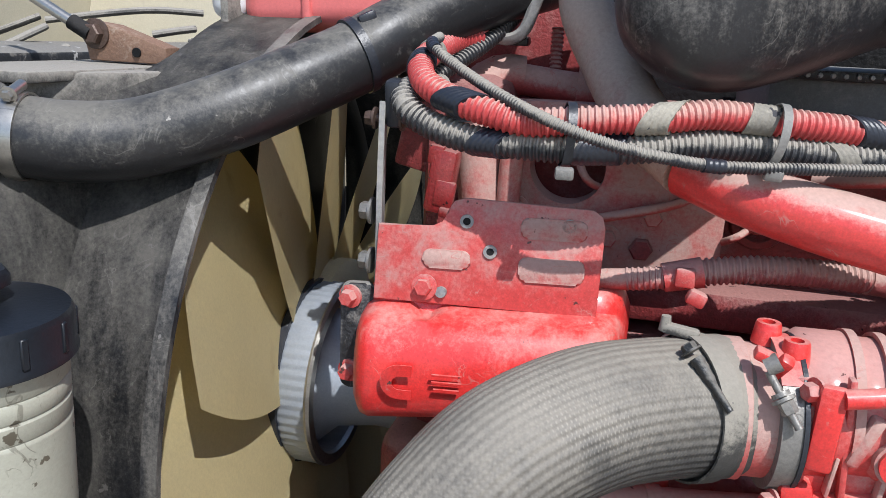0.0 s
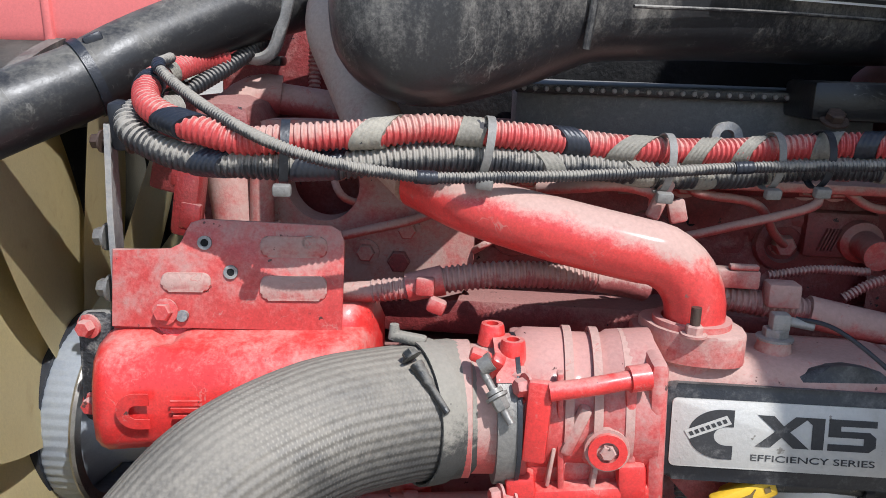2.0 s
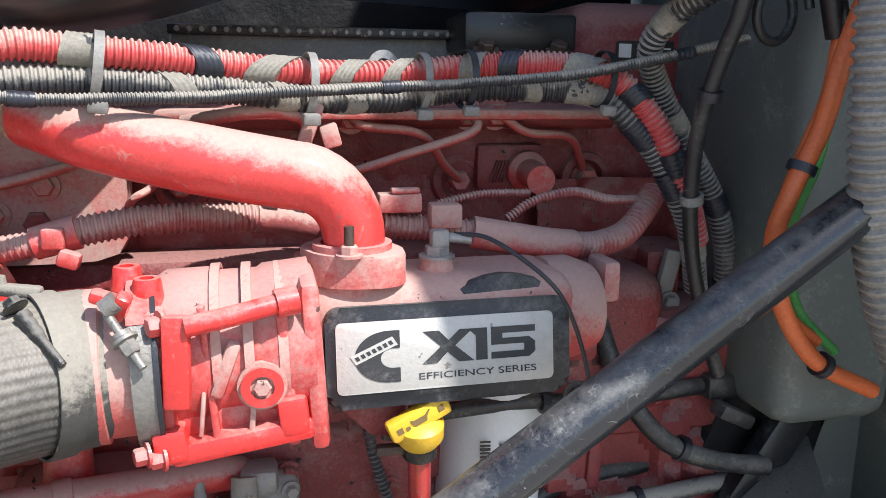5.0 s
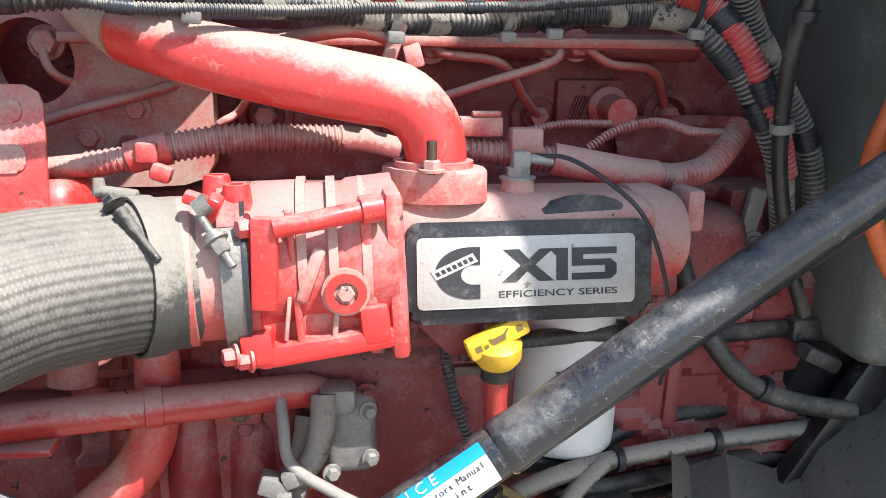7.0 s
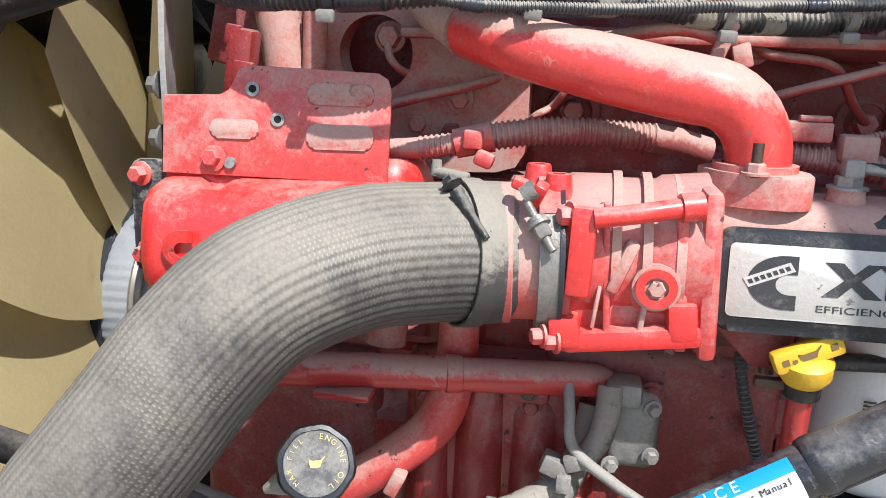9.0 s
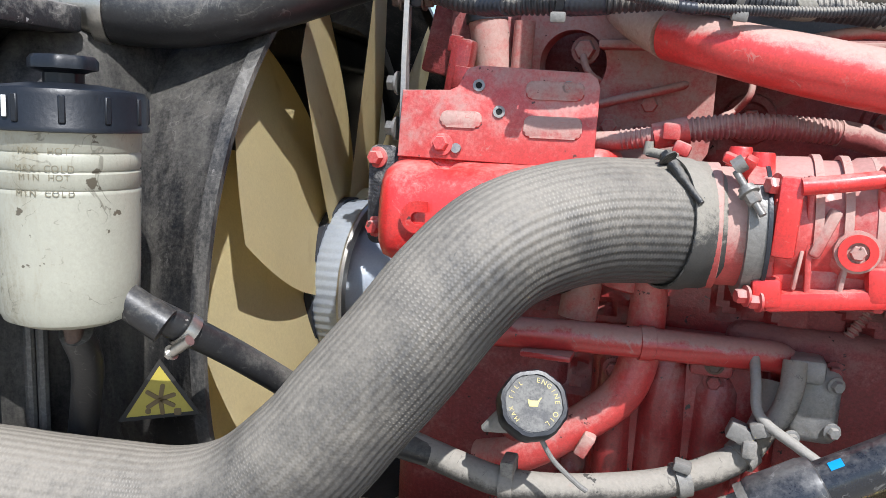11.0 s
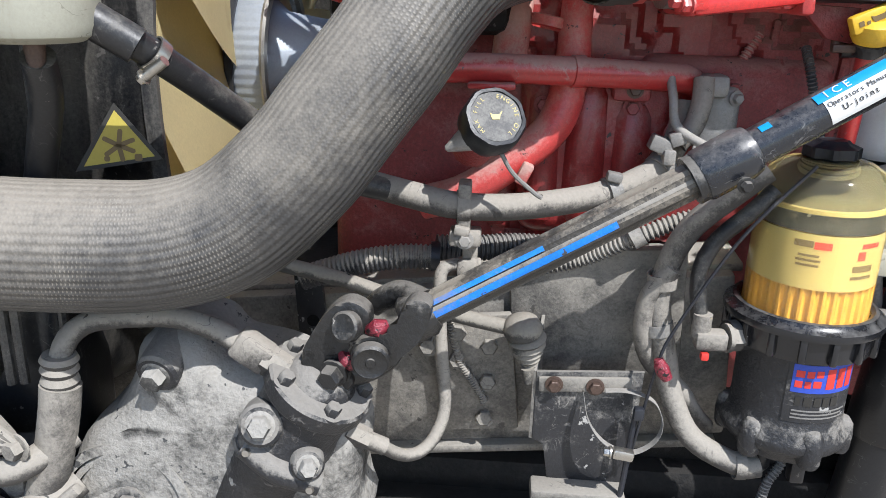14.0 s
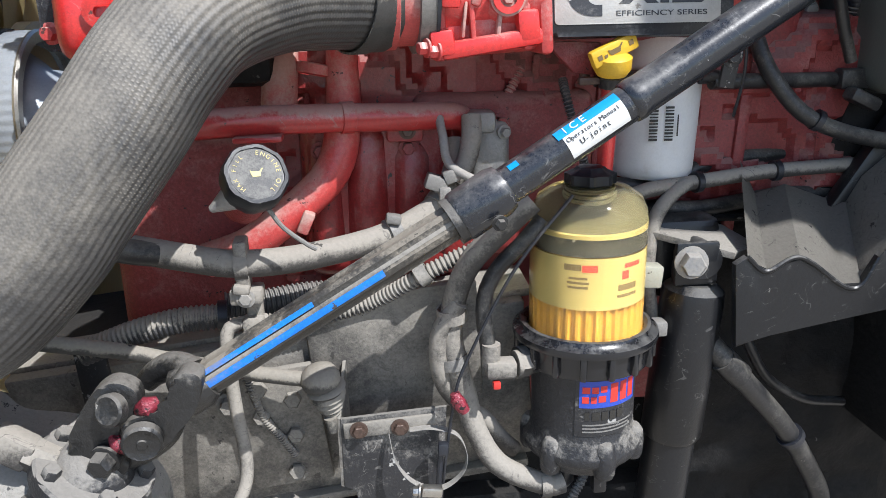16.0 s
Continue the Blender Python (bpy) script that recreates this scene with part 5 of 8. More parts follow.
def conduit(name, pts, r, material, label, category="conduit", pitch=0.0062, depth=0.0022, seg=16):
    t = thing(name, pts[len(pts) // 2], label, category)
    part("sleeve", tube(pts, r, seg, pitch=pitch, depth=depth), material, t)
    return t


def band_on(parent, name, pts, k0, k1, r, material, slant=0.0, label=""):
    """Tape wound on a conduit between two fractions of its run."""
    line = curve_points(pts, 0.004)
    n = len(line) - 1
    a, b = int(k0 * n), max(int(k1 * n), int(k0 * n) + 2)
    part(name, tube([tuple(q) for q in line[a:b + 1]], r, 20, pitch=0.0052, depth=0.0005, slant=slant * 1.35), material, parent, label)


def harness():
    red = [(-0.017, 0.770, 1.825), (-0.038, 0.730, 1.817), (-0.044, 0.640, 1.799), (-0.030, 0.590, 1.781), (0.000, 0.565, 1.768), (0.047, 0.548, 1.757), (0.081, 0.545, 1.751), (0.124, 0.545, 1.755), (0.165, 0.550, 1.759), (0.205, 0.562, 1.762), (0.246, 0.577, 1.767), (0.288, 0.592, 1.764),
           (0.331, 0.602, 1.761), (0.376, 0.617, 1.757), (0.432, 0.632, 1.751), (0.491, 0.652, 1.748), (0.552, 0.677, 1.748), (0.605, 0.687, 1.752), (0.665, 0.687, 1.758), (0.718, 0.677, 1.761), (0.772, 0.667, 1.757), (0.813, 0.655, 1.740), (0.847, 0.650, 1.705), (0.875, 0.650, 1.661), (0.905, 0.660, 1.607), (0.925, 0.67, 1.56)]
    grey = [(-0.03, 0.66, 1.77), (-0.050, 0.610, 1.768), (-0.044, 0.580, 1.755), (-0.020, 0.570, 1.741), (0.024, 0.560, 1.730), (0.078, 0.552, 1.729), (0.127, 0.552, 1.729), (0.185, 0.562, 1.733), (0.231, 0.577, 1.738), (0.290, 0.595, 1.738), (0.356, 0.610, 1.734), (0.423, 0.630, 1.731), (0.481, 0.647, 1.724), (0.568, 0.682, 1.723), (0.605, 0.690, 1.729),
            (0.668, 0.690, 1.735), (0.722, 0.682, 1.735), (0.790, 0.670, 1.729), (0.827, 0.662, 1.700), (0.861, 0.662, 1.664), (0.890, 0.662, 1.618), (0.916, 0.670, 1.570), (0.94, 0.69, 1.50)]
    loom = [(-0.034, 0.66, 1.822), (-0.030, 0.620, 1.814), (0.002, 0.590, 1.796), (0.056, 0.550, 1.773), (0.109, 0.520, 1.755), (0.151, 0.518, 1.742), (0.190, 0.528, 1.733), (0.250, 0.552, 1.724), (0.312, 0.572, 1.724), (0.392, 0.597, 1.726), (0.473, 0.614, 1.731), (0.554, 0.643, 1.735), (0.620, 0.652, 1.738), (0.657, 0.645, 1.741), (0.744, 0.632, 1.749), (0.835, 0.630, 1.765), (0.908, 0.630, 1.781), (0.96, 0.66, 1.79)]
    a = conduit("red_wiring_conduit", red, 0.0138, red_conduit, "faded red corrugated wiring conduit bound with tape", "wiring harness")
    # tape: fraction of the run, width, slant
    for k, w, s, dark in ((0.075, 0.02, 0.004, 0), (0.115, 0.015, -0.004, 1), (0.19, 0.025, 0.012, 1), (0.335, 0.026, 0.012, 0), (0.405, 0.028, 0.004, 0), (0.478, 0.022, -0.008, 1), (0.535, 0.026, 0.016, 0), (0.595, 0.022, 0.014, 0), (0.64, 0.022, 0.014, 0), (0.70, 0.024, 0.006, 0), (0.735, 0.018, 0.006, 1), (0.79, 0.03, 0.008, 0), (0.845, 0.02, 0.006, 1), (0.905, 0.03, 0.0, 1)):
        band_on(a, "tape", red, k, k + w * 0.8, 0.0148, tape_dark if dark else tape_dusty, s)
    b = conduit("grey_wiring_conduit", grey, 0.0142, grey_conduit, "dusty black corrugated wiring conduit bound with tape", "wiring harness")
    for k, w, s, dark in ((0.15, 0.03, 0.012, 1), (0.225, 0.04, 0.008, 1), (0.40, 0.024, -0.010, 0), (0.475, 0.022, -0.012, 0), (0.53, 0.022, -0.014, 0), (0.60, 0.02, -0.012, 0), (0.70, 0.02, -0.008, 0), (0.745, 0.05, 0.0, 0), (0.81, 0.035, 0.0, 1), (0.87, 0.03, 0, 1), (0.94, 0.03, 0, 0)):
        band_on(b, "tape", grey, k, k + w * 0.8, 0.0150, tape_dark if dark else tape_dusty, s)
    c = conduit("thin_wiring_loom", loom, 0.0058, grey_conduit, "thin black split loom lying along the harness", "wiring loom", pitch=0.0036, depth=0.0011, seg=12)
    for k in (0.03, 0.33, 0.62, 0.9):
        band_on(c, "tape", loom, k, k + 0.018, 0.0068, tape_dark)
    # cable ties round all three
    for x, y, z, lean, mt in ((0.119, 0.548, 1.742, 0, tie_black), (0.300, 0.592, 1.750, 6, tie_grey), (0.478, 0.643, 1.737, 2, tie_grey), (0.643, 0.680, 1.744, 0, tie_black), (0.595, 0.682, 1.740, 0, tie_grey), (0.788, 0.664, 1.745, 4, tie_black)):
        tie = thing("cable_tie", (x, y - 0.02, z - 0.04), "plastic cable tie strapped round the wiring harness", "cable tie", "harness ties")
        bm = bmesh.new()
        rows = []
        for k in range(28):
            q = 2 * math.pi * k / 28
            rows.append([bm.verts.new((dx + 0.0015 * math.sin(q), rr * 0.0215 * math.cos(q) - 0.006, rr * 0.0290 * math.sin(q))) for dx, rr in ((-0.004, 1), (0.004, 1), (0.004, 1.05), (-0.004, 1.05))])
        for i in range(28):
            p, q = rows[i], rows[(i + 1) % 28]
            for s in range(4):
                bm.faces.new((p[s], p[(s + 1) % 4], q[(s + 1) % 4], q[s]))
        bm.transform(pose(x, y, z, 0, lean, 14))
        part("strap", bm, mt, tie)
        part("tie_head", box((x + 0.003, y - 0.022, z - 0.032), (0.017, 0.010, 0.011), (12, lean, 8), bevel=0.0025), tie_grey, tie)
    # conduits that leave the main run
    conduit("black_conduit", [(-0.048, 0.70, 1.778), (-0.006, 0.775, 1.818), (0.020, 0.83, 1.854), (0.035, 0.87, 1.89), (0.05, 0.90, 1.93)], 0.0098, dark_conduit, "black corrugated conduit rising to the sensor plug", pitch=0.0055, depth=0.0018)
    rear = [(0.885, 0.57, 1.845), (0.868, 0.585, 1.832), (0.848, 0.625, 1.808), (0.842, 0.655, 1.775), (0.875, 0.682, 1.726), (0.919, 0.692, 1.666), (0.967, 0.702, 1.596), (0.992, 0.712, 1.521), (1.0, 0.73, 1.45)]
    rc = conduit("rear_conduit", rear, 0.0138, grey_conduit, "dusty black corrugated conduit dropping behind the engine")
    for k in (0.14, 0.42, 0.66, 0.9):
        band_on(rc, "tape", rear, k, k + 0.05, 0.0149, tape_dark if k > 0.5 else tape_dusty)
    conduit("small_red_conduit", [(0.067, 0.88, 1.84), (0.068, 0.872, 1.80), (0.070, 0.865, 1.765)], 0.0085, pink_conduit, "short dusty red corrugated conduit", pitch=0.0055, depth=0.0018)
    rl = [(0.12, 0.65, 1.581), (0.155, 0.645, 1.581), (0.195, 0.645, 1.585), (0.229, 0.645, 1.591)]
    e = conduit("breather_conduit", [(0.255, 0.65, 1.597), (0.268, 0.652, 1.600), (0.319, 0.657, 1.607), (0.377, 0.667, 1.607), (0.425, 0.677, 1.604), (0.45, 0.69, 1.60)], 0.0150, pink_conduit, "overspray-red corrugated sensor conduit along the engine")
    part("lead_sleeve", tube(rl, 0.0115, 16, 0.006), red_dusty, e)
    part("lead_collar", tube([(0.187, 0.645, 1.584), (0.226, 0.645, 1.590)], 0.0128, 16, pitch=0.006, depth=0.0025), pink_conduit, e)
    part("junction", join(lathe([(0, 0), (0.0155, 0), (0.0165, 0.04), (0, 0.04)], (0.224, 0.645, 1.590), (1, 0.1, 0.25), 18), box((0.245, 0.630, 1.597), (0.02, 0.012, 0.02), bevel=0.003), box((0.258, 0.625, 1.578), (0.02, 0.016, 0.016), (0, 20, 0), bevel=0.004)), red_paint, e)
    part("end_sleeve", tube([(0.425, 0.677, 1.604), (0.45, 0.685, 1.600), (0.485, 0.70, 1.590)], 0.0155, 16, 0.006), pink_conduit, e)
    f = conduit("rear_sensor_conduit", [(0.555, 0.665, 1.594), (0.605, 0.665, 1.589), (0.650, 0.665, 1.583)], 0.0140, pink_conduit, "overspray-red corrugated conduit over the intake")
    part("plain_sleeve", tube([(0.650, 0.662, 1.584), (0.689, 0.660, 1.577), (0.735, 0.665, 1.568), (0.77, 0.672, 1.563)], 0.0175, 18, 0.008), red_dusty, f)
    part("sleeve_end", tube([(0.77, 0.672, 1.563), (0.805, 0.682, 1.561), (0.845, 0.695, 1.570), (0.875, 0.712, 1.592), (0.90, 0.735, 1.612)], 0.0155, 16, pitch=0.0062, depth=0.0022), pink_conduit, f)
    part("plug_body", join(box((0.570, 0.655, 1.619), (0.045, 0.022, 0.02), bevel=0.003), box((0.617, 0.650, 1.605), (0.034, 0.026, 0.026), bevel=0.004), box((0.575, 0.648, 1.632), (0.03, 0.010, 0.006), bevel=0.002)), red_dusty, f, "dusty red connector plugs")
    for pts, r in (([(0.626, 0.722, 1.606), (0.680, 0.722, 1.616), (0.735, 0.722, 1.616)], 0.0052), ([(0.702, 0.700, 1.590), (0.734, 0.700, 1.610), (0.781, 0.700, 1.619), (0.829, 0.710, 1.608), (0.870, 0.720, 1.605)], 0.006)):
        conduit("thin_sensor_conduit", pts, r, pink_conduit, "thin overspray-red conduit to a sensor", pitch=0.0042, depth=0.0014, seg=12)
    s = thing("cam_sensor", (0.76, 0.76, 1.63), "round red speed sensor on the engine head", "sensor")
    part("sensor_base", box((0.745, 0.842, 1.635), (0.09, 0.03, 0.06), bevel=0.008), red_shaded, s)
    part("sensor_body", lathe([(0, 0), (0.026, 0), (0.026, 0.02), (0.018, 0.026), (0.018, 0.07), (0, 0.07)], (0.765, 0.835, 1.632), (0, -1, -0.1), 24), red_paint, s)
    part("sensor_ribs", join(*[box((0.722 + 0.004 * i, 0.825, 1.63), (0.002, 0.008, 0.03), (0, 20, 0), bevel=0.0006, seg=1) for i in range(5)]), red_shaded, s)


def fuel_lines():
    paths = (
        ([(0.535, 0.76, 1.700), (0.546, 0.745, 1.692), (0.612, 0.752, 1.682), (0.650, 0.792, 1.642), (0.682, 0.836, 1.617)], 0.0054),
        ([(0.50, 0.77, 1.63), (0.534, 0.742, 1.642), (0.598, 0.732, 1.663), (0.658, 0.732, 1.681), (0.676, 0.737, 1.692), (0.674, 0.755, 1.702)], 0.0054),
        ([(0.708, 0.765, 1.704), (0.714, 0.757, 1.700), (0.745, 0.760, 1.683), (0.804, 0.780, 1.676), (0.836, 0.820, 1.648), (0.854, 0.842, 1.621)], 0.0052),
        ([(0.118, 0.775, 1.70), (0.120, 0.760, 1.683), (0.134, 0.760, 1.663), (0.168, 0.80, 1.646), (0.172, 0.84, 1.62)], 0.0048),
        ([(0.10, 0.78, 1.61), (0.112, 0.742, 1.616), (0.171, 0.732, 1.634), (0.225, 0.742, 1.648), (0.26, 0.77, 1.66)], 0.0058),
        ([(0.285, 0.78, 1.60), (0.300, 0.745, 1.617), (0.316, 0.755, 1.626), (0.331, 0.740, 1.646), (0.333, 0.75, 1.67)], 0.0044),
    )
    for pts, r in paths:
        t = thing("injector_line", pts[0], "bent red steel injector pipe dusted pink", "fuel pipe", "injector pipes")
        part("pipe", tube(pts, r, 12, 0.008), red_dusty, t)
    t = thing("fuel_rail", (0.5, 0.79, 1.70), "red fuel rail with pipe nuts under the harness", "fuel rail")
    part("rail", lathe([(0, 0), (0.016, 0), (0.016, 0.62), (0, 0.62)], (0.24, 0.785, 1.702), (1, 0, 0), 20), red_shaded, t)
    for x, z in ((0.535, 1.70), (0.674, 1.704), (0.708, 1.704), (0.118, 1.70), (0.35, 1.70)):
        part("rail_nut", join(hexbolt((x, 0.785, z), (0, -1, 0), 0.0145, 0.018, 1.2), lathe([(0, 0), (0.019, 0), (0.019, 0.014), (0, 0.014)], (x, 0.79, z), (0, -1, 0), 18)), red_dusty, t)
    t = thing("return_hose", (0.42, 0.62, 1.695), "looped red return pipe with a bracket above the crossover pipe", "fuel pipe")
    part("pipe", tube([(0.36, 0.68, 1.70), (0.40, 0.655, 1.707), (0.44, 0.648, 1.712), (0.475, 0.648, 1.705), (0.48, 0.66, 1.69)], 0.007, 12, 0.008), red_dusty, t)
    part("clip", join(box((0.481, 0.640, 1.700), (0.014, 0.012, 0.042), (0, 20, 0), bevel=0.003), box((0.50, 0.645, 1.688), (0.018, 0.012, 0.024), (0, -15, 0), bevel=0.003)), red_dusty, t)


def sensor_cable():
    t = thing("sensor_cable", (0.69, 0.55, 1.55), "thin black cable draped over the badge cover", "cable")
    part("cable", tube([(0.615, 0.598, 1.595), (0.642, 0.580, 1.594), (0.671, 0.558, 1.577), (0.700, 0.538, 1.550), (0.724, 0.545, 1.510), (0.754, 0.575, 1.444), (0.770, 0.600, 1.392), (0.78, 0.64, 1.33)], 0.0022, 8, 0.006), tie_black, t)


def intake_duct():
    t = thing("air_intake_duct", (0.5, 0.75, 1.83), "large black moulded plastic air intake duct, dust streaked", "air duct")
    # lower outline along its run: the belly drops at the front and steps up at the rear
    bm = bmesh.new()
    rows = []
    keys = ((0.145, 0.66, 1.885, 0.08), (0.147, 0.60, 1.855, 0.13), (0.160, 0.560, 1.822, 0.20), (0.190, 0.540, 1.796, 0.25), (0.225, 0.536, 1.785, 0.26), (0.265, 0.550, 1.785, 0.26), (0.305, 0.576, 1.795, 0.26), (0.345, 0.604, 1.808, 0.26), (0.385, 0.634, 1.824, 0.26), (0.412, 0.650, 1.833, 0.26), (0.46, 0.672, 1.837, 0.26), (0.55, 0.715, 1.841, 0.26), (0.66, 0.768, 1.842, 0.26), (0.80, 0.835, 1.843, 0.26), (0.83, 0.85, 1.848, 0.24))
    line = curve_points([q[:3] for q in keys], 0.012)
    stations = [(*q, float(np.interp(q.x, [w[0] for w in keys], [w[3] for w in keys]))) for q in line]
    for x, y, z, d in stations:
        row = []
        top = 2.06
        h = top - z
        for k in range(48):
            a = 2 * math.pi * k / 48 + math.pi
            c, s = math.cos(a), math.sin(a)
            e = (abs(c) ** 4.5 + abs(s) ** 4.5) ** (-1 / 4.5)
            row.append(bm.verts.new((x, y + d / 2 + c * e * d / 2, z + h / 2 + s * e * h / 2)))
        rows.append(row)
    for a, b in zip(rows, rows[1:]):
        for s in range(48):
            bm.faces.new((a[s], a[(s + 1) % 48], b[(s + 1) % 48], b[s]))
    bm.faces.new(rows[0][::-1])
    bm.faces.new(rows[-1])
    part("duct", bm, duct_plastic, t)
    part("seam_rib", tube([(0.395, 0.640, 1.845), (0.40, 0.638, 1.90), (0.40, 0.638, 1.99)], 0.004, 8), duct_plastic, t)
    part("seam_rib", tube([(0.44, 0.655, 1.888), (0.6, 0.735, 1.892), (0.8, 0.83, 1.892)], 0.002, 8), duct_plastic, t)
    turn = math.degrees(math.atan2(0.12, 0.25))
    m = face_pose(0.655, 0.7585, 1.918, 0, turn)
    lb = part("warning_label", slab(rounded(0.275, 0.026, 0.002, 1), 0.002, m @ pose(0, 0, 0.004), 0), label_white, t, "white framed warning label strip")
    part("label_field", slab(rounded(0.205, 0.021, 0.001, 1), 0.001, m @ pose(0.032, 0, 0.0058), 0), print_black, lb)
    part("label_patch", slab(rounded(0.062, 0.021, 0.001, 1), 0.001, m @ pose(-0.103, 0, 0.0058), 0), label_orange, lb, "orange warning patch")
    part("label_word", lettering("WARNING", 0.0125, m @ pose(-0.097, 0, 0.0070)), print_black, lb)
    part("label_sign", slab([(-0.005, -0.004), (0.005, -0.004), (0, 0.005)], 0.0004, m @ pose(-0.129, 0, 0.0070), 0), print_black, lb)
    part("label_words", lettering("EXPLOSION HAZARD", 0.0075, m @ pose(-0.037, 0.002, 0.0070)), label_white, lb)
    for y in (0.005, 0.0, -0.005):
        part("label_line", bars([(0.072, y, 0.115, 0.0022)], m @ pose(0, 0, 0.0070)), tie_grey, lb)


def top_left():
    t = thing("coolant_bottle", (-0.23, 0.86, 1.80), "translucent coolant bottle full of red coolant", "coolant bottle")
    part("bottle", box((-0.22, 0.88, 1.905), (0.27, 0.14, 0.165), (0, -3, 0), bevel=0.03, seg=4), coolant_plastic, t)
    part("bottle_shoulder", box((-0.372, 0.87, 1.905), (0.05, 0.13, 0.15), (0, -3, 0), bevel=0.02, seg=3), white_can, t, "milky empty end of the bottle")
    part("bottle_rib", box((-0.255, 0.811, 1.905), (0.012, 0.014, 0.15), (0, -3, 0), bevel=0.004), coolant_plastic, t)
    part("bottle_neck", box((-0.10, 0.86, 1.90), (0.06, 0.10, 0.13), bevel=0.02, seg=3), coolant_plastic, t)
    part("support", join(box((-0.38, 0.83, 1.80), (0.06, 0.10, 0.006), bevel=0.002), box((-0.408, 0.83, 1.785), (0.006, 0.10, 0.04), (0, 18, 0), bevel=0.002), box((-0.355, 0.83, 1.835), (0.012, 0.10, 0.07), bevel=0.003)), frame_paint, t, "bent steel bottle support")
    h = thing("hood_strut_bracket", (-0.44, 0.71, 1.765), "rusty folded steel bracket for the hood strut", "bracket")
    part("bracket", slab([(-0.06, 0), (0.05, 0), (0.05, 0.020), (-0.03, 0.045), (-0.058, 0.048), (-0.068, 0.035)], 0.03, face_pose(-0.44, 0.73, 1.772), 0.004), rust, h)
    part("pivot_bolt", hexbolt((-0.487, 0.70, 1.805), (0, -1, 0), 0.013, 0.012), rust_bolt, h)
    part("bracket_hole", lathe([(0, 0), (0.006, 0), (0.006, 0.002), (0, 0.002)], (-0.43, 0.6995, 1.785), (0, -1, 0), 14), black_and_shade, h)
    s = thing("gas_strut", (-0.55, 0.69, 1.84), "bright steel gas strut rod", "gas strut")
    part("rod", tube([(-0.492, 0.692, 1.806), (-0.562, 0.692, 1.842), (-0.80, 0.692, 1.965)], 0.007, 14, 0.05), steel_clean, s)
    part("rod_end", tube([(-0.488, 0.692, 1.804), (-0.515, 0.692, 1.818)], 0.010, 14), black_and_shade, s)
    c = thing("sensor_plug", (0.02, 0.85, 1.86), "black electrical plug with a wire bail", "connector")
    part("plug", box((0.012, 0.80, 1.872), (0.05, 0.02, 0.022), (0, -38, 20), bevel=0.004), black_plastic, c)
    part("plug_latch", box((0.045, 0.83, 1.895), (0.03, 0.02, 0.03), (0, -38, 20), bevel=0.004), tie_grey, c)
    part("bail", tube([(0.058, 0.80, 1.91), (0.048, 0.80, 1.872), (0.035, 0.80, 1.835), (0.015, 0.80, 1.823), (-0.004, 0.80, 1.828)], 0.005, 8, flat=1.6), steel_dull, c)
    part("mount_foot", box((0.012, 0.84, 1.822), (0.05, 0.03, 0.012), bevel=0.004), black_plastic, c)
    k = thing("vertical_sensor", (0.0, 0.70, 1.64), "dusty maroon sensor plug behind the bracket", "sensor")
    part("body", box((-0.028, 0.68, 1.665), (0.03, 0.03, 0.075), (0, 8, 0), bevel=0.006), red_oily_shaded, k)
    part("clip", join(box((-0.022, 0.668, 1.652), (0.024, 0.01, 0.03), (0, 8, 0), bevel=0.003), box((-0.012, 0.67, 1.63), (0.03, 0.02, 0.012), (0, 8, 0), bevel=0.003), box((-0.034, 0.672, 1.695), (0.018, 0.012, 0.022), (0, 8, 0), bevel=0.003)), red_oily_shaded, k)
    part("riser_pipe", tube([(-0.012, 0.73, 1.75), (0.0, 0.73, 1.69), (0.012, 0.73, 1.60)], 0.026, 20, 0.02), red_dusty, k)
    part("riser_clamp", ring((-0.011, 0.73, 1.742), (0.15, 0, -1), 0.0285, 0.0255, 0.012, 24), tie_black, k)
    part("riser_pipe", tube([(0.045, 0.72, 1.73), (0.043, 0.72, 1.66), (0.042, 0.72, 1.58)], 0.014, 16, 0.02), red_dusty, k)
    w = thing("coolant_outlet", (0.05, 0.90, 1.78), "pink-dusted coolant outlet pipe with a coupling", "engine pipe")
    part("outlet", tube([(-0.03, 0.86, 1.772), (0.02, 0.85, 1.775), (0.09, 0.85, 1.768), (0.14, 0.86, 1.765)], 0.020, 20, 0.015), red_dusty, w)
    part("coupling", lathe([(0, 0), (0.026, 0), (0.028, 0.006), (0.028, 0.03), (0.025, 0.036), (0, 0.036)], (0.10, 0.85, 1.768), (1, 0.1, -0.05), 24), red_dusty, w)
    part("outlet_elbow", tube([(-0.035, 0.80, 1.70), (-0.028, 0.81, 1.75), (0.0, 0.84, 1.778), (0.03, 0.85, 1.778)], 0.026, 20, 0.015), red_dusty, w)
    part("shade_plate", box((-0.075, 0.78, 1.72), (0.05, 0.05, 0.12), (0, 12, 0), bevel=0.006), red_shaded, w)
    part("backing", box((0.02, 0.96, 1.82), (0.20, 0.08, 0.16), bevel=0.02), red_shaded, w)


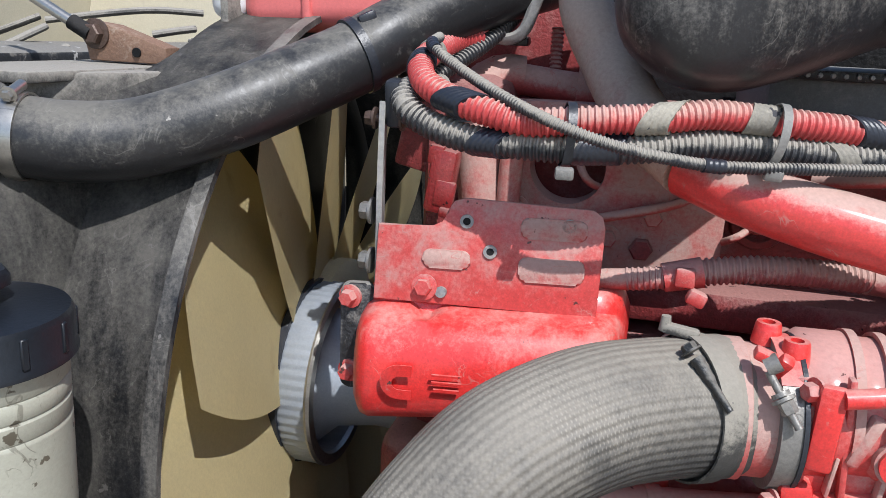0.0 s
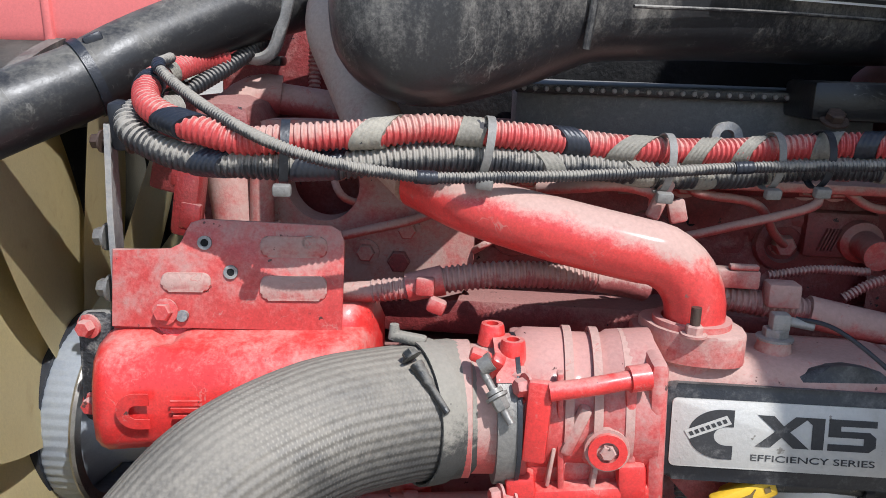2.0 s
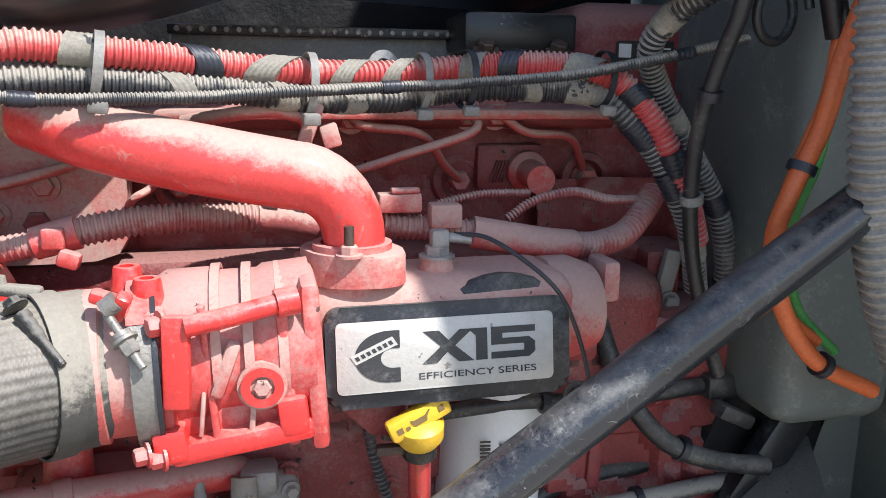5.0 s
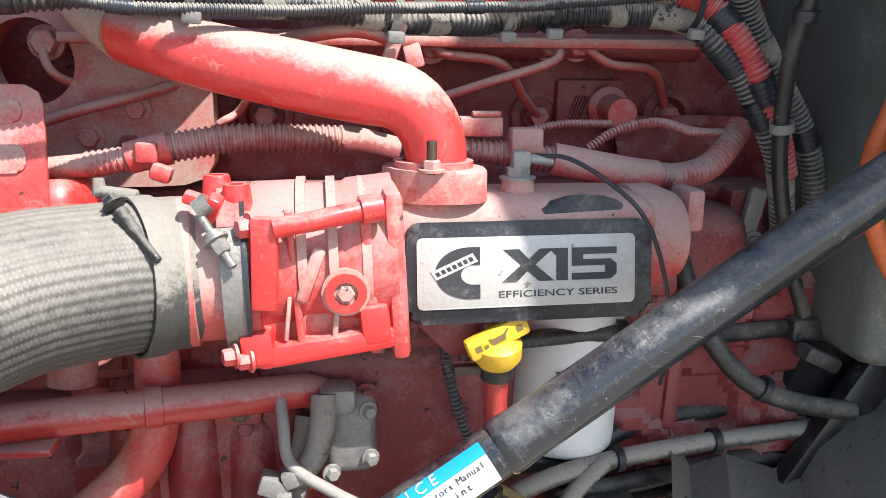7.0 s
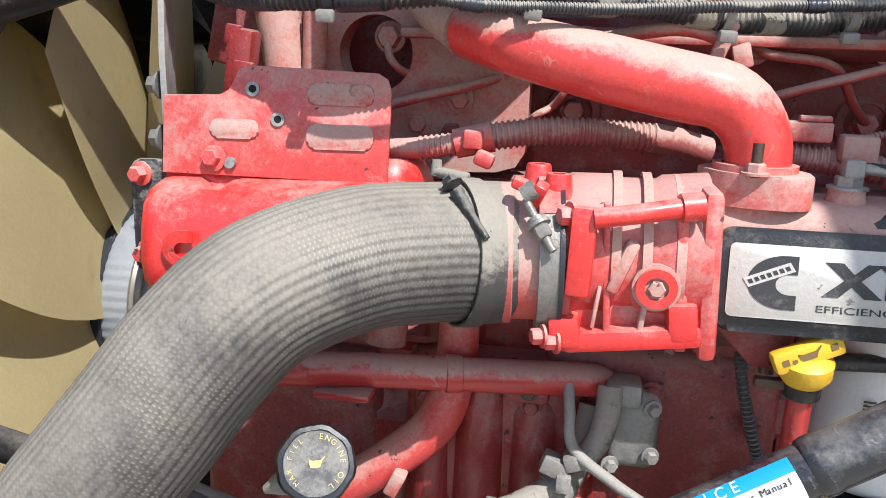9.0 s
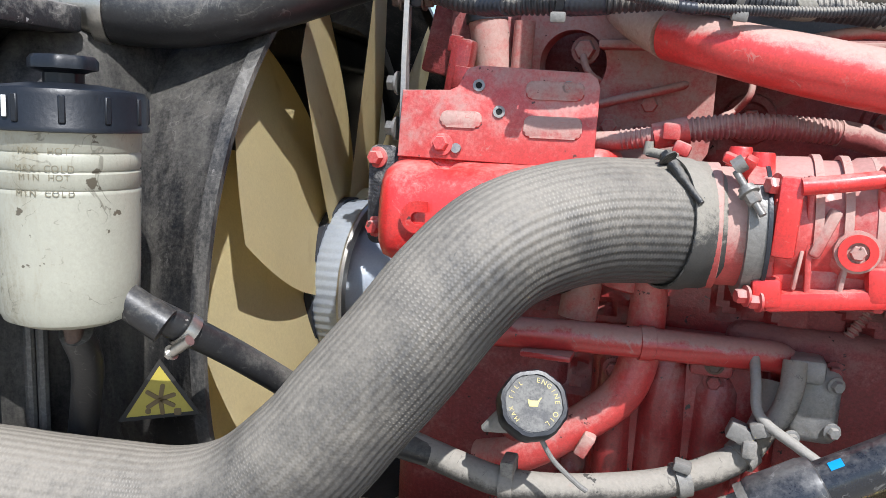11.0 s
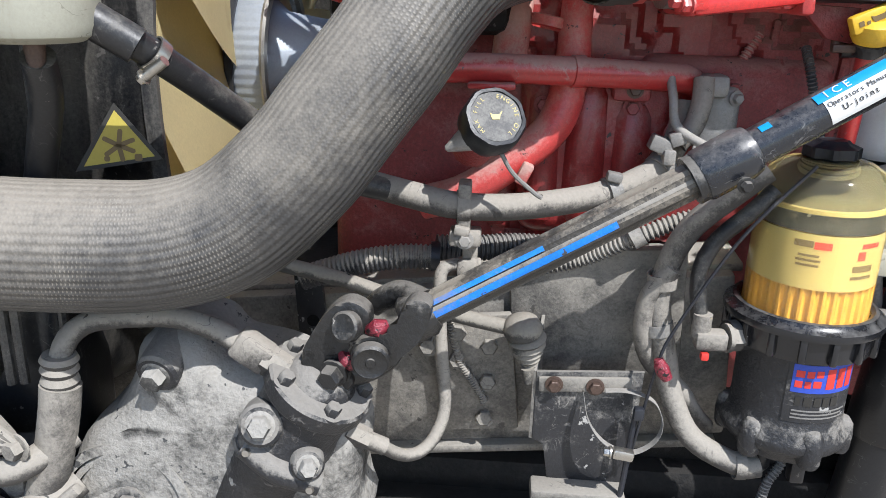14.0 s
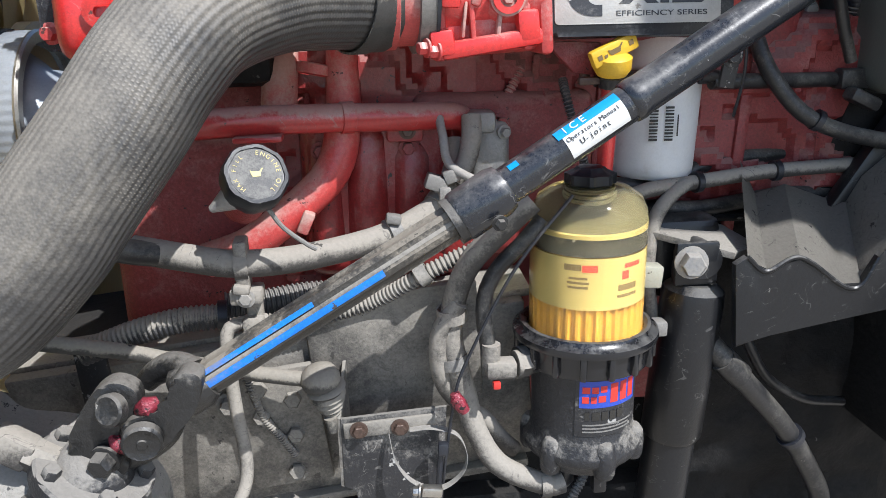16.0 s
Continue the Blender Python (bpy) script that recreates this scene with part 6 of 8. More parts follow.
def reservoir():
    t = thing("steering_fluid_reservoir", (-0.28, 0.29, 1.385), "grimy translucent white fluid reservoir with a black screw cap", "fluid reservoir")
    c = (-0.288, 0.275)
    part("tank", lathe([(0, 0), (0.045, 0.0), (0.058, 0.006), (0.0625, 0.016), (0.064, 0.05), (0.0655, 0.125), (0.0655, 0.127), (0.0640, 0.129), (0.0655, 0.131), (0.0658, 0.144), (0.0642, 0.146), (0.0658, 0.148), (0.066, 0.160), (0.0645, 0.162), (0.066, 0.164), (0.067, 0.19), (0, 0.19)], (*c, 1.392), (0, 0, 1), 56), tank_plastic, t)
    cap = part("cap", lathe([(0.068, 0), (0.074, 0.001), (0.074, 0.005), (0.0725, 0.007), (0.0725, 0.032), (0.070, 0.037), (0.03, 0.043), (0, 0.043)], (*c, 1.572), (0, 0, 1), 56), cap_plastic, t)
    for k in range(12):
        a = 2 * math.pi * k / 12 + 0.2
        part("cap_grip", box((c[0] + 0.0725 * math.cos(a), c[1] + 0.0725 * math.sin(a), 1.592), (0.003, 0.006, 0.024), (0, 0, math.degrees(a)), bevel=0.001, seg=1), cap_plastic, cap)
    part("cap_mark", box((c[0] + 0.006, c[1] - 0.0737, 1.593), (0.005, 0.001, 0.018), bevel=0.0003, seg=1), label_white, cap)
    kn = part("filler_knob", lathe([(0.017, 0), (0.017, 0.012), (0.022, 0.014), (0.029, 0.016), (0.029, 0.024), (0.026, 0.028), (0, 0.029)], (c[0] + 0.0, c[1], 1.612), (0, 0, 1), 40, teeth=16, tooth=0.05), cap_plastic, t)
    for txt, z in (("MAX HOT", 1.556), ("MAX COLD", 1.541), ("MIN HOT", 1.533), ("MIN COLD", 1.519)):
        ax = Matrix.Translation((*c, z)) @ pose(0, 0, 0, 0, 0, 0)
        bms = []
        for i, ch in enumerate(txt):
            if ch != " ":
                a = -60 + (i - len(txt) / 2) * 5.4
                bms.append(lettering(ch, 0.0078, ax @ pose(0, 0, 0, 0, 0, a) @ pose(0.0659, 0, 0, 90, 0, 90), 0.0003))
        part("level_mark", join(*bms), mould_mark, t)
    part("scuff", tube([(-0.313, 0.2128, 1.500), (-0.308, 0.2112, 1.494), (-0.303, 0.2100, 1.482)], 0.0014, 6, 0.003), print_black, t)
    part("scuff", tube([(-0.316, 0.2135, 1.506), (-0.310, 0.2118, 1.504)], 0.0024, 6, 0.003), print_black, t)
    br = part("bracket", box((-0.385, 0.262, 1.478), (0.065, 0.022, 0.105), (0, 0, 4), bevel=0.005), tank_plastic, t)
    for z in (1.432, 1.443, 1.454, 1.465, 1.476, 1.487, 1.498, 1.509):
        part("bracket_fin", box((-0.360, 0.246, z), (0.045, 0.016, 0.003), (0, 6, 4), bevel=0.001, seg=1), tank_plastic, br)
    for z in (1.475, 1.428):
        part("bracket_bolt", hexbolt((-0.398, 0.251, z), (0, -1, 0), 0.0125, 0.012), rust_bolt, t)
    part("mount_strip", box((-0.422, 0.275, 1.475), (0.012, 0.03, 0.125), bevel=0.002), plate_dark, t)
    part("outlet", lathe([(0, 0), (0.018, 0), (0.018, 0.05), (0, 0.05)], (-0.24, 0.288, 1.415), (0.75, 0.25, -0.5), 20), rubber, t)
    part("drain_nipple", lathe([(0, 0), (0.010, 0), (0.008, 0.025), (0, 0.025)], (-0.283, 0.272, 1.393), (0, 0, -1), 14), rust_bolt, t)
    h = thing("return_hose", (-0.15, 0.4, 1.3), "black rubber return hose running behind the charge hose", "hose")
    part("hose", tube([(-0.222, 0.30, 1.402), (-0.204, 0.320, 1.386), (-0.172, 0.375, 1.345), (-0.127, 0.435, 1.290), (-0.089, 0.470, 1.248), (-0.03, 0.505, 1.216), (0.02, 0.515, 1.205)], 0.0155, 20, 0.012), rubber, h)
    clamp_band(h, (-0.196, 0.328, 1.378), (0.5, 0.55, -0.62), 0.0165, 0.012, steel_clean, "shiny worm-drive clamp", (-0.2, -1, 0.1))
    d = thing("drain_hose", (-0.32, 0.33, 1.3), "black drain hose under the reservoir", "hose")
    part("hose", tube([(-0.283, 0.275, 1.378), (-0.298, 0.305, 1.336), (-0.330, 0.335, 1.267), (-0.35, 0.345, 1.20), (-0.36, 0.35, 1.12)], 0.016, 18, 0.015), rubber, d)


for build in (charge_hose, radiator_hose, harness, fuel_lines, sensor_cable, intake_duct, top_left, reservoir):
    build()


# ---- lower side: pipes, steering, chassis ----
def lower_pipes():
    t = thing("oil_pipe", (0.24, 0.6, 1.35), "dark red horizontal oil pipe with a sleeve joint", "engine pipe")
    part("pipe", tube([(0.0, 0.56, 1.352), (0.070, 0.565, 1.353), (0.124, 0.575, 1.354), (0.193, 0.592, 1.352), (0.236, 0.600, 1.351), (0.310, 0.620, 1.347), (0.370, 0.638, 1.344), (0.393, 0.650, 1.338), (0.402, 0.668, 1.322), (0.402, 0.69, 1.30)], 0.0185, 24, 0.012), red_pipe_paint, t)
    part("sleeve", lathe([(0.0186, 0), (0.0206, 0.001), (0.0206, 0.017), (0.0186, 0.018), (0.0186, 0)], (0.230, 0.599, 1.351), (1, 0.27, -0.03), 24), red_pipe_paint, t)
    part("support_tab", box((0.13, 0.562, 1.334), (0.06, 0.03, 0.008), bevel=0.003), red_pipe_paint, t)
    u = thing("oil_drain_pipe", (0.22, 0.62, 1.3), "red dusty bent drain pipe behind the oil pipe", "engine pipe")
    part("pipe", tube([(0.238, 0.66, 1.50), (0.236, 0.65, 1.419), (0.233, 0.645, 1.335), (0.215, 0.635, 1.275), (0.165, 0.625, 1.228), (0.100, 0.62, 1.183), (0.04, 0.63, 1.16)], [0.020, 0.021, 0.0235, 0.025, 0.024, 0.024, 0.024], 24, 0.014), red_paint, u)
    part("stub_pipe", tube([(0.155, 0.70, 1.46), (0.155, 0.66, 1.42), (0.150, 0.65, 1.36)], 0.024, 20, 0.02), red_dusty, u)
    part("stub_collar", lathe([(0.024, 0), (0.029, 0.002), (0.029, 0.014), (0.024, 0.016), (0.024, 0)], (0.20, 0.66, 1.40), (0.2, 0.1, 1), 24), red_paint, u)
    part("clip", box((0.178, 0.60, 1.215), (0.016, 0.02, 0.03), (0, 25, 0), bevel=0.003), red_dusty, u)
    o = thing("oil_filler", (0.12, 0.5, 1.28), "black oil filler cap with yellow lettering on a red neck", "oil cap")
    ax = Vector((0.30, -0.80, 0.52)).normalized()
    at = Vector((0.131, 0.470, 1.300))
    part("neck", lathe([(0, 0), (0.026, 0), (0.026, 0.05), (0.03, 0.055), (0.03, 0.07), (0, 0.07)], at - ax * 0.075, ax, 24), red_shaded, o)
    cap = part("cap", lathe([(0.020, -0.012), (0.035, -0.010), (0.0365, 0.0), (0.0365, 0.020), (0.034, 0.025), (0.030, 0.0255), (0.0295, 0.0235), (0, 0.0235)], at, ax, 48, teeth=16, tooth=0.03), cap_plastic, o)
    part("cap_face", lathe([(0, 0), (0.0295, 0), (0.0295, 0.0006), (0, 0.0006)], at + ax * 0.0236, ax, 40), cap_dull, cap, "dull dusty cap face")
    part("cap_pointer", lathe([(0, 0), (0.016, 0), (0.011, 0.012), (0.004, 0.028), (0, 0.030)], at + Vector((-0.024, -0.004, -0.016)), (-0.85, -0.1, -0.45), 14), steel_dull, cap, "pale pointed tab")
    m = Matrix.Translation(at + ax * 0.0243) @ basis(ax)
    part("cap_lettering", join(arc_lettering("ENGINE OIL", 0.0075, m, 0.0245, 78, 15), arc_lettering("MAX FILL", 0.0065, m, 0.0245, 222, 14)), print_gold, cap)
    can = [(-0.008, -0.004), (0.006, -0.004), (0.008, 0.001), (0.013, 0.006), (0.012, 0.007), (0.006, 0.003), (-0.006, 0.003), (-0.011, 0.005), (-0.010, 0.0)]
    part("cap_symbol", slab([(x * 0.62, y * 0.9) for x, y in can], 0.0005, m, 0), print_gold, cap)
    part("tether", tube([(0.145, 0.465, 1.270), (0.160, 0.47, 1.245), (0.185, 0.475, 1.222), (0.196, 0.478, 1.214)], 0.0028, 8), tie_grey, o)
    h = thing("coolant_return_hose", (0.2, 0.53, 1.19), "dusty grey hose held by saddle clips", "hose")
    part("hose", tube([(-0.024, 0.520, 1.213), (0.039, 0.512, 1.201), (0.085, 0.510, 1.192), (0.13, 0.515, 1.189), (0.178, 0.532, 1.188), (0.235, 0.553, 1.192), (0.281, 0.572, 1.199), (0.330, 0.595, 1.215), (0.362, 0.612, 1.235), (0.383, 0.635, 1.271), (0.390, 0.65, 1.31)], 0.0172, 22, 0.012), dust_hose, h)
    for x, y, z, a in ((0.102, 0.511, 1.190, (1, 0.1, 0)), (0.292, 0.575, 1.202, (0.9, 0.35, 0.25)), (0.358, 0.608, 1.232, (0.6, 0.5, 0.6))):
        cl = part("saddle_clip", ring(tuple(Vector((x, y, z)) - Vector(a).normalized() * 0.008), a, 0.0205, 0.0172, 0.016, 24), tie_grey if x > 0.2 else dust_hose, h)
        part("clip_head", box((x, y - 0.012, z + (0.022 if x > 0.2 else -0.028)), (0.02, 0.018, 0.012), (0, 10, 0), bevel=0.003), tie_grey if x > 0.2 else dust_hose, cl)
    s = thing("hose_stand", (0.11, 0.52, 1.12), "dusty bent strap holding hose clips", "bracket")
    part("strap", join(box((0.104, 0.512, 1.185), (0.016, 0.03, 0.075), (4, 0, 0), bevel=0.003), box((0.106, 0.515, 1.150), (0.040, 0.035, 0.020), bevel=0.004), box((0.112, 0.53, 1.12), (0.02, 0.02, 0.05), bevel=0.004), box((0.11, 0.52, 1.105), (0.028, 0.025, 0.028), bevel=0.006)), dust_hose, s)
    part("strap_bolt", hexbolt((0.106, 0.497, 1.15), (0, -1, 0), 0.008, 0.006), steel_dull, s)
    v = thing("pump_module", (0.42, 0.66, 1.29), "small grey cast pump module with hoses", "pump")
    part("housing", join(box((0.432, 0.66, 1.29), (0.055, 0.05, 0.09), bevel=0.012, seg=3), box((0.418, 0.64, 1.335), (0.04, 0.04, 0.03), bevel=0.008)), steel_dull, v)
    for x, z in ((0.45, 1.32), (0.452, 1.265), (0.41, 1.25)):
        part("housing_bolt", hexbolt((x, 0.634, z), (0.3, -1, 0), 0.007, 0.008), steel_dull, v)
    part("pump_hose", tube([(0.404, 0.625, 1.345), (0.402, 0.615, 1.315), (0.394, 0.61, 1.285), (0.376, 0.605, 1.262)], 0.0135, 16), dust_hose, v)
    part("thin_hose", tube([(0.36, 0.62, 1.345), (0.363, 0.605, 1.322), (0.370, 0.59, 1.286), (0.412, 0.572, 1.262), (0.45, 0.57, 1.24)], 0.006, 12), steel_dull, v)
    part("clip_block", join(box((0.352, 0.595, 1.262), (0.03, 0.024, 0.02), (0, 20, 0), bevel=0.003), box((0.372, 0.592, 1.272), (0.022, 0.022, 0.018), (0, -20, 0), bevel=0.003), box((0.362, 0.588, 1.248), (0.016, 0.022, 0.02), bevel=0.003)), tie_grey, v)
    d = thing("dipstick", (0.575, 0.55, 1.31), "yellow plastic dipstick handle on a red tube", "dipstick")
    part("tube", tube([(0.577, 0.585, 1.26), (0.576, 0.575, 1.32), (0.573, 0.56, 1.388)], 0.0115, 16), red_pipe_paint, d)
    part("seal", lathe([(0, 0), (0.017, 0), (0.017, 0.012), (0.012, 0.016), (0, 0.016)], (0.573, 0.56, 1.385), (-0.05, -0.25, 1), 20), greasy_iron, d)
    part("collar", lathe([(0, 0), (0.019, 0), (0.024, 0.008), (0.024, 0.022), (0.016, 0.028), (0, 0.028)], (0.572, 0.556, 1.400), (-0.05, -0.25, 1), 24), yellow, d)
    part("handle", box((0.569, 0.545, 1.430), (0.064, 0.014, 0.022), (0, -24, 8), bevel=0.004), yellow, d)
    mk = pose(0.569, 0.545, 1.430, 0, -24, 8) @ pose(0, -0.0073, 0, 90, 0, 0)
    part("handle_mark", join(slab([(x * 0.9, y * 0.9) for x, y in can], 0.0005, mk, 0), bars([(-0.022, 0, 0.006, 0.006), (0.022, 0, 0.006, 0.006), (-0.014, -0.002, 0.004, 0.005)], mk)), print_brown, d)
    part("handle_tab", box((0.545, 0.56, 1.392), (0.03, 0.012, 0.010), bevel=0.003), rust_bolt, d)
    w = thing("spin_on_filter", (0.66, 0.72, 1.2), "white spin-on fuel filter canister with a printed barcode", "filter")
    part("canister", lathe([(0, 0), (0.055, 0), (0.062, 0.008), (0.063, 0.02), (0.063, 0.19), (0.058, 0.20), (0, 0.20)], (0.684, 0.702, 1.238), (0.05, 0.02, 1), 40), white_can, w)
    fm = face_pose(0.676, 0.6395, 1.300, 0, -6)
    for bar in ([(-0.012 + 0.0, 0.0 + 0.0045 * i, 0.012, 0.0022 if i % 3 else 0.0034) for i in range(12)] + [(0.010, 0.0045 * i, 0.012, 0.0020 if i % 2 else 0.0032) for i in range(11)] + [(0.022, 0.02, 0.002, 0.03)]):
        part("barcode_bar", bars([bar], fm), print_black, w)
    part("filter_head", box((0.69, 0.71, 1.46), (0.14, 0.12, 0.05), bevel=0.015), red_shaded, w)


def fuel_filter():
    t = thing("fuel_water_separator", (0.543, 0.535, 0.85), "fuel filter with clear amber bowl over a black cast base", "fuel filter")
    c = (0.543, 0.535)
    base = part("base", lathe([(0, 0), (0.046, 0), (0.060, 0.004), (0.066, 0.016), (0.076, 0.022), (0.081, 0.030), (0.081, 0.040), (0.072, 0.054), (0.0700, 0.072), (0.0705, 0.150), (0.074, 0.158), (0.074, 0.175), (0, 0.175)], (*c, 0.872), (0, 0, 1), 64), cast_dark, t, "black cast filter base")
    for a in (-140, -80, -20, 40, 100, 160):
        x, y = c[0] + 0.071 * math.cos(radians(a)), c[1] + 0.071 * math.sin(radians(a))
        part("base_lug", lathe([(0, 0), (0.012, 0), (0.0145, 0.006), (0.0155, 0.026), (0.0135, 0.042), (0.008, 0.050), (0, 0.052)], (x, y, 0.880), (0, 0, 1), 20), cast_dark, base)
    part("side_boss", lathe([(0, 0), (0.02, 0), (0.02, 0.03), (0, 0.03)], (0.475, 0.52, 1.035), (-1, -0.3, 0), 18), cast_dark, base)
    rg = part("locking_ring", lathe([(0.074, 0), (0.086, 0), (0.087, 0.004), (0.088, 0.030), (0.0965, 0.033), (0.0975, 0.037), (0.0965, 0.042), (0.089, 0.046), (0.0865, 0.051), (0.082, 0.052), (0.0775, 0.049), (0.0765, 0.044), (0.074, 0)], (*c, 1.030), (0, 0, 1), 72), ring_plastic, t, "ribbed glossy black locking ring")
    for k in range(16):
        a = 2 * math.pi * k / 16 + 0.1
        part("ring_rib", box((c[0] + 0.0895 * math.cos(a), c[1] + 0.0895 * math.sin(a), 1.048), (0.011, 0.009, 0.034), (0, 0, math.degrees(a)), bevel=0.003), ring_plastic, rg)
    bowl = part("clear_bowl", lathe([(0.0755, 0), (0.0755, 0.150), (0.0735, 0.168), (0.066, 0.184), (0.050, 0.194), (0.031, 0.198), (0.0, 0.199), (0.0, 0.1965), (0.030, 0.1955), (0.049, 0.1915), (0.064, 0.182), (0.0713, 0.167), (0.0732, 0.150), (0.0732, 0.0), (0.0755, 0.0)], (*c, 1.068), (0, 0, 1), 64), clear_amber, t, "clear amber plastic bowl")
    bowl.visible_shadow = False
    el = part("element", lathe([(0, 0), (0.061, 0), (0.061, 0.122), (0, 0.122)], (*c, 1.062), (0, 0, 1), 132, teeth=66, tooth=0.06), pleats, t, "pleated yellow filter element")
    part("element_wrap", wrap((*c, 1.062), (0, 0, 1), 0.0655, 0, 360, 0.056, 0.124, 0.0006, 60), label_cream, el, "yellow printed wrap")
    part("element_cap", lathe([(0, 0), (0.064, 0), (0.064, 0.022), (0.060, 0.024), (0, 0.024)], (*c, 1.187), (0, 0, 1), 48), plate_dark, el, "dark end cap")
    part("cap_rim", ring((*c, 1.210), (0, 0, 1), 0.0672, 0.058, 0.005, 48), label_cream, el, "yellow top rim of the element")
    part("cap_disc", lathe([(0, 0), (0.060, 0), (0.050, 0.008), (0.030, 0.012), (0, 0.012)], (*c, 1.211), (0, 0, 1), 40), amber_deck, el, "amber plastic top deck")
    part("thread_neck", join(*[ring((*c, 1.238 + 0.006 * i), (0, 0, 1), 0.030 + 0.001 * (i % 2), 0.020, 0.004, 32) for i in range(4)]), amber_deck, el)
    # printed blocks on the wrap
    def on_wrap(deg, z, w, h, mat_, name):
        k = math.degrees(w / 0.064) / 2
        part(name, wrap((*c, 1.062), (0, 0, 1), 0.0662, deg - k, deg + k, z - h / 2, z + h / 2, 0.0004, 6), mat_, el)
    z90 = math.degrees(math.atan2(*(basis((0, 0, 1)).inverted() @ Vector((0, -1, 0)))[:2][::-1]))
    for dx, z, w, h, mt in ((-32, 0.112, 0.020, 0.008, print_brown), (-14, 0.111, 0.018, 0.009, print_red), (-26, 0.098, 0.022, 0.003, print_brown), (-26, 0.092, 0.026, 0.003, print_brown), (-26, 0.086, 0.024, 0.003, print_brown),
                           (26, 0.100, 0.010, 0.011, print_red), (36, 0.112, 0.026, 0.006, print_red), (30, 0.084, 0.028, 0.008, print_brown), (30, 0.073, 0.03, 0.004, print_brown)):
        on_wrap(z90 + dx, z, w, h, mt, "wrap_print")
    part("top_knob", lathe([(0, 0), (0.026, 0), (0.030, 0.004), (0.030, 0.016), (0.020, 0.020), (0.016, 0.024), (0, 0.024)], (*c, 1.264), (0, 0, 1), 40, teeth=16, tooth=0.10), cap_plastic, t)
    lab = part("label", wrap((*c, 0.872), (0, 0, 1), 0.0708, z90 - 24, z90 + 52, 0.070, 0.152, 0.0006, 20), plate_dark, t, "blue and grey printed label")
    part("label_blue_field", wrap((*c, 0.872), (0, 0, 1), 0.0715, z90 - 20, z90 + 50, 0.112, 0.150, 0.0004, 20), label_navy, lab)
    for a0, a1, h0, h1, mt in ((-17, -9, 0.133, 0.142, print_red), (-7, 0, 0.133, 0.142, print_red), (2, 9, 0.134, 0.143, print_red), (-17, -10, 0.119, 0.128, print_red), (-8, -2, 0.119, 0.128, print_red), (0, 8, 0.120, 0.129, print_red),
                               (13, 22, 0.118, 0.145, print_red), (25, 34, 0.118, 0.145, print_red), (37, 46, 0.118, 0.145, print_red), (-14, -9, 0.094, 0.106, print_black), (-6, 2, 0.094, 0.106, print_black), (4, 11, 0.094, 0.106, print_black), (13, 20, 0.094, 0.106, print_black), (22, 30, 0.094, 0.106, print_black),
                               (-16, 44, 0.086, 0.088, tie_grey), (-16, 40, 0.081, 0.083, tie_grey), (-16, 44, 0.076, 0.078, tie_grey)):
        part("label_print", wrap((*c, 0.872), (0, 0, 1), 0.0719, z90 + a0, z90 + a1, h0, h1, 0.0004, 6), mt, lab)
    part("drain_valve", join(lathe([(0, 0), (0.016, 0), (0.016, 0.03), (0.010, 0.04), (0, 0.04)], (0.515, 0.52, 0.876), (0, 0, -1), 12), box((0.565, 0.515, 0.85), (0.02, 0.02, 0.05), bevel=0.004)), black_plastic, t)
    part("sensor_conduit", tube([(0.545, 0.51, 0.875), (0.538, 0.505, 0.85), (0.525, 0.50, 0.83), (0.52, 0.50, 0.80)], 0.007, 12, pitch=0.005, depth=0.0016), dark_conduit, t)
    fe = part("inlet_elbow", join(box((0.420, 0.492, 1.037), (0.04, 0.026, 0.024), bevel=0.005), hexbolt((0.440, 0.498, 1.037), (1, 0.2, 0), 0.017, 0.018, 1.1), lathe([(0, 0), (0.012, 0), (0.012, 0.03), (0, 0.03)], (0.408, 0.495, 1.04), (0, 0, 1), 14)), dust_hose, t, "dusty quick-connect elbow")
    part("elbow_clip", box((0.413, 0.482, 1.018), (0.010, 0.010, 0.010), bevel=0.002), print_red, fe)
    # fuel hoses
    def hose(name, pts, r, mt, label):
        u = thing(name, pts[len(pts) // 2], label, "hose")
        part("hose", tube(pts, r, 18, 0.014), mt, u)
        return u
    f1 = hose("fuel_hose", [(0.46, 0.50, 1.255), (0.434, 0.502, 1.231), (0.386, 0.520, 1.174), (0.366, 0.535, 1.115), (0.362, 0.537, 1.060), (0.378, 0.532, 0.987), (0.391, 0.522, 0.933), (0.423, 0.512, 0.880), (0.486, 0.503, 0.850), (0.51, 0.505, 0.85)], 0.0155, dust_hose, "dusty grey fuel hose looping down to the filter")
    clamp_band(f1, (0.363, 0.536, 1.098), (0.15, 0.02, -1), 0.018, 0.02, dust_hose)
    clamp_band(f1, (0.364, 0.536, 1.03), (0.2, -0.05, -1), 0.0175, 0.016, tie_grey)
    clamp_band(f1, (0.485, 0.503, 0.850), (1, 0, 0), 0.0165, 0.014, dust_hose)
    hose("thin_fuel_hose", [(0.475, 0.505, 1.23), (0.450, 0.502, 1.202), (0.415, 0.508, 1.162), (0.400, 0.508, 1.117), (0.406, 0.500, 1.055)], 0.0105, rubber, "thin black hose into the filter elbow")
    hose("fuel_hose", [(0.372, 0.525, 1.118), (0.346, 0.532, 1.074), (0.345, 0.534, 1.02), (0.362, 0.545, 0.975), (0.405, 0.548, 0.935), (0.434, 0.562, 0.891), (0.455, 0.575, 0.865)], 0.0125, dust_hose, "second dusty fuel hose strapped to the first")
    hose("filter_outlet_hose", [(0.72, 0.64, 1.236), (0.69, 0.625, 1.222), (0.663, 0.612, 1.190), (0.652, 0.600, 1.119), (0.66, 0.59, 1.05), (0.668, 0.585, 1.02)], 0.0105, dust_hose, "dusty fuel line behind the filter")
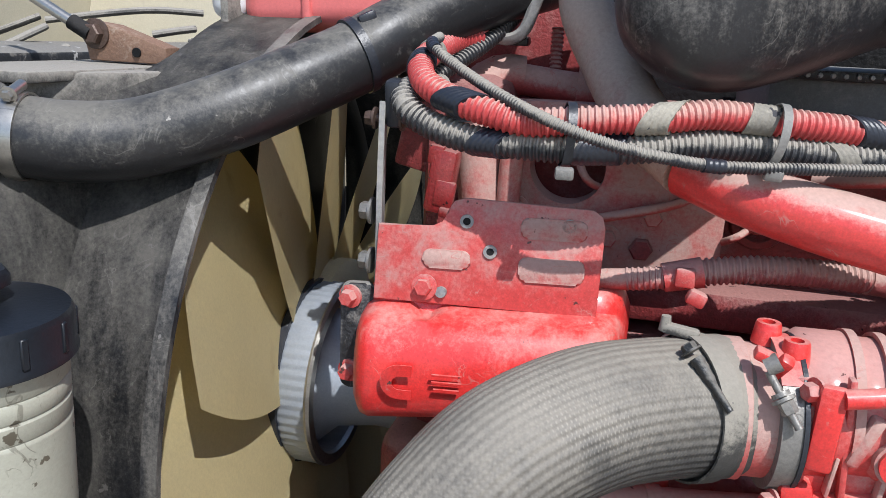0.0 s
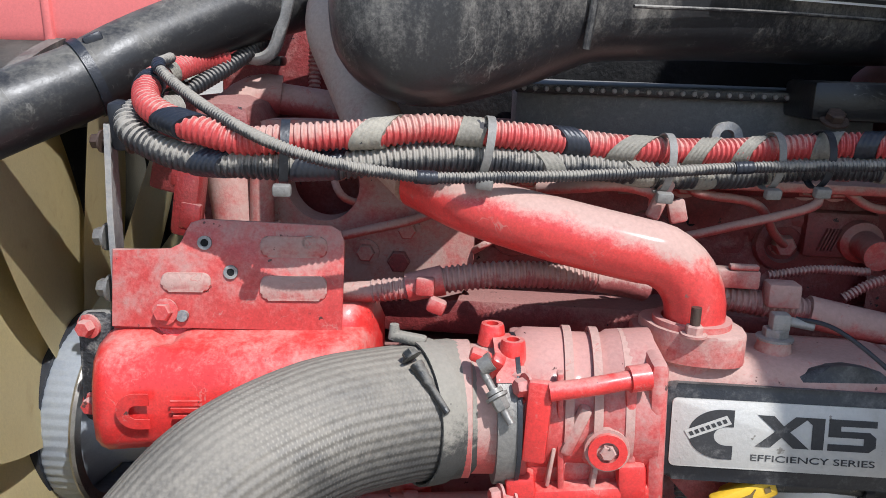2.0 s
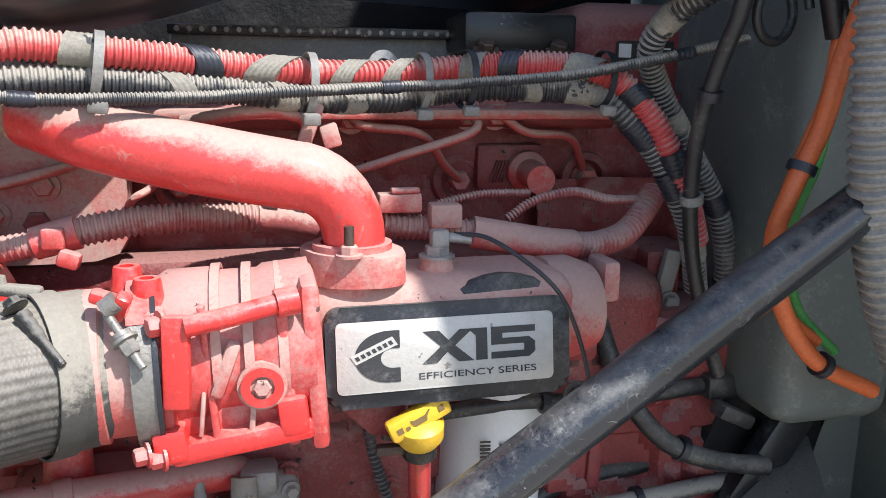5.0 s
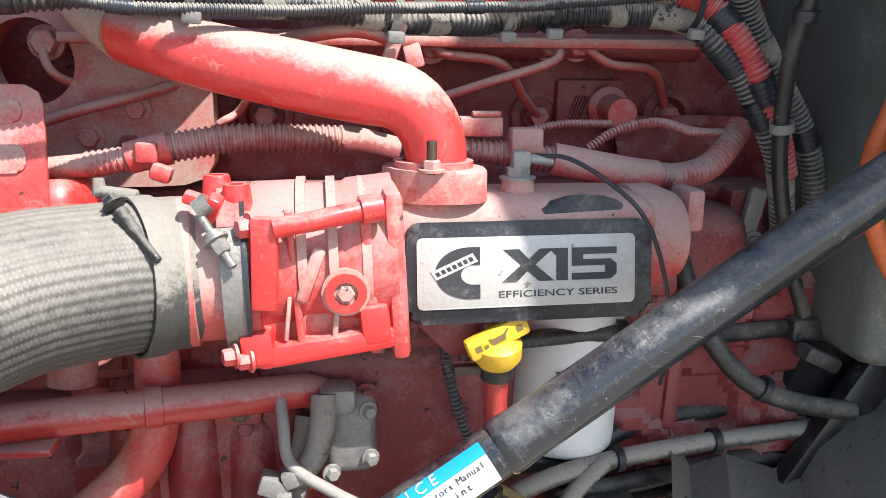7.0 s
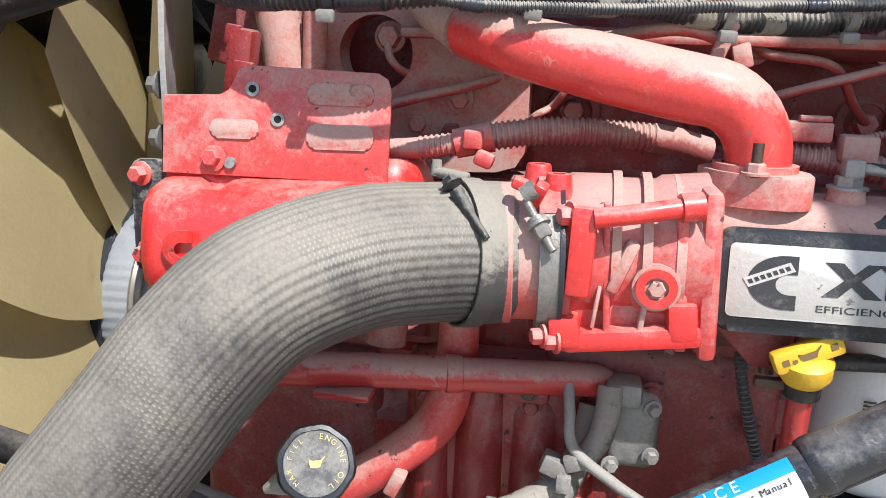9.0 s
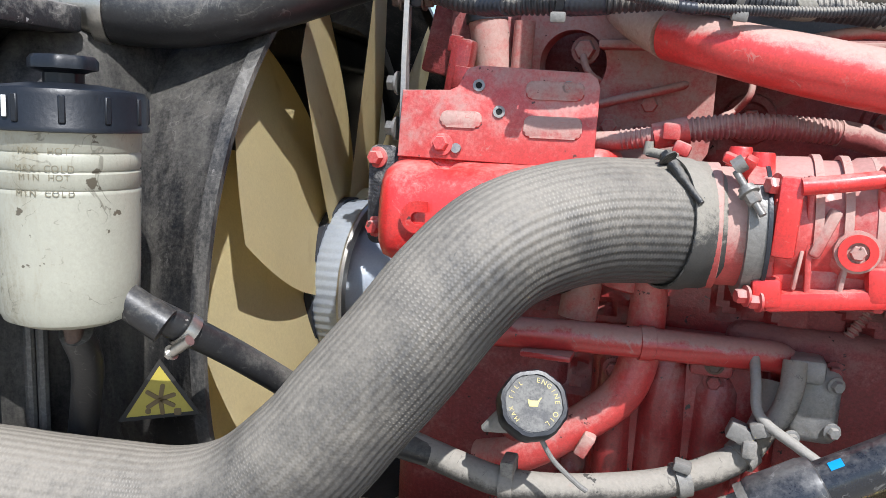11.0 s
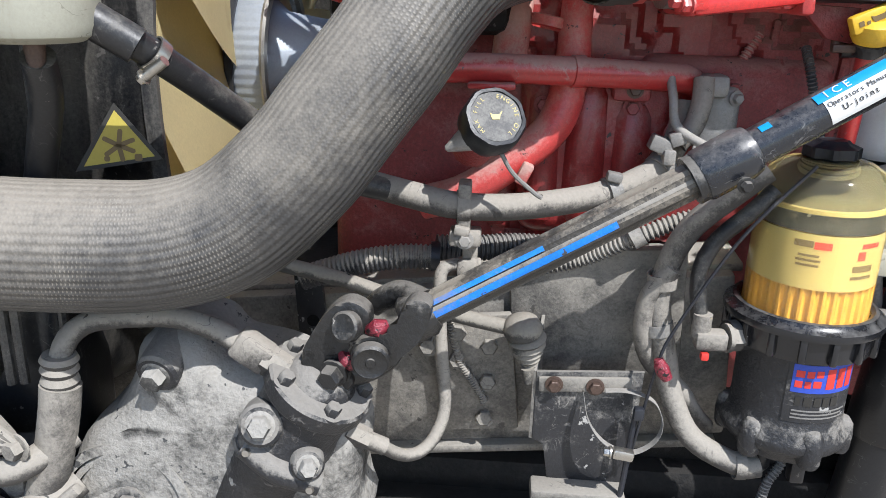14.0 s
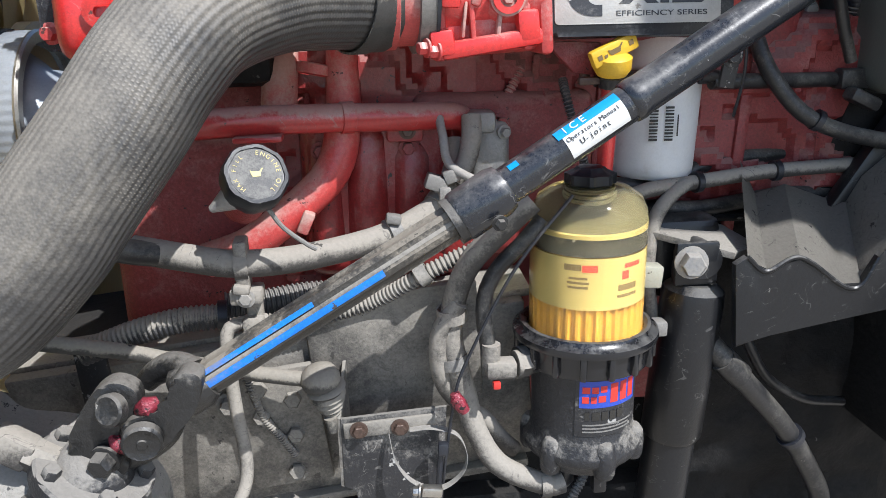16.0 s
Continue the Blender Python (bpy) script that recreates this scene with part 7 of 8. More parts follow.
    pl = thing("line_connector", (0.65, 0.56, 1.10), "pale plastic connector on the fuel line", "connector")
    part("body", box((0.640, 0.560, 1.128), (0.03, 0.025, 0.032), (0, 5, 0), bevel=0.004), tank_plastic, pl)
    part("collar", box((0.652, 0.56, 1.05), (0.03, 0.025, 0.022), bevel=0.004), tie_grey, pl)
    w = thing("ground_wire", (0.40, 0.48, 1.05), "thin black wire taped with a scrap of red tape", "wire")
    part("wire", tube([(0.50, 0.46, 1.27), (0.446, 0.470, 1.197), (0.413, 0.478, 1.137), (0.371, 0.488, 1.042), (0.359, 0.490, 0.999), (0.348, 0.498, 0.915), (0.341, 0.515, 0.829)], 0.0022, 8, 0.01), tie_black, w)
    part("tape_scrap", join(tube([(0.358, 0.487, 1.008), (0.364, 0.485, 0.995), (0.372, 0.483, 0.982)], [0.006, 0.010, 0.007], 10, 0.004), box((0.360, 0.48, 0.998), (0.014, 0.006, 0.010), (30, 40, 0), bevel=0.002)), red_grease, w)


def steering():
    t = thing("steering_shaft", (0.4, 0.38, 1.29), "black telescoping steering shaft with blue-striped splines", "steering shaft")
    lo, j, up = Vector((0.060, 0.358, 1.103)), Vector((0.365, 0.395, 1.272)), Vector((0.99, 0.475, 1.645))
    d1 = (j - lo).normalized()
    d2 = (up - j).normalized()
    n = 36
    prof = [0.0200 if (k % 6) < 3 else 0.0172 for k in range(n)]
    bm = bmesh.new()
    ends = []
    for s in (0.0, (j - lo).length):
        ends.append([bm.verts.new((prof[k] * math.cos(2 * math.pi * k / n), prof[k] * math.sin(2 * math.pi * k / n), s)) for k in range(n)])
    for k in range(n):
        bm.faces.new((ends[0][k], ends[0][(k + 1) % n], ends[1][(k + 1) % n], ends[1][k]))
    bm.faces.new(ends[0][::-1])
    bm.faces.new(ends[1])
    bm.transform(Matrix.Translation(lo) @ basis(d1))
    inner = part("splined_shaft", bm, spline_metal, t)
    q = basis(d1).inverted() @ Vector((0, -0.85, 0.55))
    a0 = math.degrees(math.atan2(q.y, q.x))
    for off, h0, h1 in ((-4, 0.01, 0.16), (32, 0.01, 0.24)):
        w = 11 if off == 32 else 8
        part("blue_stripe", wrap(lo, d1, 0.0203, a0 + off - w, a0 + off + w, h0, h1, 0.0005, 4), stripe_blue, inner)
        part("bare_flute", wrap(lo, d1, 0.0175, a0 + off + 12, a0 + off + 26, 0.0, 0.33, 0.0006, 4), frame_paint, inner)
    tb = part("outer_tube", lathe([(0, 0), (0.0215, 0), (0.0215, 0.19), (0.0235, 0.192), (0.0245, 0.20), (0.0235, 0.208), (0.0232, 0.212), (0.0232, (up - j).length), (0, (up - j).length)], j + d2 * 0.02, d2, 40), shaft_paint, t)
    part("slip_collar", lathe([(0, 0), (0.0275, 0), (0.029, 0.004), (0.029, 0.05), (0.026, 0.060), (0.022, 0.062), (0, 0.062)], j - d1 * 0.012, d2, 40), shaft_paint, t)
    part("grease_nipple", hexbolt(tuple(j + Vector((0.03, -0.028, -0.006))), (0.1, -1, -0.1), 0.006, 0.008), greasy_iron, t)
    part("torn_seal", ring(tuple(j - d1 * 0.022), d1, 0.027, 0.018, 0.012, 18), greasy_iron, t)
    b0 = j + d2 * 0.02
    q = basis(d2).inverted() @ Vector((0, -0.85, 0.60))
    a0 = math.degrees(math.atan2(q.y, q.x))
    lab = part("sticker", wrap(b0, d2, 0.0217, a0 - 38, a0 + 62, 0.105, 0.180, 0.0005, 20), label_white, t, "worn blue and white notice sticker")
    part("sticker_band", wrap(b0, d2, 0.0223, a0 - 39, a0 - 8, 0.100, 0.180, 0.0004, 10), label_blue, lab)
    part("sticker_corner", wrap(b0, d2, 0.0217, a0 - 38, a0 - 16, 0.040, 0.052, 0.0005, 5), label_blue, t)
    B = Matrix.Translation(b0) @ basis(d2)
    def curved(text, size, ang, start, step, mat_, name):
        bms = []
        for i, ch in enumerate(text):
            if ch != " ":
                bms.append(lettering(ch, size, B @ pose(0, 0, start + i * step, 0, 0, a0 + ang) @ pose(0.0229, 0, 0, 0, 90, 0) @ pose(0, 0, 0, 0, 0, 180), 0.0002))
        part(name, join(*bms), mat_, lab)
    curved("ICE", 0.013, -23, 0.112, 0.0115, label_white, "sticker_word")
    curved("Operators Manual", 0.0075, 6, 0.110, 0.0042, print_black, "sticker_line")
    curved("U-joint", 0.009, 28, 0.122, 0.0056, print_black, "sticker_line")
    # universal joint
    u = thing("universal_joint", (0.0, 0.345, 1.06), "greasy black steering universal joint with red grease", "universal joint")
    part("upper_yoke", join(slab(smooth_outline([(0.082, 1.128), (0.070, 1.092), (0.050, 1.070), (0.036, 1.052), (0.016, 1.045), (-0.004, 1.056), (-0.006, 1.074), (0.006, 1.090), (0.026, 1.093), (0.042, 1.104), (0.052, 1.128), (0.066, 1.138)]), 0.026, face_pose(0, 0.350, 0), 0.005),
                            tube([(0.066, 0.36, 1.115), (0.045, 0.378, 1.122), (0.022, 0.386, 1.112), (0.008, 0.386, 1.10)], [0.022, 0.016, 0.015, 0.012], 16, 0.005)), greasy_iron, u)
    part("yoke_collar", lathe([(0, 0), (0.024, 0), (0.028, 0.006), (0.028, 0.028), (0.022, 0.036), (0, 0.036)], lo - d1 * 0.012, d1, 28), greasy_iron, u)
    part("cross_cap", lathe([(0, 0), (0.0205, 0), (0.0205, 0.010), (0.018, 0.013), (0.016, 0.0115), (0.006, 0.0115), (0.005, 0.013), (0, 0.013)], (0.017, 0.322, 1.069), (0.15, -1, -0.1), 28), greasy_iron, u)
    part("cross_cap", lathe([(0, 0), (0.017, 0), (0.017, 0.010), (0.014, 0.012), (0.006, 0.0105), (0, 0.0105)], (-0.006, 0.322, 1.104), (-0.45, -1, 0.35), 28), greasy_iron, u)
    part("lower_yoke", join(slab(smooth_outline([(-0.056, 1.03), (-0.062, 1.06), (-0.048, 1.09), (-0.028, 1.118), (-0.008, 1.128), (0.012, 1.118), (0.014, 1.098), (0.0, 1.084), (-0.014, 1.074), (-0.014, 1.05), (-0.004, 1.03), (-0.02, 1.015)]), 0.024, face_pose(0, 0.357, 0), 0.005),
                            tube([(-0.024, 0.356, 1.030), (0.004, 0.362, 1.034), (0.028, 0.37, 1.046), (0.038, 0.376, 1.06)], [0.020, 0.016, 0.015, 0.012], 16, 0.005)), greasy_iron, u)
    part("grease", join(tube([(0.012, 0.336, 1.094), (0.022, 0.332, 1.099), (0.033, 0.337, 1.102)], [0.006, 0.011, 0.006], 9, 0.003), box((0.024, 0.330, 1.093), (0.014, 0.010, 0.008), (20, 30, 10), bevel=0.003)), red_grease, u, "smear of red grease")
    part("grease", join(tube([(-0.018, 0.337, 1.066), (-0.010, 0.332, 1.058), (-0.006, 0.336, 1.050)], [0.005, 0.010, 0.006], 9, 0.003), box((-0.013, 0.331, 1.062), (0.010, 0.010, 0.012), (10, 20, 40), bevel=0.003)), red_grease, u, "smear of red grease")
    part("pinch_bolt", hexbolt((-0.024, 0.330, 1.045), (-0.25, -0.9, -0.15), 0.013, 0.016, 1.25), greasy_iron, u)
    g = thing("steering_gear", (-0.15, 0.38, 0.85), "dust-caked cast steering gear box with bolts and fittings", "steering gear")
    # main casting: a lump with soft shoulders
    lump = [(-0.385, -0.12), (-0.345, -0.03), (-0.30, 0.015), (-0.275, 0.06), (-0.265, 0.095), (-0.225, 0.115), (-0.185, 0.11), (-0.16, 0.085), (-0.11, 0.075), (-0.075, 0.06), (-0.03, 0.02), (-0.005, -0.03), (-0.01, -0.10), (-0.03, -0.18), (-0.38, -0.2)]
    bm = pillow(smooth_outline(lump), 0.135, 0.06, face_pose(0, 0.475, 0.95))
    part("gear_housing", bm, cast_dusty, g)
    ax = Vector((0.48, -0.15, 0.86)).normalized()
    fl = Vector((-0.050, 0.352, 1.012))
    part("input_housing", lathe([(0, -0.20), (0.050, -0.20), (0.055, -0.19), (0.055, -0.11), (0.058, -0.10), (0.058, -0.06), (0.054, -0.05), (0.054, -0.012), (0.061, -0.008), (0.063, -0.004), (0.063, 0.012), (0.060, 0.015), (0.040, 0.017), (0.034, 0.028), (0.022, 0.034), (0, 0.034)], fl, ax, 48), cast_dark, g)
    part("housing_seam", ring(tuple(fl - ax * 0.104), ax, 0.0605, 0.05, 0.006, 48), cast_dark, g)
    for a in (10, 80, 150, 225, 300):
        o = basis(ax) @ Vector((0.050 * math.cos(radians(a)), 0.050 * math.sin(radians(a)), 0.012))
        part("flange_bolt", hexbolt(tuple(fl + o), ax, 0.0092, 0.012), cast_dark, g)
    for at, d, r in (((-0.2294, 0.336, 1.026), (-0.1, -1, -0.25), 0.019), ((-0.101, 0.300, 0.990), (0.15, -1, 0.35), 0.018), ((-0.050, 0.300, 0.944), (0.3, -0.9, 0.25), 0.014)):
        st = part("boss", lathe([(0, -0.02), (r * 1.5, -0.02), (r * 1.35, 0.03), (r * 1.15, 0.034), (0, 0.034)], Vector(at) - Vector(d).normalized() * 0.03, d, 24), cast_dark, g)
        part("boss_bolt", hexbolt(at, d, r * 0.72, 0.016, 1.3), cast_dusty, st)
    part("port_rail", tube([(-0.125, 0.312, 0.955), (-0.085, 0.306, 0.930), (-0.040, 0.312, 0.912)], [0.014, 0.016, 0.014], 16, 0.006), cast_dark, g)
    for x, z in ((-0.118, 0.956), (-0.048, 0.914)):
        part("port_plug", lathe([(0, 0), (0.0055, 0), (0.004, 0.004), (0, 0.004)], (x, 0.298, z), (0, -1, 0.1), 12), steel_clean, g)
    mk = face_pose(-0.085, 0.2965, 0.888, 4, 0)
    part("cast_marks", bars([(-0.028, 0, 0.008, 0.012), (-0.010, 0.004, 0.010, 0.008), (0.004, 0.006, 0.008, 0.008), (0.018, 0.008, 0.008, 0.008), (-0.004, -0.012, 0.008, 0.007), (0.010, -0.010, 0.008, 0.007)], mk, 0.006), cast_dark, g)
    cc = (-0.2865, 0.352, 0.838)
    part("sector_cover", join(ring(cc, (0, -1, 0.12), 0.086, 0.074, 0.022, 56), ring(cc, (0, -1, 0.12), 0.072, 0.064, 0.017, 56), lathe([(0, 0), (0.062, 0), (0.060, 0.014), (0.02, 0.016), (0, 0.016)], cc, (0, -1, 0.12), 48)), cast_dusty, g)
    part("adjuster", hexbolt((-0.278, 0.335, 0.850), (0, -1, 0.12), 0.014, 0.02), cast_dark, g)
    part("side_fitting", join(lathe([(0, 0), (0.014, 0), (0.014, 0.03), (0, 0.03)], (-0.022, 0.375, 0.945), (1, 0.2, -0.6), 6), lathe([(0, 0), (0.011, 0), (0.011, 0.03), (0, 0.03)], (-0.002, 0.38, 0.932), (1, 0.3, -0.6), 16)), dust_hose, g)
    part("banjo_fitting", join(box((-0.120, 0.345, 1.058), (0.045, 0.03, 0.034), (0, 35, 0), bevel=0.006), lathe([(0, 0), (0.018, 0), (0.018, 0.03), (0, 0.03)], (-0.108, 0.345, 1.050), (0.75, 0.0, -0.5), 6)), dust_hose, g, "hexagonal hose fitting")
    h = thing("pressure_line", (-0.28, 0.34, 1.08), "dusty steel pressure line with a rubber end", "pipe")
    part("pipe", tube([(-0.135, 0.345, 1.066), (-0.165, 0.348, 1.080), (-0.213, 0.345, 1.093), (-0.291, 0.342, 1.086), (-0.318, 0.334, 1.075), (-0.329, 0.322, 1.056), (-0.333, 0.318, 1.030)], 0.0125, 18, 0.01), dust_hose, h)
    part("crimp", lathe([(0, 0), (0.018, 0), (0.021, 0.006), (0.018, 0.012), (0.021, 0.018), (0.018, 0.024), (0.021, 0.032), (0.019, 0.038), (0, 0.04)], (-0.331, 0.318, 1.052), (-0.1, 0.02, -1), 24), dust_hose, h)
    part("sleeve", tube([(-0.334, 0.318, 1.015), (-0.339, 0.316, 0.98), (-0.354, 0.316, 0.92), (-0.375, 0.318, 0.86), (-0.395, 0.325, 0.80)], 0.0225, 20, 0.008), dust_hose, h)
    for z0, z1 in ((0.915, 0.934), (0.859, 0.868)):
        part("stub_hose", tube([(-0.440, 0.310, z0), (-0.418, 0.290, z0), (-0.385, 0.288, z0 + 0.003), (-0.352, 0.310, z1), (-0.335, 0.33, z1 + 0.01)], 0.0165, 18, 0.01), dust_hose, h)
    part("split_pin", join(*[tube([(-0.372, 0.285, 0.952), (-0.392, 0.280, 0.958 + 0.010 * i), (-0.418, 0.282, 0.962 + 0.018 * i)], [0.006, 0.005, 0.003], 8, 0.006) for i in (-1, 0, 1, 2)]), dust_hose, h)
    part("pin_bolt", hexbolt((-0.374, 0.287, 0.950), (-0.3, -1, 0), 0.012, 0.012), dust_hose, h)
    part("clip", box((-0.345, 0.300, 0.868), (0.07, 0.014, 0.014), (0, -42, 0), bevel=0.004), dust_hose, h)
    y = thing("steering_line", (0.06, 0.49, 1.0), "dusty grey bent steel hydraulic line", "pipe")
    part("pipe", tube([(0.125, 0.53, 1.108), (0.101, 0.522, 1.110), (0.080, 0.512, 1.106), (0.076, 0.505, 1.080), (0.080, 0.500, 1.005), (0.088, 0.490, 0.922), (0.078, 0.472, 0.885), (0.058, 0.455, 0.868), (0.034, 0.430, 0.880), (0.006, 0.392, 0.922)], 0.0085, 16, 0.008), dust_hose, y)


def chassis():
    t = thing("frame_rail", (0.1, 0.62, 0.9), "dusty steel frame rail with bolts and plates", "frame rail")
    part("web", box((0.0, 0.625, 0.905), (0.98, 0.025, 0.27), (7, -6, 0), bevel=0.006), frame_paint, t)
    part("top_flange", box((0.0, 0.66, 1.045), (0.98, 0.09, 0.014), (4, -6, 0), bevel=0.004), frame_paint, t)
    part("bottom_flange", box((0.0, 0.66, 0.765), (0.98, 0.09, 0.014), (4, -6, 0), bevel=0.004), frame_paint, t)
    part("backing_plate", box((0.125, 0.598, 0.915), (0.115, 0.012, 0.20), (8, -6, 0), bevel=0.003), frame_paint, t)
    for x, z in ((0.098, 0.985), (0.143, 0.965), (0.098, 0.94), (0.143, 0.905), (0.140, 0.84), (0.055, 0.96)):
        part("frame_bolt", hexbolt((x, 0.592 + (0.96 - z) * 0.14, z), (0, -1, 0.12), 0.0125, 0.014), frame_paint, t)
    part("paint_mark", lathe([(0, 0), (0.016, 0), (0.014, 0.0008), (0, 0.0008)], (0.115, 0.6105, 0.862), (0, -1, 0.12), 9), red_dusty, t)
    part("slot", box((0.245, 0.606, 0.995), (0.018, 0.012, 0.022), bevel=0.002), black_and_shade, t)
    part("mount_plate", box((0.29, 0.60, 1.02), (0.24, 0.02, 0.20), (6, -4, 0), bevel=0.006), frame_paint, t)
    part("cross_member", box((-0.18, 0.78, 0.96), (0.20, 0.20, 0.16), (0, -6, 0), bevel=0.02), black_and_shade, t)
    part("far_member", box((0.2, 1.0, 0.62), (1.8, 0.5, 0.10), bevel=0.03), black_and_shade, t)
    s = thing("sway_link_bracket", (-0.12, 0.60, 1.0), "flat black steel tab with a hole", "bracket")
    part("tab", slab([(-0.018, 0.045), (0.020, 0.055), (0.030, -0.06), (-0.012, -0.065)], 0.008, face_pose(-0.115, 0.575, 1.03), 0.002), plate_dark, s)
    part("tab_hole", lathe([(0, 0), (0.009, 0), (0.009, 0.001), (0, 0.001)], (-0.106, 0.5665, 0.998), (0, -1, 0), 16), black_and_shade, s)
    r = thing("track_rod", (0.05, 0.54, 1.04), "dusty steel link rod with a ribbed rubber ball joint", "link rod")
    part("rod", tube([(-0.16, 0.50, 1.112), (-0.127, 0.505, 1.102), (-0.059, 0.53, 1.077), (0.008, 0.55, 1.048), (0.100, 0.545, 1.027), (0.184, 0.535, 1.015)], 0.0105, 16, 0.02), cuff_rubber, r)
    part("joint", lathe([(0, 0), (0.020, 0), (0.026, 0.006), (0.0265, 0.014), (0.022, 0.024), (0.012, 0.030), (0, 0.031)], (0.188, 0.534, 1.008), (-0.15, -0.2, 1), 24), cuff_rubber, r)
    part("boot", lathe([(0.008, -0.05), (0.013, -0.045), (0.012, -0.041), (0.017, -0.036), (0.015, -0.031), (0.021, -0.026), (0.018, -0.021), (0.025, -0.015), (0.022, -0.009), (0.027, -0.003), (0.02, 0.002), (0, 0.002)], (0.192, 0.533, 1.008), (-0.15, -0.2, 1), 24), cuff_rubber, r)
    part("tip", lathe([(0, 0), (0.009, 0), (0.006, 0.022), (0, 0.022)], (0.196, 0.53, 0.962), (0.1, 0, -1), 12), cuff_rubber, r)
    for name, pts, rr, mt, lab in (("corrugated_conduit", [(-0.12, 0.57, 1.06), (-0.086, 0.568, 1.073), (-0.040, 0.566, 1.089), (0.013, 0.566, 1.100), (0.064, 0.572, 1.100)], 0.0175, grey_conduit, "dusty corrugated conduit along the frame"),
                                   ("corrugated_conduit", [(0.064, 0.59, 1.108), (0.113, 0.60, 1.106), (0.175, 0.62, 1.106), (0.256, 0.64, 1.098)], 0.0185, dark_conduit, "black corrugated conduit along the frame"),
                                   ("corrugated_conduit", [(0.11, 0.575, 1.082), (0.18, 0.58, 1.086), (0.26, 0.58, 1.105), (0.325, 0.556, 1.146), (0.369, 0.552, 1.169), (0.398, 0.55, 1.180)], 0.0115, grey_conduit, "thin dusty corrugated conduit under the shaft"),
                                   ("thin_conduit", [(0.082, 0.572, 1.03), (0.087, 0.575, 1.0), (0.102, 0.58, 0.943), (0.128, 0.59, 0.895), (0.14, 0.595, 0.87)], 0.0062, grey_conduit, "thin dusty corrugated conduit on the frame rail")):
        conduit(name, pts, rr, mt, lab, pitch=0.0065 if rr > 0.01 else 0.0045, depth=0.0024 if rr > 0.01 else 0.0014)
    p = thing("conduit_clip", (0.075, 0.56, 1.10), "black conduit clip strap", "clip")
    part("strap", ring((0.058, 0.571, 1.101), (1, 0.1, 0), 0.0205, 0.0175, 0.012, 24), tie_black, p)
    part("strap", ring((0.32, 0.556, 1.145), (0.8, 0, 0.5), 0.016, 0.0115, 0.016, 20), tie_grey, p)
    b = thing("valve_bracket", (0.28, 0.53, 0.86), "folded black steel bracket speckled with dust", "bracket")
    part("face", slab([(-0.072, 0.090), (0.072, 0.098), (0.062, -0.10), (-0.045, -0.10), (-0.055, -0.02), (-0.072, -0.015)], 0.005, face_pose(0.281, 0.535, 0.868), 0.0015), plate_dark, b)
    part("side", slab([(0, -0.015), (0.0, 0.090), (-0.07, 0.16), (-0.075, 0.02)], 0.005, pose(0.209, 0.532, 0.868, 90, 0, -100), 0.001), frame_paint, b)
    part("strap", box((0.275, 0.526, 0.945), (0.125, 0.006, 0.022), (0, -3, 0), bevel=0.002), frame_paint, b)
    for x in (0.233, 0.288):
        part("strap_bolt", hexbolt((x, 0.523, 0.944), (0, -1, 0), 0.0085, 0.008), rust_bolt, b)
    part("lower_lip", box((0.275, 0.515, 0.782), (0.13, 0.04, 0.02), bevel=0.004), frame_paint, b)
    k = thing("open_hose_clamp", (0.33, 0.48, 0.91), "loose open worm-drive hose clamp hanging from the bracket", "hose clamp")
    loop = [(0.272, 0.5235, 0.938), (0.280, 0.500, 0.905), (0.302, 0.485, 0.882), (0.335, 0.478, 0.874), (0.365, 0.482, 0.890), (0.374, 0.49, 0.915), (0.362, 0.50, 0.940), (0.330, 0.508, 0.948), (0.30, 0.512, 0.945)]
    line = curve_points(loop, 0.004)
    bm = bmesh.new()
    rows = [[bm.verts.new(q + Vector((0, dy, 0)) + o) for dy, o in ((-0.006, Vector((0, 0, 0))), (0.006, Vector((0, 0, 0))), (0.006, Vector((0.0006, 0, 0.0006))), (-0.006, Vector((0.0006, 0, 0.0006))))] for q in line]
    for a, c in zip(rows, rows[1:]):
        for s2 in range(4):
            bm.faces.new((a[s2], a[(s2 + 1) % 4], c[(s2 + 1) % 4], c[s2]))
    part("band", bm, steel_dull, k)
    part("worm_housing", join(box((0.325, 0.474, 0.874), (0.028, 0.014, 0.014), (0, 8, 0), bevel=0.003), hexbolt((0.309, 0.473, 0.876), (-1, 0, 0.1), 0.006, 0.008)), steel_clean, k)
    part("tail_wires", join(tube([(0.342, 0.50, 0.93), (0.338, 0.50, 0.88), (0.333, 0.50, 0.80), (0.325, 0.50, 0.76)], 0.004, 8), box((0.343, 0.492, 0.925), (0.014, 0.012, 0.018), bevel=0.003)), tie_black, k)
    q = thing("shock_absorber", (0.69, 0.58, 0.7), "black tubular shock absorber with a bolted top eye", "shock absorber")
    top, bot = Vector((0.712, 0.575, 1.110)), Vector((0.676, 0.585, 0.60))
    d = (bot - top).normalized()
    part("upper_tube", lathe([(0, 0), (0.030, 0), (0.042, 0.010), (0.044, 0.02), (0.044, 0.235), (0.040, 0.243), (0, 0.243)], top, d, 36), black_paint, q)
    part("lower_tube", lathe([(0, 0), (0.037, 0), (0.037, 0.30), (0, 0.30)], top + d * 0.24, d, 32), black_paint, q)
    part("top_eye", join(lathe([(0, 0), (0.026, 0), (0.026, 0.045), (0, 0.045)], (0.712, 0.595, 1.145), (0, -1, 0.05), 28), box((0.705, 0.575, 1.118), (0.05, 0.03, 0.05), bevel=0.008)), black_paint, q)
    part("eye_plate", box((0.703, 0.555, 1.143), (0.062, 0.010, 0.062), bevel=0.006), black_paint, q)
    part("eye_bolt", hexbolt((0.693, 0.55, 1.147), (-0.2, -1, 0.05), 0.017, 0.020, 1.35), steel_dull, q)
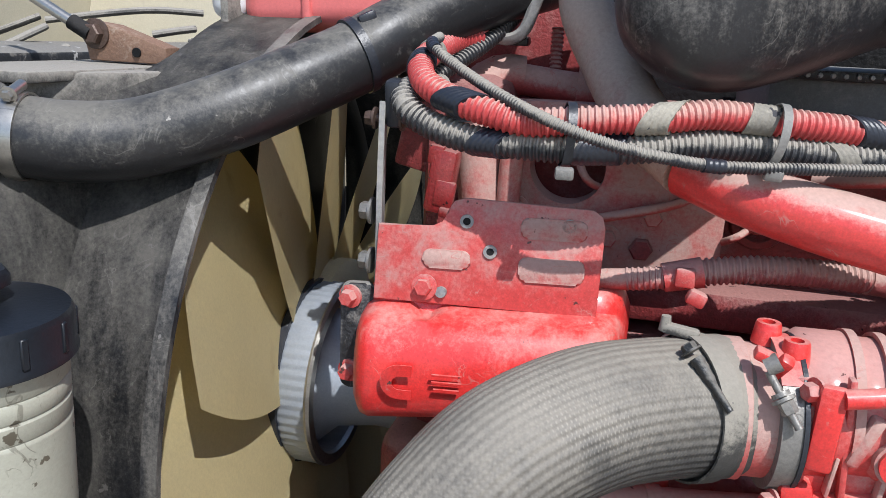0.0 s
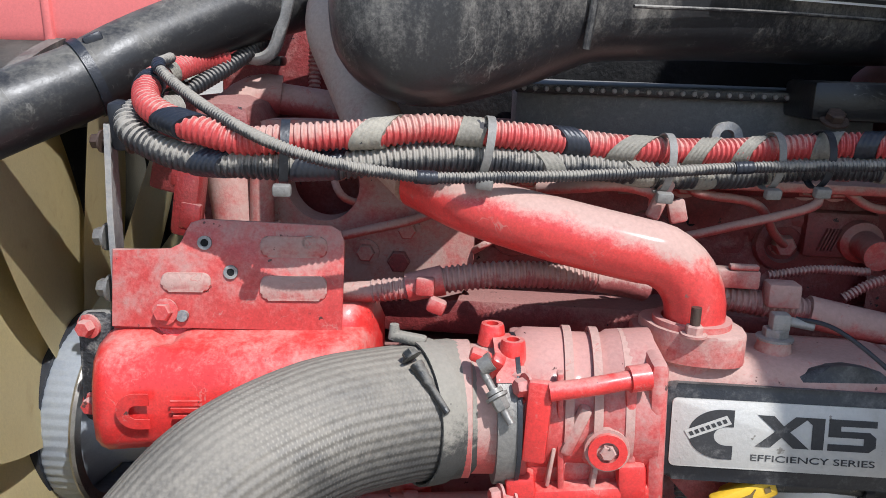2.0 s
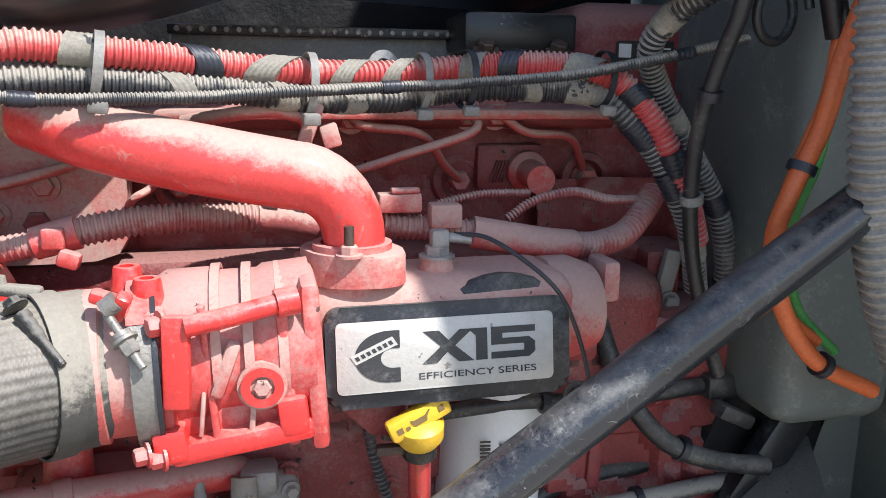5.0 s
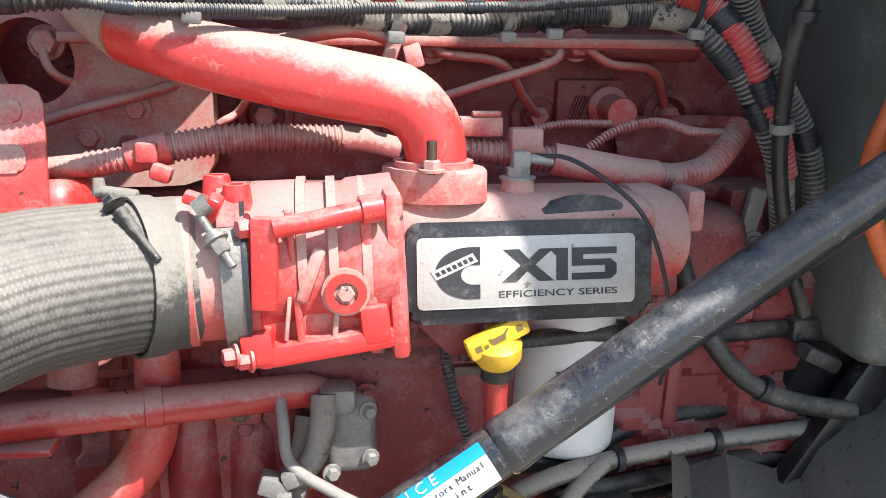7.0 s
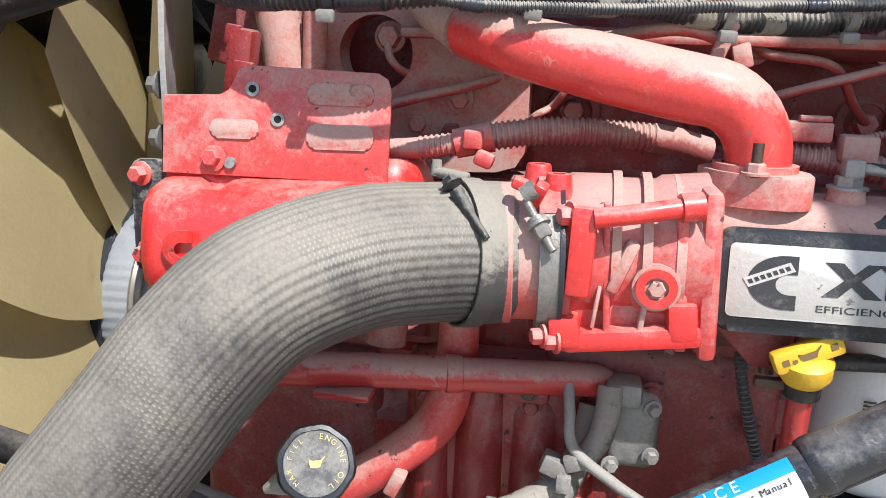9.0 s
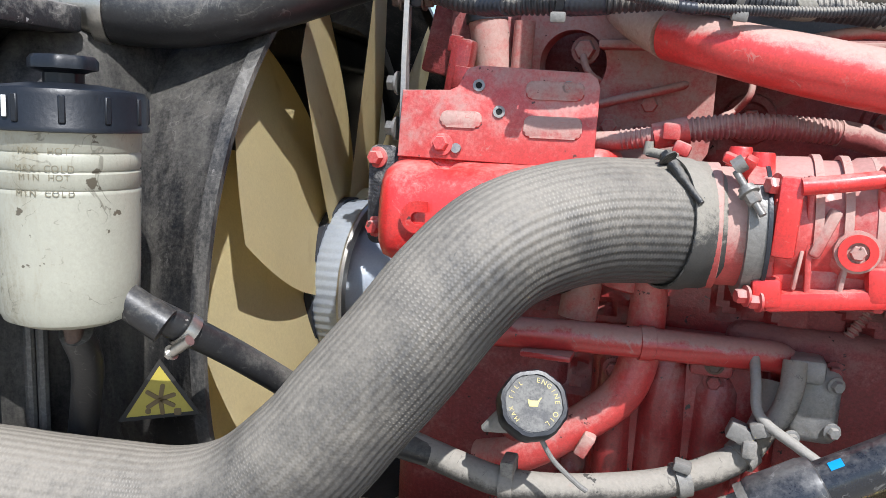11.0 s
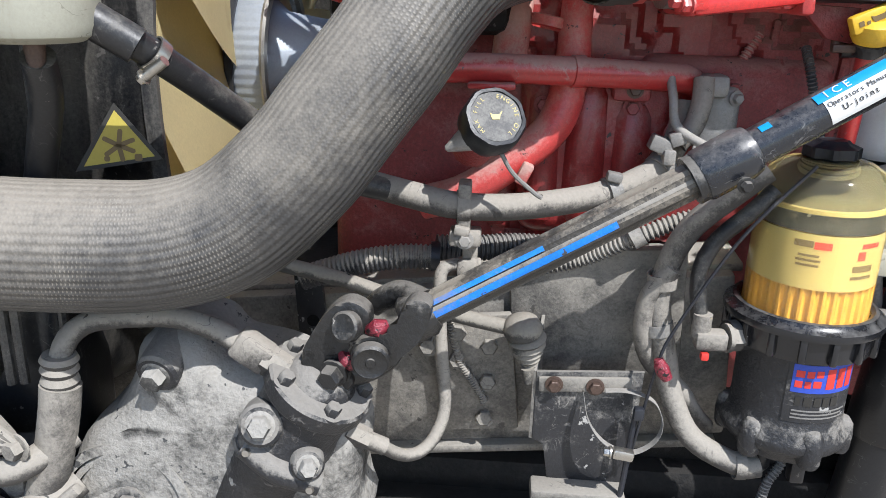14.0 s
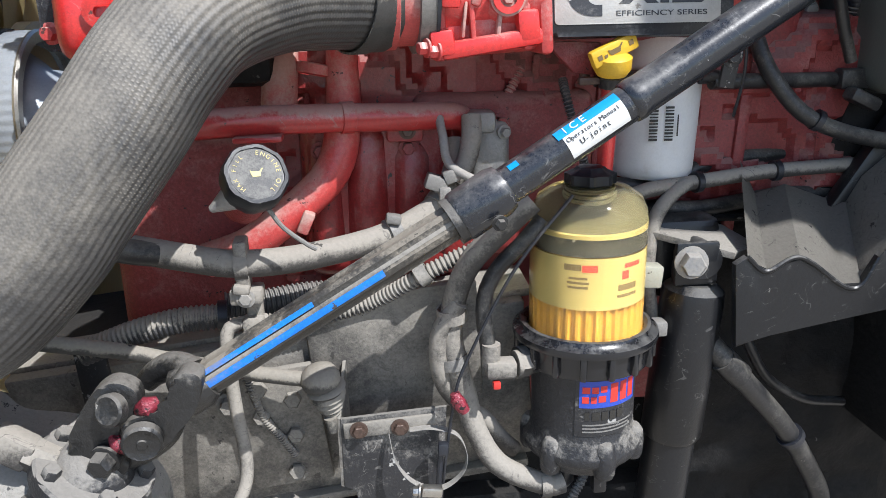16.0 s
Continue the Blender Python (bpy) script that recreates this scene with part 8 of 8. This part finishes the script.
    part("mount_plate", slab([(0.655, 0.600), (0.752, 0.545), (0.800, 0.575), (0.775, 0.640), (0.690, 0.660)], 0.010, pose(0, 0, 1.160, 0, 0, 0) @ pose(0.72, 0.59, 0, 10, 6, 0) @ pose(-0.72, -0.59, 0), 0.002), frame_paint, q)
    part("mount_block", box((0.715, 0.66, 1.13), (0.10, 0.10, 0.12), bevel=0.015), black_paint, q)
    ln = thing("splash_liner", (0.92, 0.694, 0.63), "black plastic splash liner behind the shock absorber", "liner")
    part("sheet", cast_sheet(0.74, 1.14, 0.62, 1.17, 0.694, 0.022, 9.0), black_and_shade, ln)
    part("sheet_fold", box((0.94, 0.690, 1.165), (0.36, 0.04, 0.012), (0, 3, 0), bevel=0.004), black_and_shade, ln)
    e = thing("step_panel", (0.86, 0.53, 1.05), "black moulded step panel with a zigzag top edge", "panel")
    o = [(0.752, 1.030), (0.741, 1.150), (0.757, 1.160), (0.785, 1.139), (0.831, 1.156), (0.897, 1.112), (0.925, 1.112), (0.945, 1.150), (0.985, 1.205), (1.05, 1.22), (1.05, 1.085), (0.90, 1.062), (0.80, 1.045)]
    part("panel", slab(o, 0.012, face_pose(0, 0.53, 0), 0.003), black_paint, e)
    bm = bmesh.new()
    edge = o[2:10]
    rise = [0.10, 0.07, 0.065, 0.085, 0.10, 0.10, 0.08, 0.08]
    a = [bm.verts.new((x, 0.519, z)) for x, z in edge]
    c = [bm.verts.new((x + 0.055, 0.67, z + h)) for (x, z), h in zip(edge, rise)]
    for i in range(len(edge) - 1):
        bm.faces.new((a[i], a[i + 1], c[i + 1], c[i]))
    bmesh.ops.solidify(bm, geom=list(bm.faces), thickness=0.01)
    part("tread", bm, frame_paint, e, "dusty stepped top face")
    part("front_lip", tube([(x, 0.518, z) for x, z in edge[:6]], 0.0035, 8, 0.004), black_paint, e)
    x = thing("air_lines", (0.8, 0.66, 1.23), "bundle of dusty black air lines behind the filter", "air lines")
    for pts, rr, mt in (([(0.60, 0.62, 1.21), (0.648, 0.622, 1.231), (0.727, 0.650, 1.233), (0.844, 0.660, 1.243), (1.008, 0.680, 1.245)], 0.011, dust_hose),
                        ([(0.56, 0.66, 1.215), (0.612, 0.662, 1.231), (0.706, 0.682, 1.223), (0.774, 0.702, 1.250), (0.920, 0.722, 1.259), (1.02, 0.73, 1.26)], 0.0128, rubber),
                        ([(0.66, 0.65, 1.20), (0.76, 0.67, 1.19), (0.90, 0.69, 1.20), (1.03, 0.70, 1.19)], 0.012, rubber),
                        ([(0.81, 0.70, 1.49), (0.817, 0.680, 1.451), (0.833, 0.660, 1.396), (0.877, 0.640, 1.335), (0.936, 0.632, 1.305), (1.02, 0.635, 1.285)], 0.0118, rubber),
                        ([(0.75, 0.655, 1.377), (0.779, 0.660, 1.376), (0.884, 0.680, 1.373), (0.985, 0.700, 1.370)], 0.011, rubber),
                        ([(0.58, 0.655, 1.384), (0.616, 0.650, 1.386), (0.673, 0.650, 1.389), (0.725, 0.650, 1.390), (0.769, 0.660, 1.381), (0.82, 0.70, 1.37)], 0.0095, rubber)):
        part("line", tube(pts, rr, 16, 0.02), mt, x)
    for pts, rr, mt in (([(0.920, 0.800, 1.451), (0.935, 0.780, 1.400), (0.951, 0.780, 1.350), (1.002, 0.800, 1.286)], 0.012, rubber),
                        ([(1.113, 0.860, 1.464), (1.142, 0.840, 1.416), (1.181, 0.820, 1.359), (1.225, 0.800, 1.302), (1.257, 0.800, 1.236)], 0.013, grey_conduit),
                        ([(1.097, 0.820, 1.356), (1.132, 0.800, 1.336), (1.189, 0.780, 1.279), (1.214, 0.780, 1.223)], 0.011, rubber),
                        ([(1.079, 0.860, 1.431), (1.104, 0.850, 1.388), (1.118, 0.840, 1.329), (1.120, 0.840, 1.256)], 0.014, dark_conduit)):
        part("line", tube(pts, rr, 14, pitch=0.0062, depth=0.002) if mt is not rubber else tube(pts, rr, 14, 0.02), mt, x)
    part("line_plug", join(box((0.938, 0.740, 1.400), (0.035, 0.03, 0.05), (0, -18, 0), bevel=0.005), box((0.930, 0.740, 1.434), (0.028, 0.028, 0.02), (0, -18, 0), bevel=0.004)), plate_dark, x)
    for at, ax2 in (((0.735, 0.651, 1.234), (1, 0.2, 0)), ((0.86, 0.662, 1.244), (1, 0.1, 0)), ((0.90, 0.636, 1.322), (1, -0.1, -0.5)), ((0.73, 0.65, 1.39), (1, 0, 0))):
        part("line_tie", ring(at, ax2, 0.0155, 0.011, 0.009, 18), tie_black, x)
    part("line_fitting", join(box((0.985, 0.69, 1.372), (0.05, 0.03, 0.03), bevel=0.006), box((0.985, 0.66, 1.345), (0.05, 0.03, 0.02), (0, 25, 0), bevel=0.006)), rubber, x)
    part("line_stay", join(box((0.752, 0.607, 1.40), (0.022, 0.008, 0.055), (0, 8, 0), bevel=0.002), hexbolt((0.752, 0.602, 1.415), (0, -1, 0), 0.010, 0.008)), plate_dark, x)
    part("elbow_fitting", join(hexbolt((0.885, 0.735, 1.425), (-0.1, -0.3, 1), 0.015, 0.03, 1.1), lathe([(0, 0), (0.012, 0), (0.012, 0.03), (0, 0.03)], (0.892, 0.735, 1.42), (0.1, 0, -1), 14)), steel_dull, x)
    z = thing("trailing_hose", (0.88, 0.6, 0.85), "dusty black hose dropping past the shock absorber", "hose")
    part("hose", tube([(0.735, 0.56, 1.02), (0.760, 0.552, 0.990), (0.812, 0.570, 0.935), (0.892, 0.600, 0.845), (0.953, 0.620, 0.756), (0.987, 0.630, 0.690), (1.0, 0.64, 0.6)], 0.0165, 18, 0.02), rubber, z)
    part("hose_cuff", tube([(0.752, 0.554, 0.998), (0.785, 0.560, 0.965)], 0.0195, 18), rubber, z)
    part("hose_tie", ring((0.90, 0.602, 0.835), (0.6, 0.2, -0.7), 0.021, 0.016, 0.012, 20), tie_black, z)
    part("thin_line", tube([(0.80, 0.60, 1.03), (0.822, 0.600, 0.984), (0.866, 0.620, 0.924), (0.940, 0.640, 0.874), (1.023, 0.660, 0.852)], 0.008, 12, 0.02), rubber, z)


def cab_side():
    t = thing("junction_plug", (0.84, 0.58, 1.84), "bulky black multi-pin connector with a centre screw", "connector")
    part("body", box((0.840, 0.585, 1.852), (0.105, 0.045, 0.052), (0, -2, 0), bevel=0.006), black_plastic, t)
    part("top_block", box((0.850, 0.60, 1.895), (0.09, 0.05, 0.035), bevel=0.006), black_plastic, t)
    part("centre_screw", lathe([(0, 0), (0.012, 0), (0.012, 0.005), (0.009, 0.008), (0, 0.008)], (0.812, 0.5625, 1.848), (0, -1, 0), 20), steel_clean, t)
    part("terminal_comb", join(*[box((0.868 + 0.009 * i, 0.562, 1.852), (0.004, 0.008, 0.035), (0, 12, 0), bevel=0.001, seg=1) for i in range(4)]), frame_paint, t)
    part("boot", tube([(0.86, 0.575, 1.84), (0.885, 0.572, 1.832), (0.905, 0.575, 1.845)], 0.013, 14), tie_grey, t)
    part("upper_conduit", tube([(0.80, 0.60, 1.90), (0.782, 0.602, 1.874), (0.778, 0.622, 1.855), (0.79, 0.64, 1.84)], 0.0115, 14, pitch=0.0055, depth=0.0018), grey_conduit, t)
    h = thing("heater_hose", (0.88, 0.6, 1.65), "plain black rubber hose hanging by the firewall", "hose")
    part("hose_clip", ring((0.874, 0.583, 1.735), (0, 0.3, -1), 0.0125, 0.0085, 0.010, 20), tie_black, h)
    part("hose_clip", ring((0.882, 0.618, 1.625), (0.2, 0.2, -1), 0.0125, 0.0085, 0.010, 20), tie_grey, h)
    part("hose", tube([(0.885, 0.54, 1.90), (0.880, 0.55, 1.815), (0.876, 0.57, 1.769), (0.872, 0.59, 1.715), (0.876, 0.61, 1.652), (0.894, 0.63, 1.563), (0.932, 0.65, 1.460), (0.96, 0.66, 1.40)], 0.0085, 16, 0.014), rubber, h)
    o = thing("orange_cable", (0.93, 0.51, 1.6), "bright orange battery cables looped by the cab", "cable")
    part("cable", tube([(0.99, 0.50, 1.86), (0.975, 0.50, 1.826), (0.955, 0.50, 1.765), (0.948, 0.51, 1.701), (0.922, 0.51, 1.642), (0.916, 0.52, 1.589), (0.941, 0.53, 1.520), (0.995, 0.54, 1.456), (1.08, 0.55, 1.412)], 0.0092, 18, 0.012), orange_rubber, o)
    part("cable", tube([(0.972, 0.53, 1.785), (0.966, 0.53, 1.731), (0.946, 0.524, 1.689), (0.93, 0.53, 1.63), (0.93, 0.54, 1.57), (0.96, 0.55, 1.51), (1.01, 0.56, 1.47)], 0.0062, 14, 0.012), orange_rubber, o)
    part("cable_tie", ring((0.935, 0.513, 1.668), (-0.35, 0, -0.9), 0.014, 0.009, 0.009, 20), tie_black, o)
    part("cable_tie", ring((1.0, 0.541, 1.453), (0.8, 0.1, -0.5), 0.014, 0.009, 0.009, 20), tie_black, o)
    gr = thing("green_cable", (0.97, 0.56, 1.56), "green insulated cable beside the orange ones", "cable")
    part("cable", tube([(0.985, 0.55, 1.70), (0.978, 0.55, 1.661), (0.966, 0.56, 1.606), (0.966, 0.56, 1.558), (0.992, 0.57, 1.502), (1.043, 0.57, 1.453)], 0.0058, 14, 0.012), green_rubber, gr)
    b = thing("brass_fitting", (0.96, 0.525, 1.83), "brass air fitting with a black sleeve", "fitting")
    part("fitting", join(hexbolt((0.952, 0.52, 1.835), (0.1, 0, 1), 0.014, 0.025), lathe([(0, 0), (0.011, 0), (0.011, 0.03), (0, 0.03)], (0.955, 0.522, 1.86), (0, 0, 1), 14)), brass, b)
    part("sleeve", lathe([(0, 0), (0.012, 0), (0.012, 0.045), (0, 0.045)], (0.972, 0.53, 1.786), (-0.3, 0, 1), 16), black_plastic, b)
    part("coiled_line", tube([(0.925 + 0.024 * math.cos(a), 0.545 + 0.004 * a, 1.812 + 0.030 * math.sin(a)) for a in [0.5 * i for i in range(18)]], 0.0048, 10, 0.005), rubber, b, "coiled thin black air line")
    c = thing("flexible_duct", (0.95, 0.455, 1.7), "grey ribbed flexible duct by the cab", "duct")
    part("duct", tube([(0.945, 0.45, 1.95), (0.944, 0.45, 1.841), (0.952, 0.45, 1.723), (0.972, 0.46, 1.630), (1.005, 0.47, 1.549), (1.05, 0.48, 1.47)], 0.022, 24, pitch=0.012, depth=0.004), tie_grey, c)
    part("end_cuff", lathe([(0.0222, 0), (0.025, 0.002), (0.025, 0.03), (0.0222, 0.032), (0.0222, 0)], (0.945, 0.45, 1.90), (0, 0, 1), 28), tie_black, c)
    p = thing("fender_support", (1.0, 0.6, 1.3), "dark steel support under the cab corner", "support")
    part("brace", box((1.06, 0.74, 1.28), (0.18, 0.10, 0.5), (0, 20, 0), bevel=0.02), black_and_shade, p)
    part("brace", box((0.985, 0.66, 1.20), (0.05, 0.03, 0.34), (0, 32, 0), bevel=0.008), black_paint, p)


for build in (lower_pipes, fuel_filter, steering, chassis, cab_side):
    build()
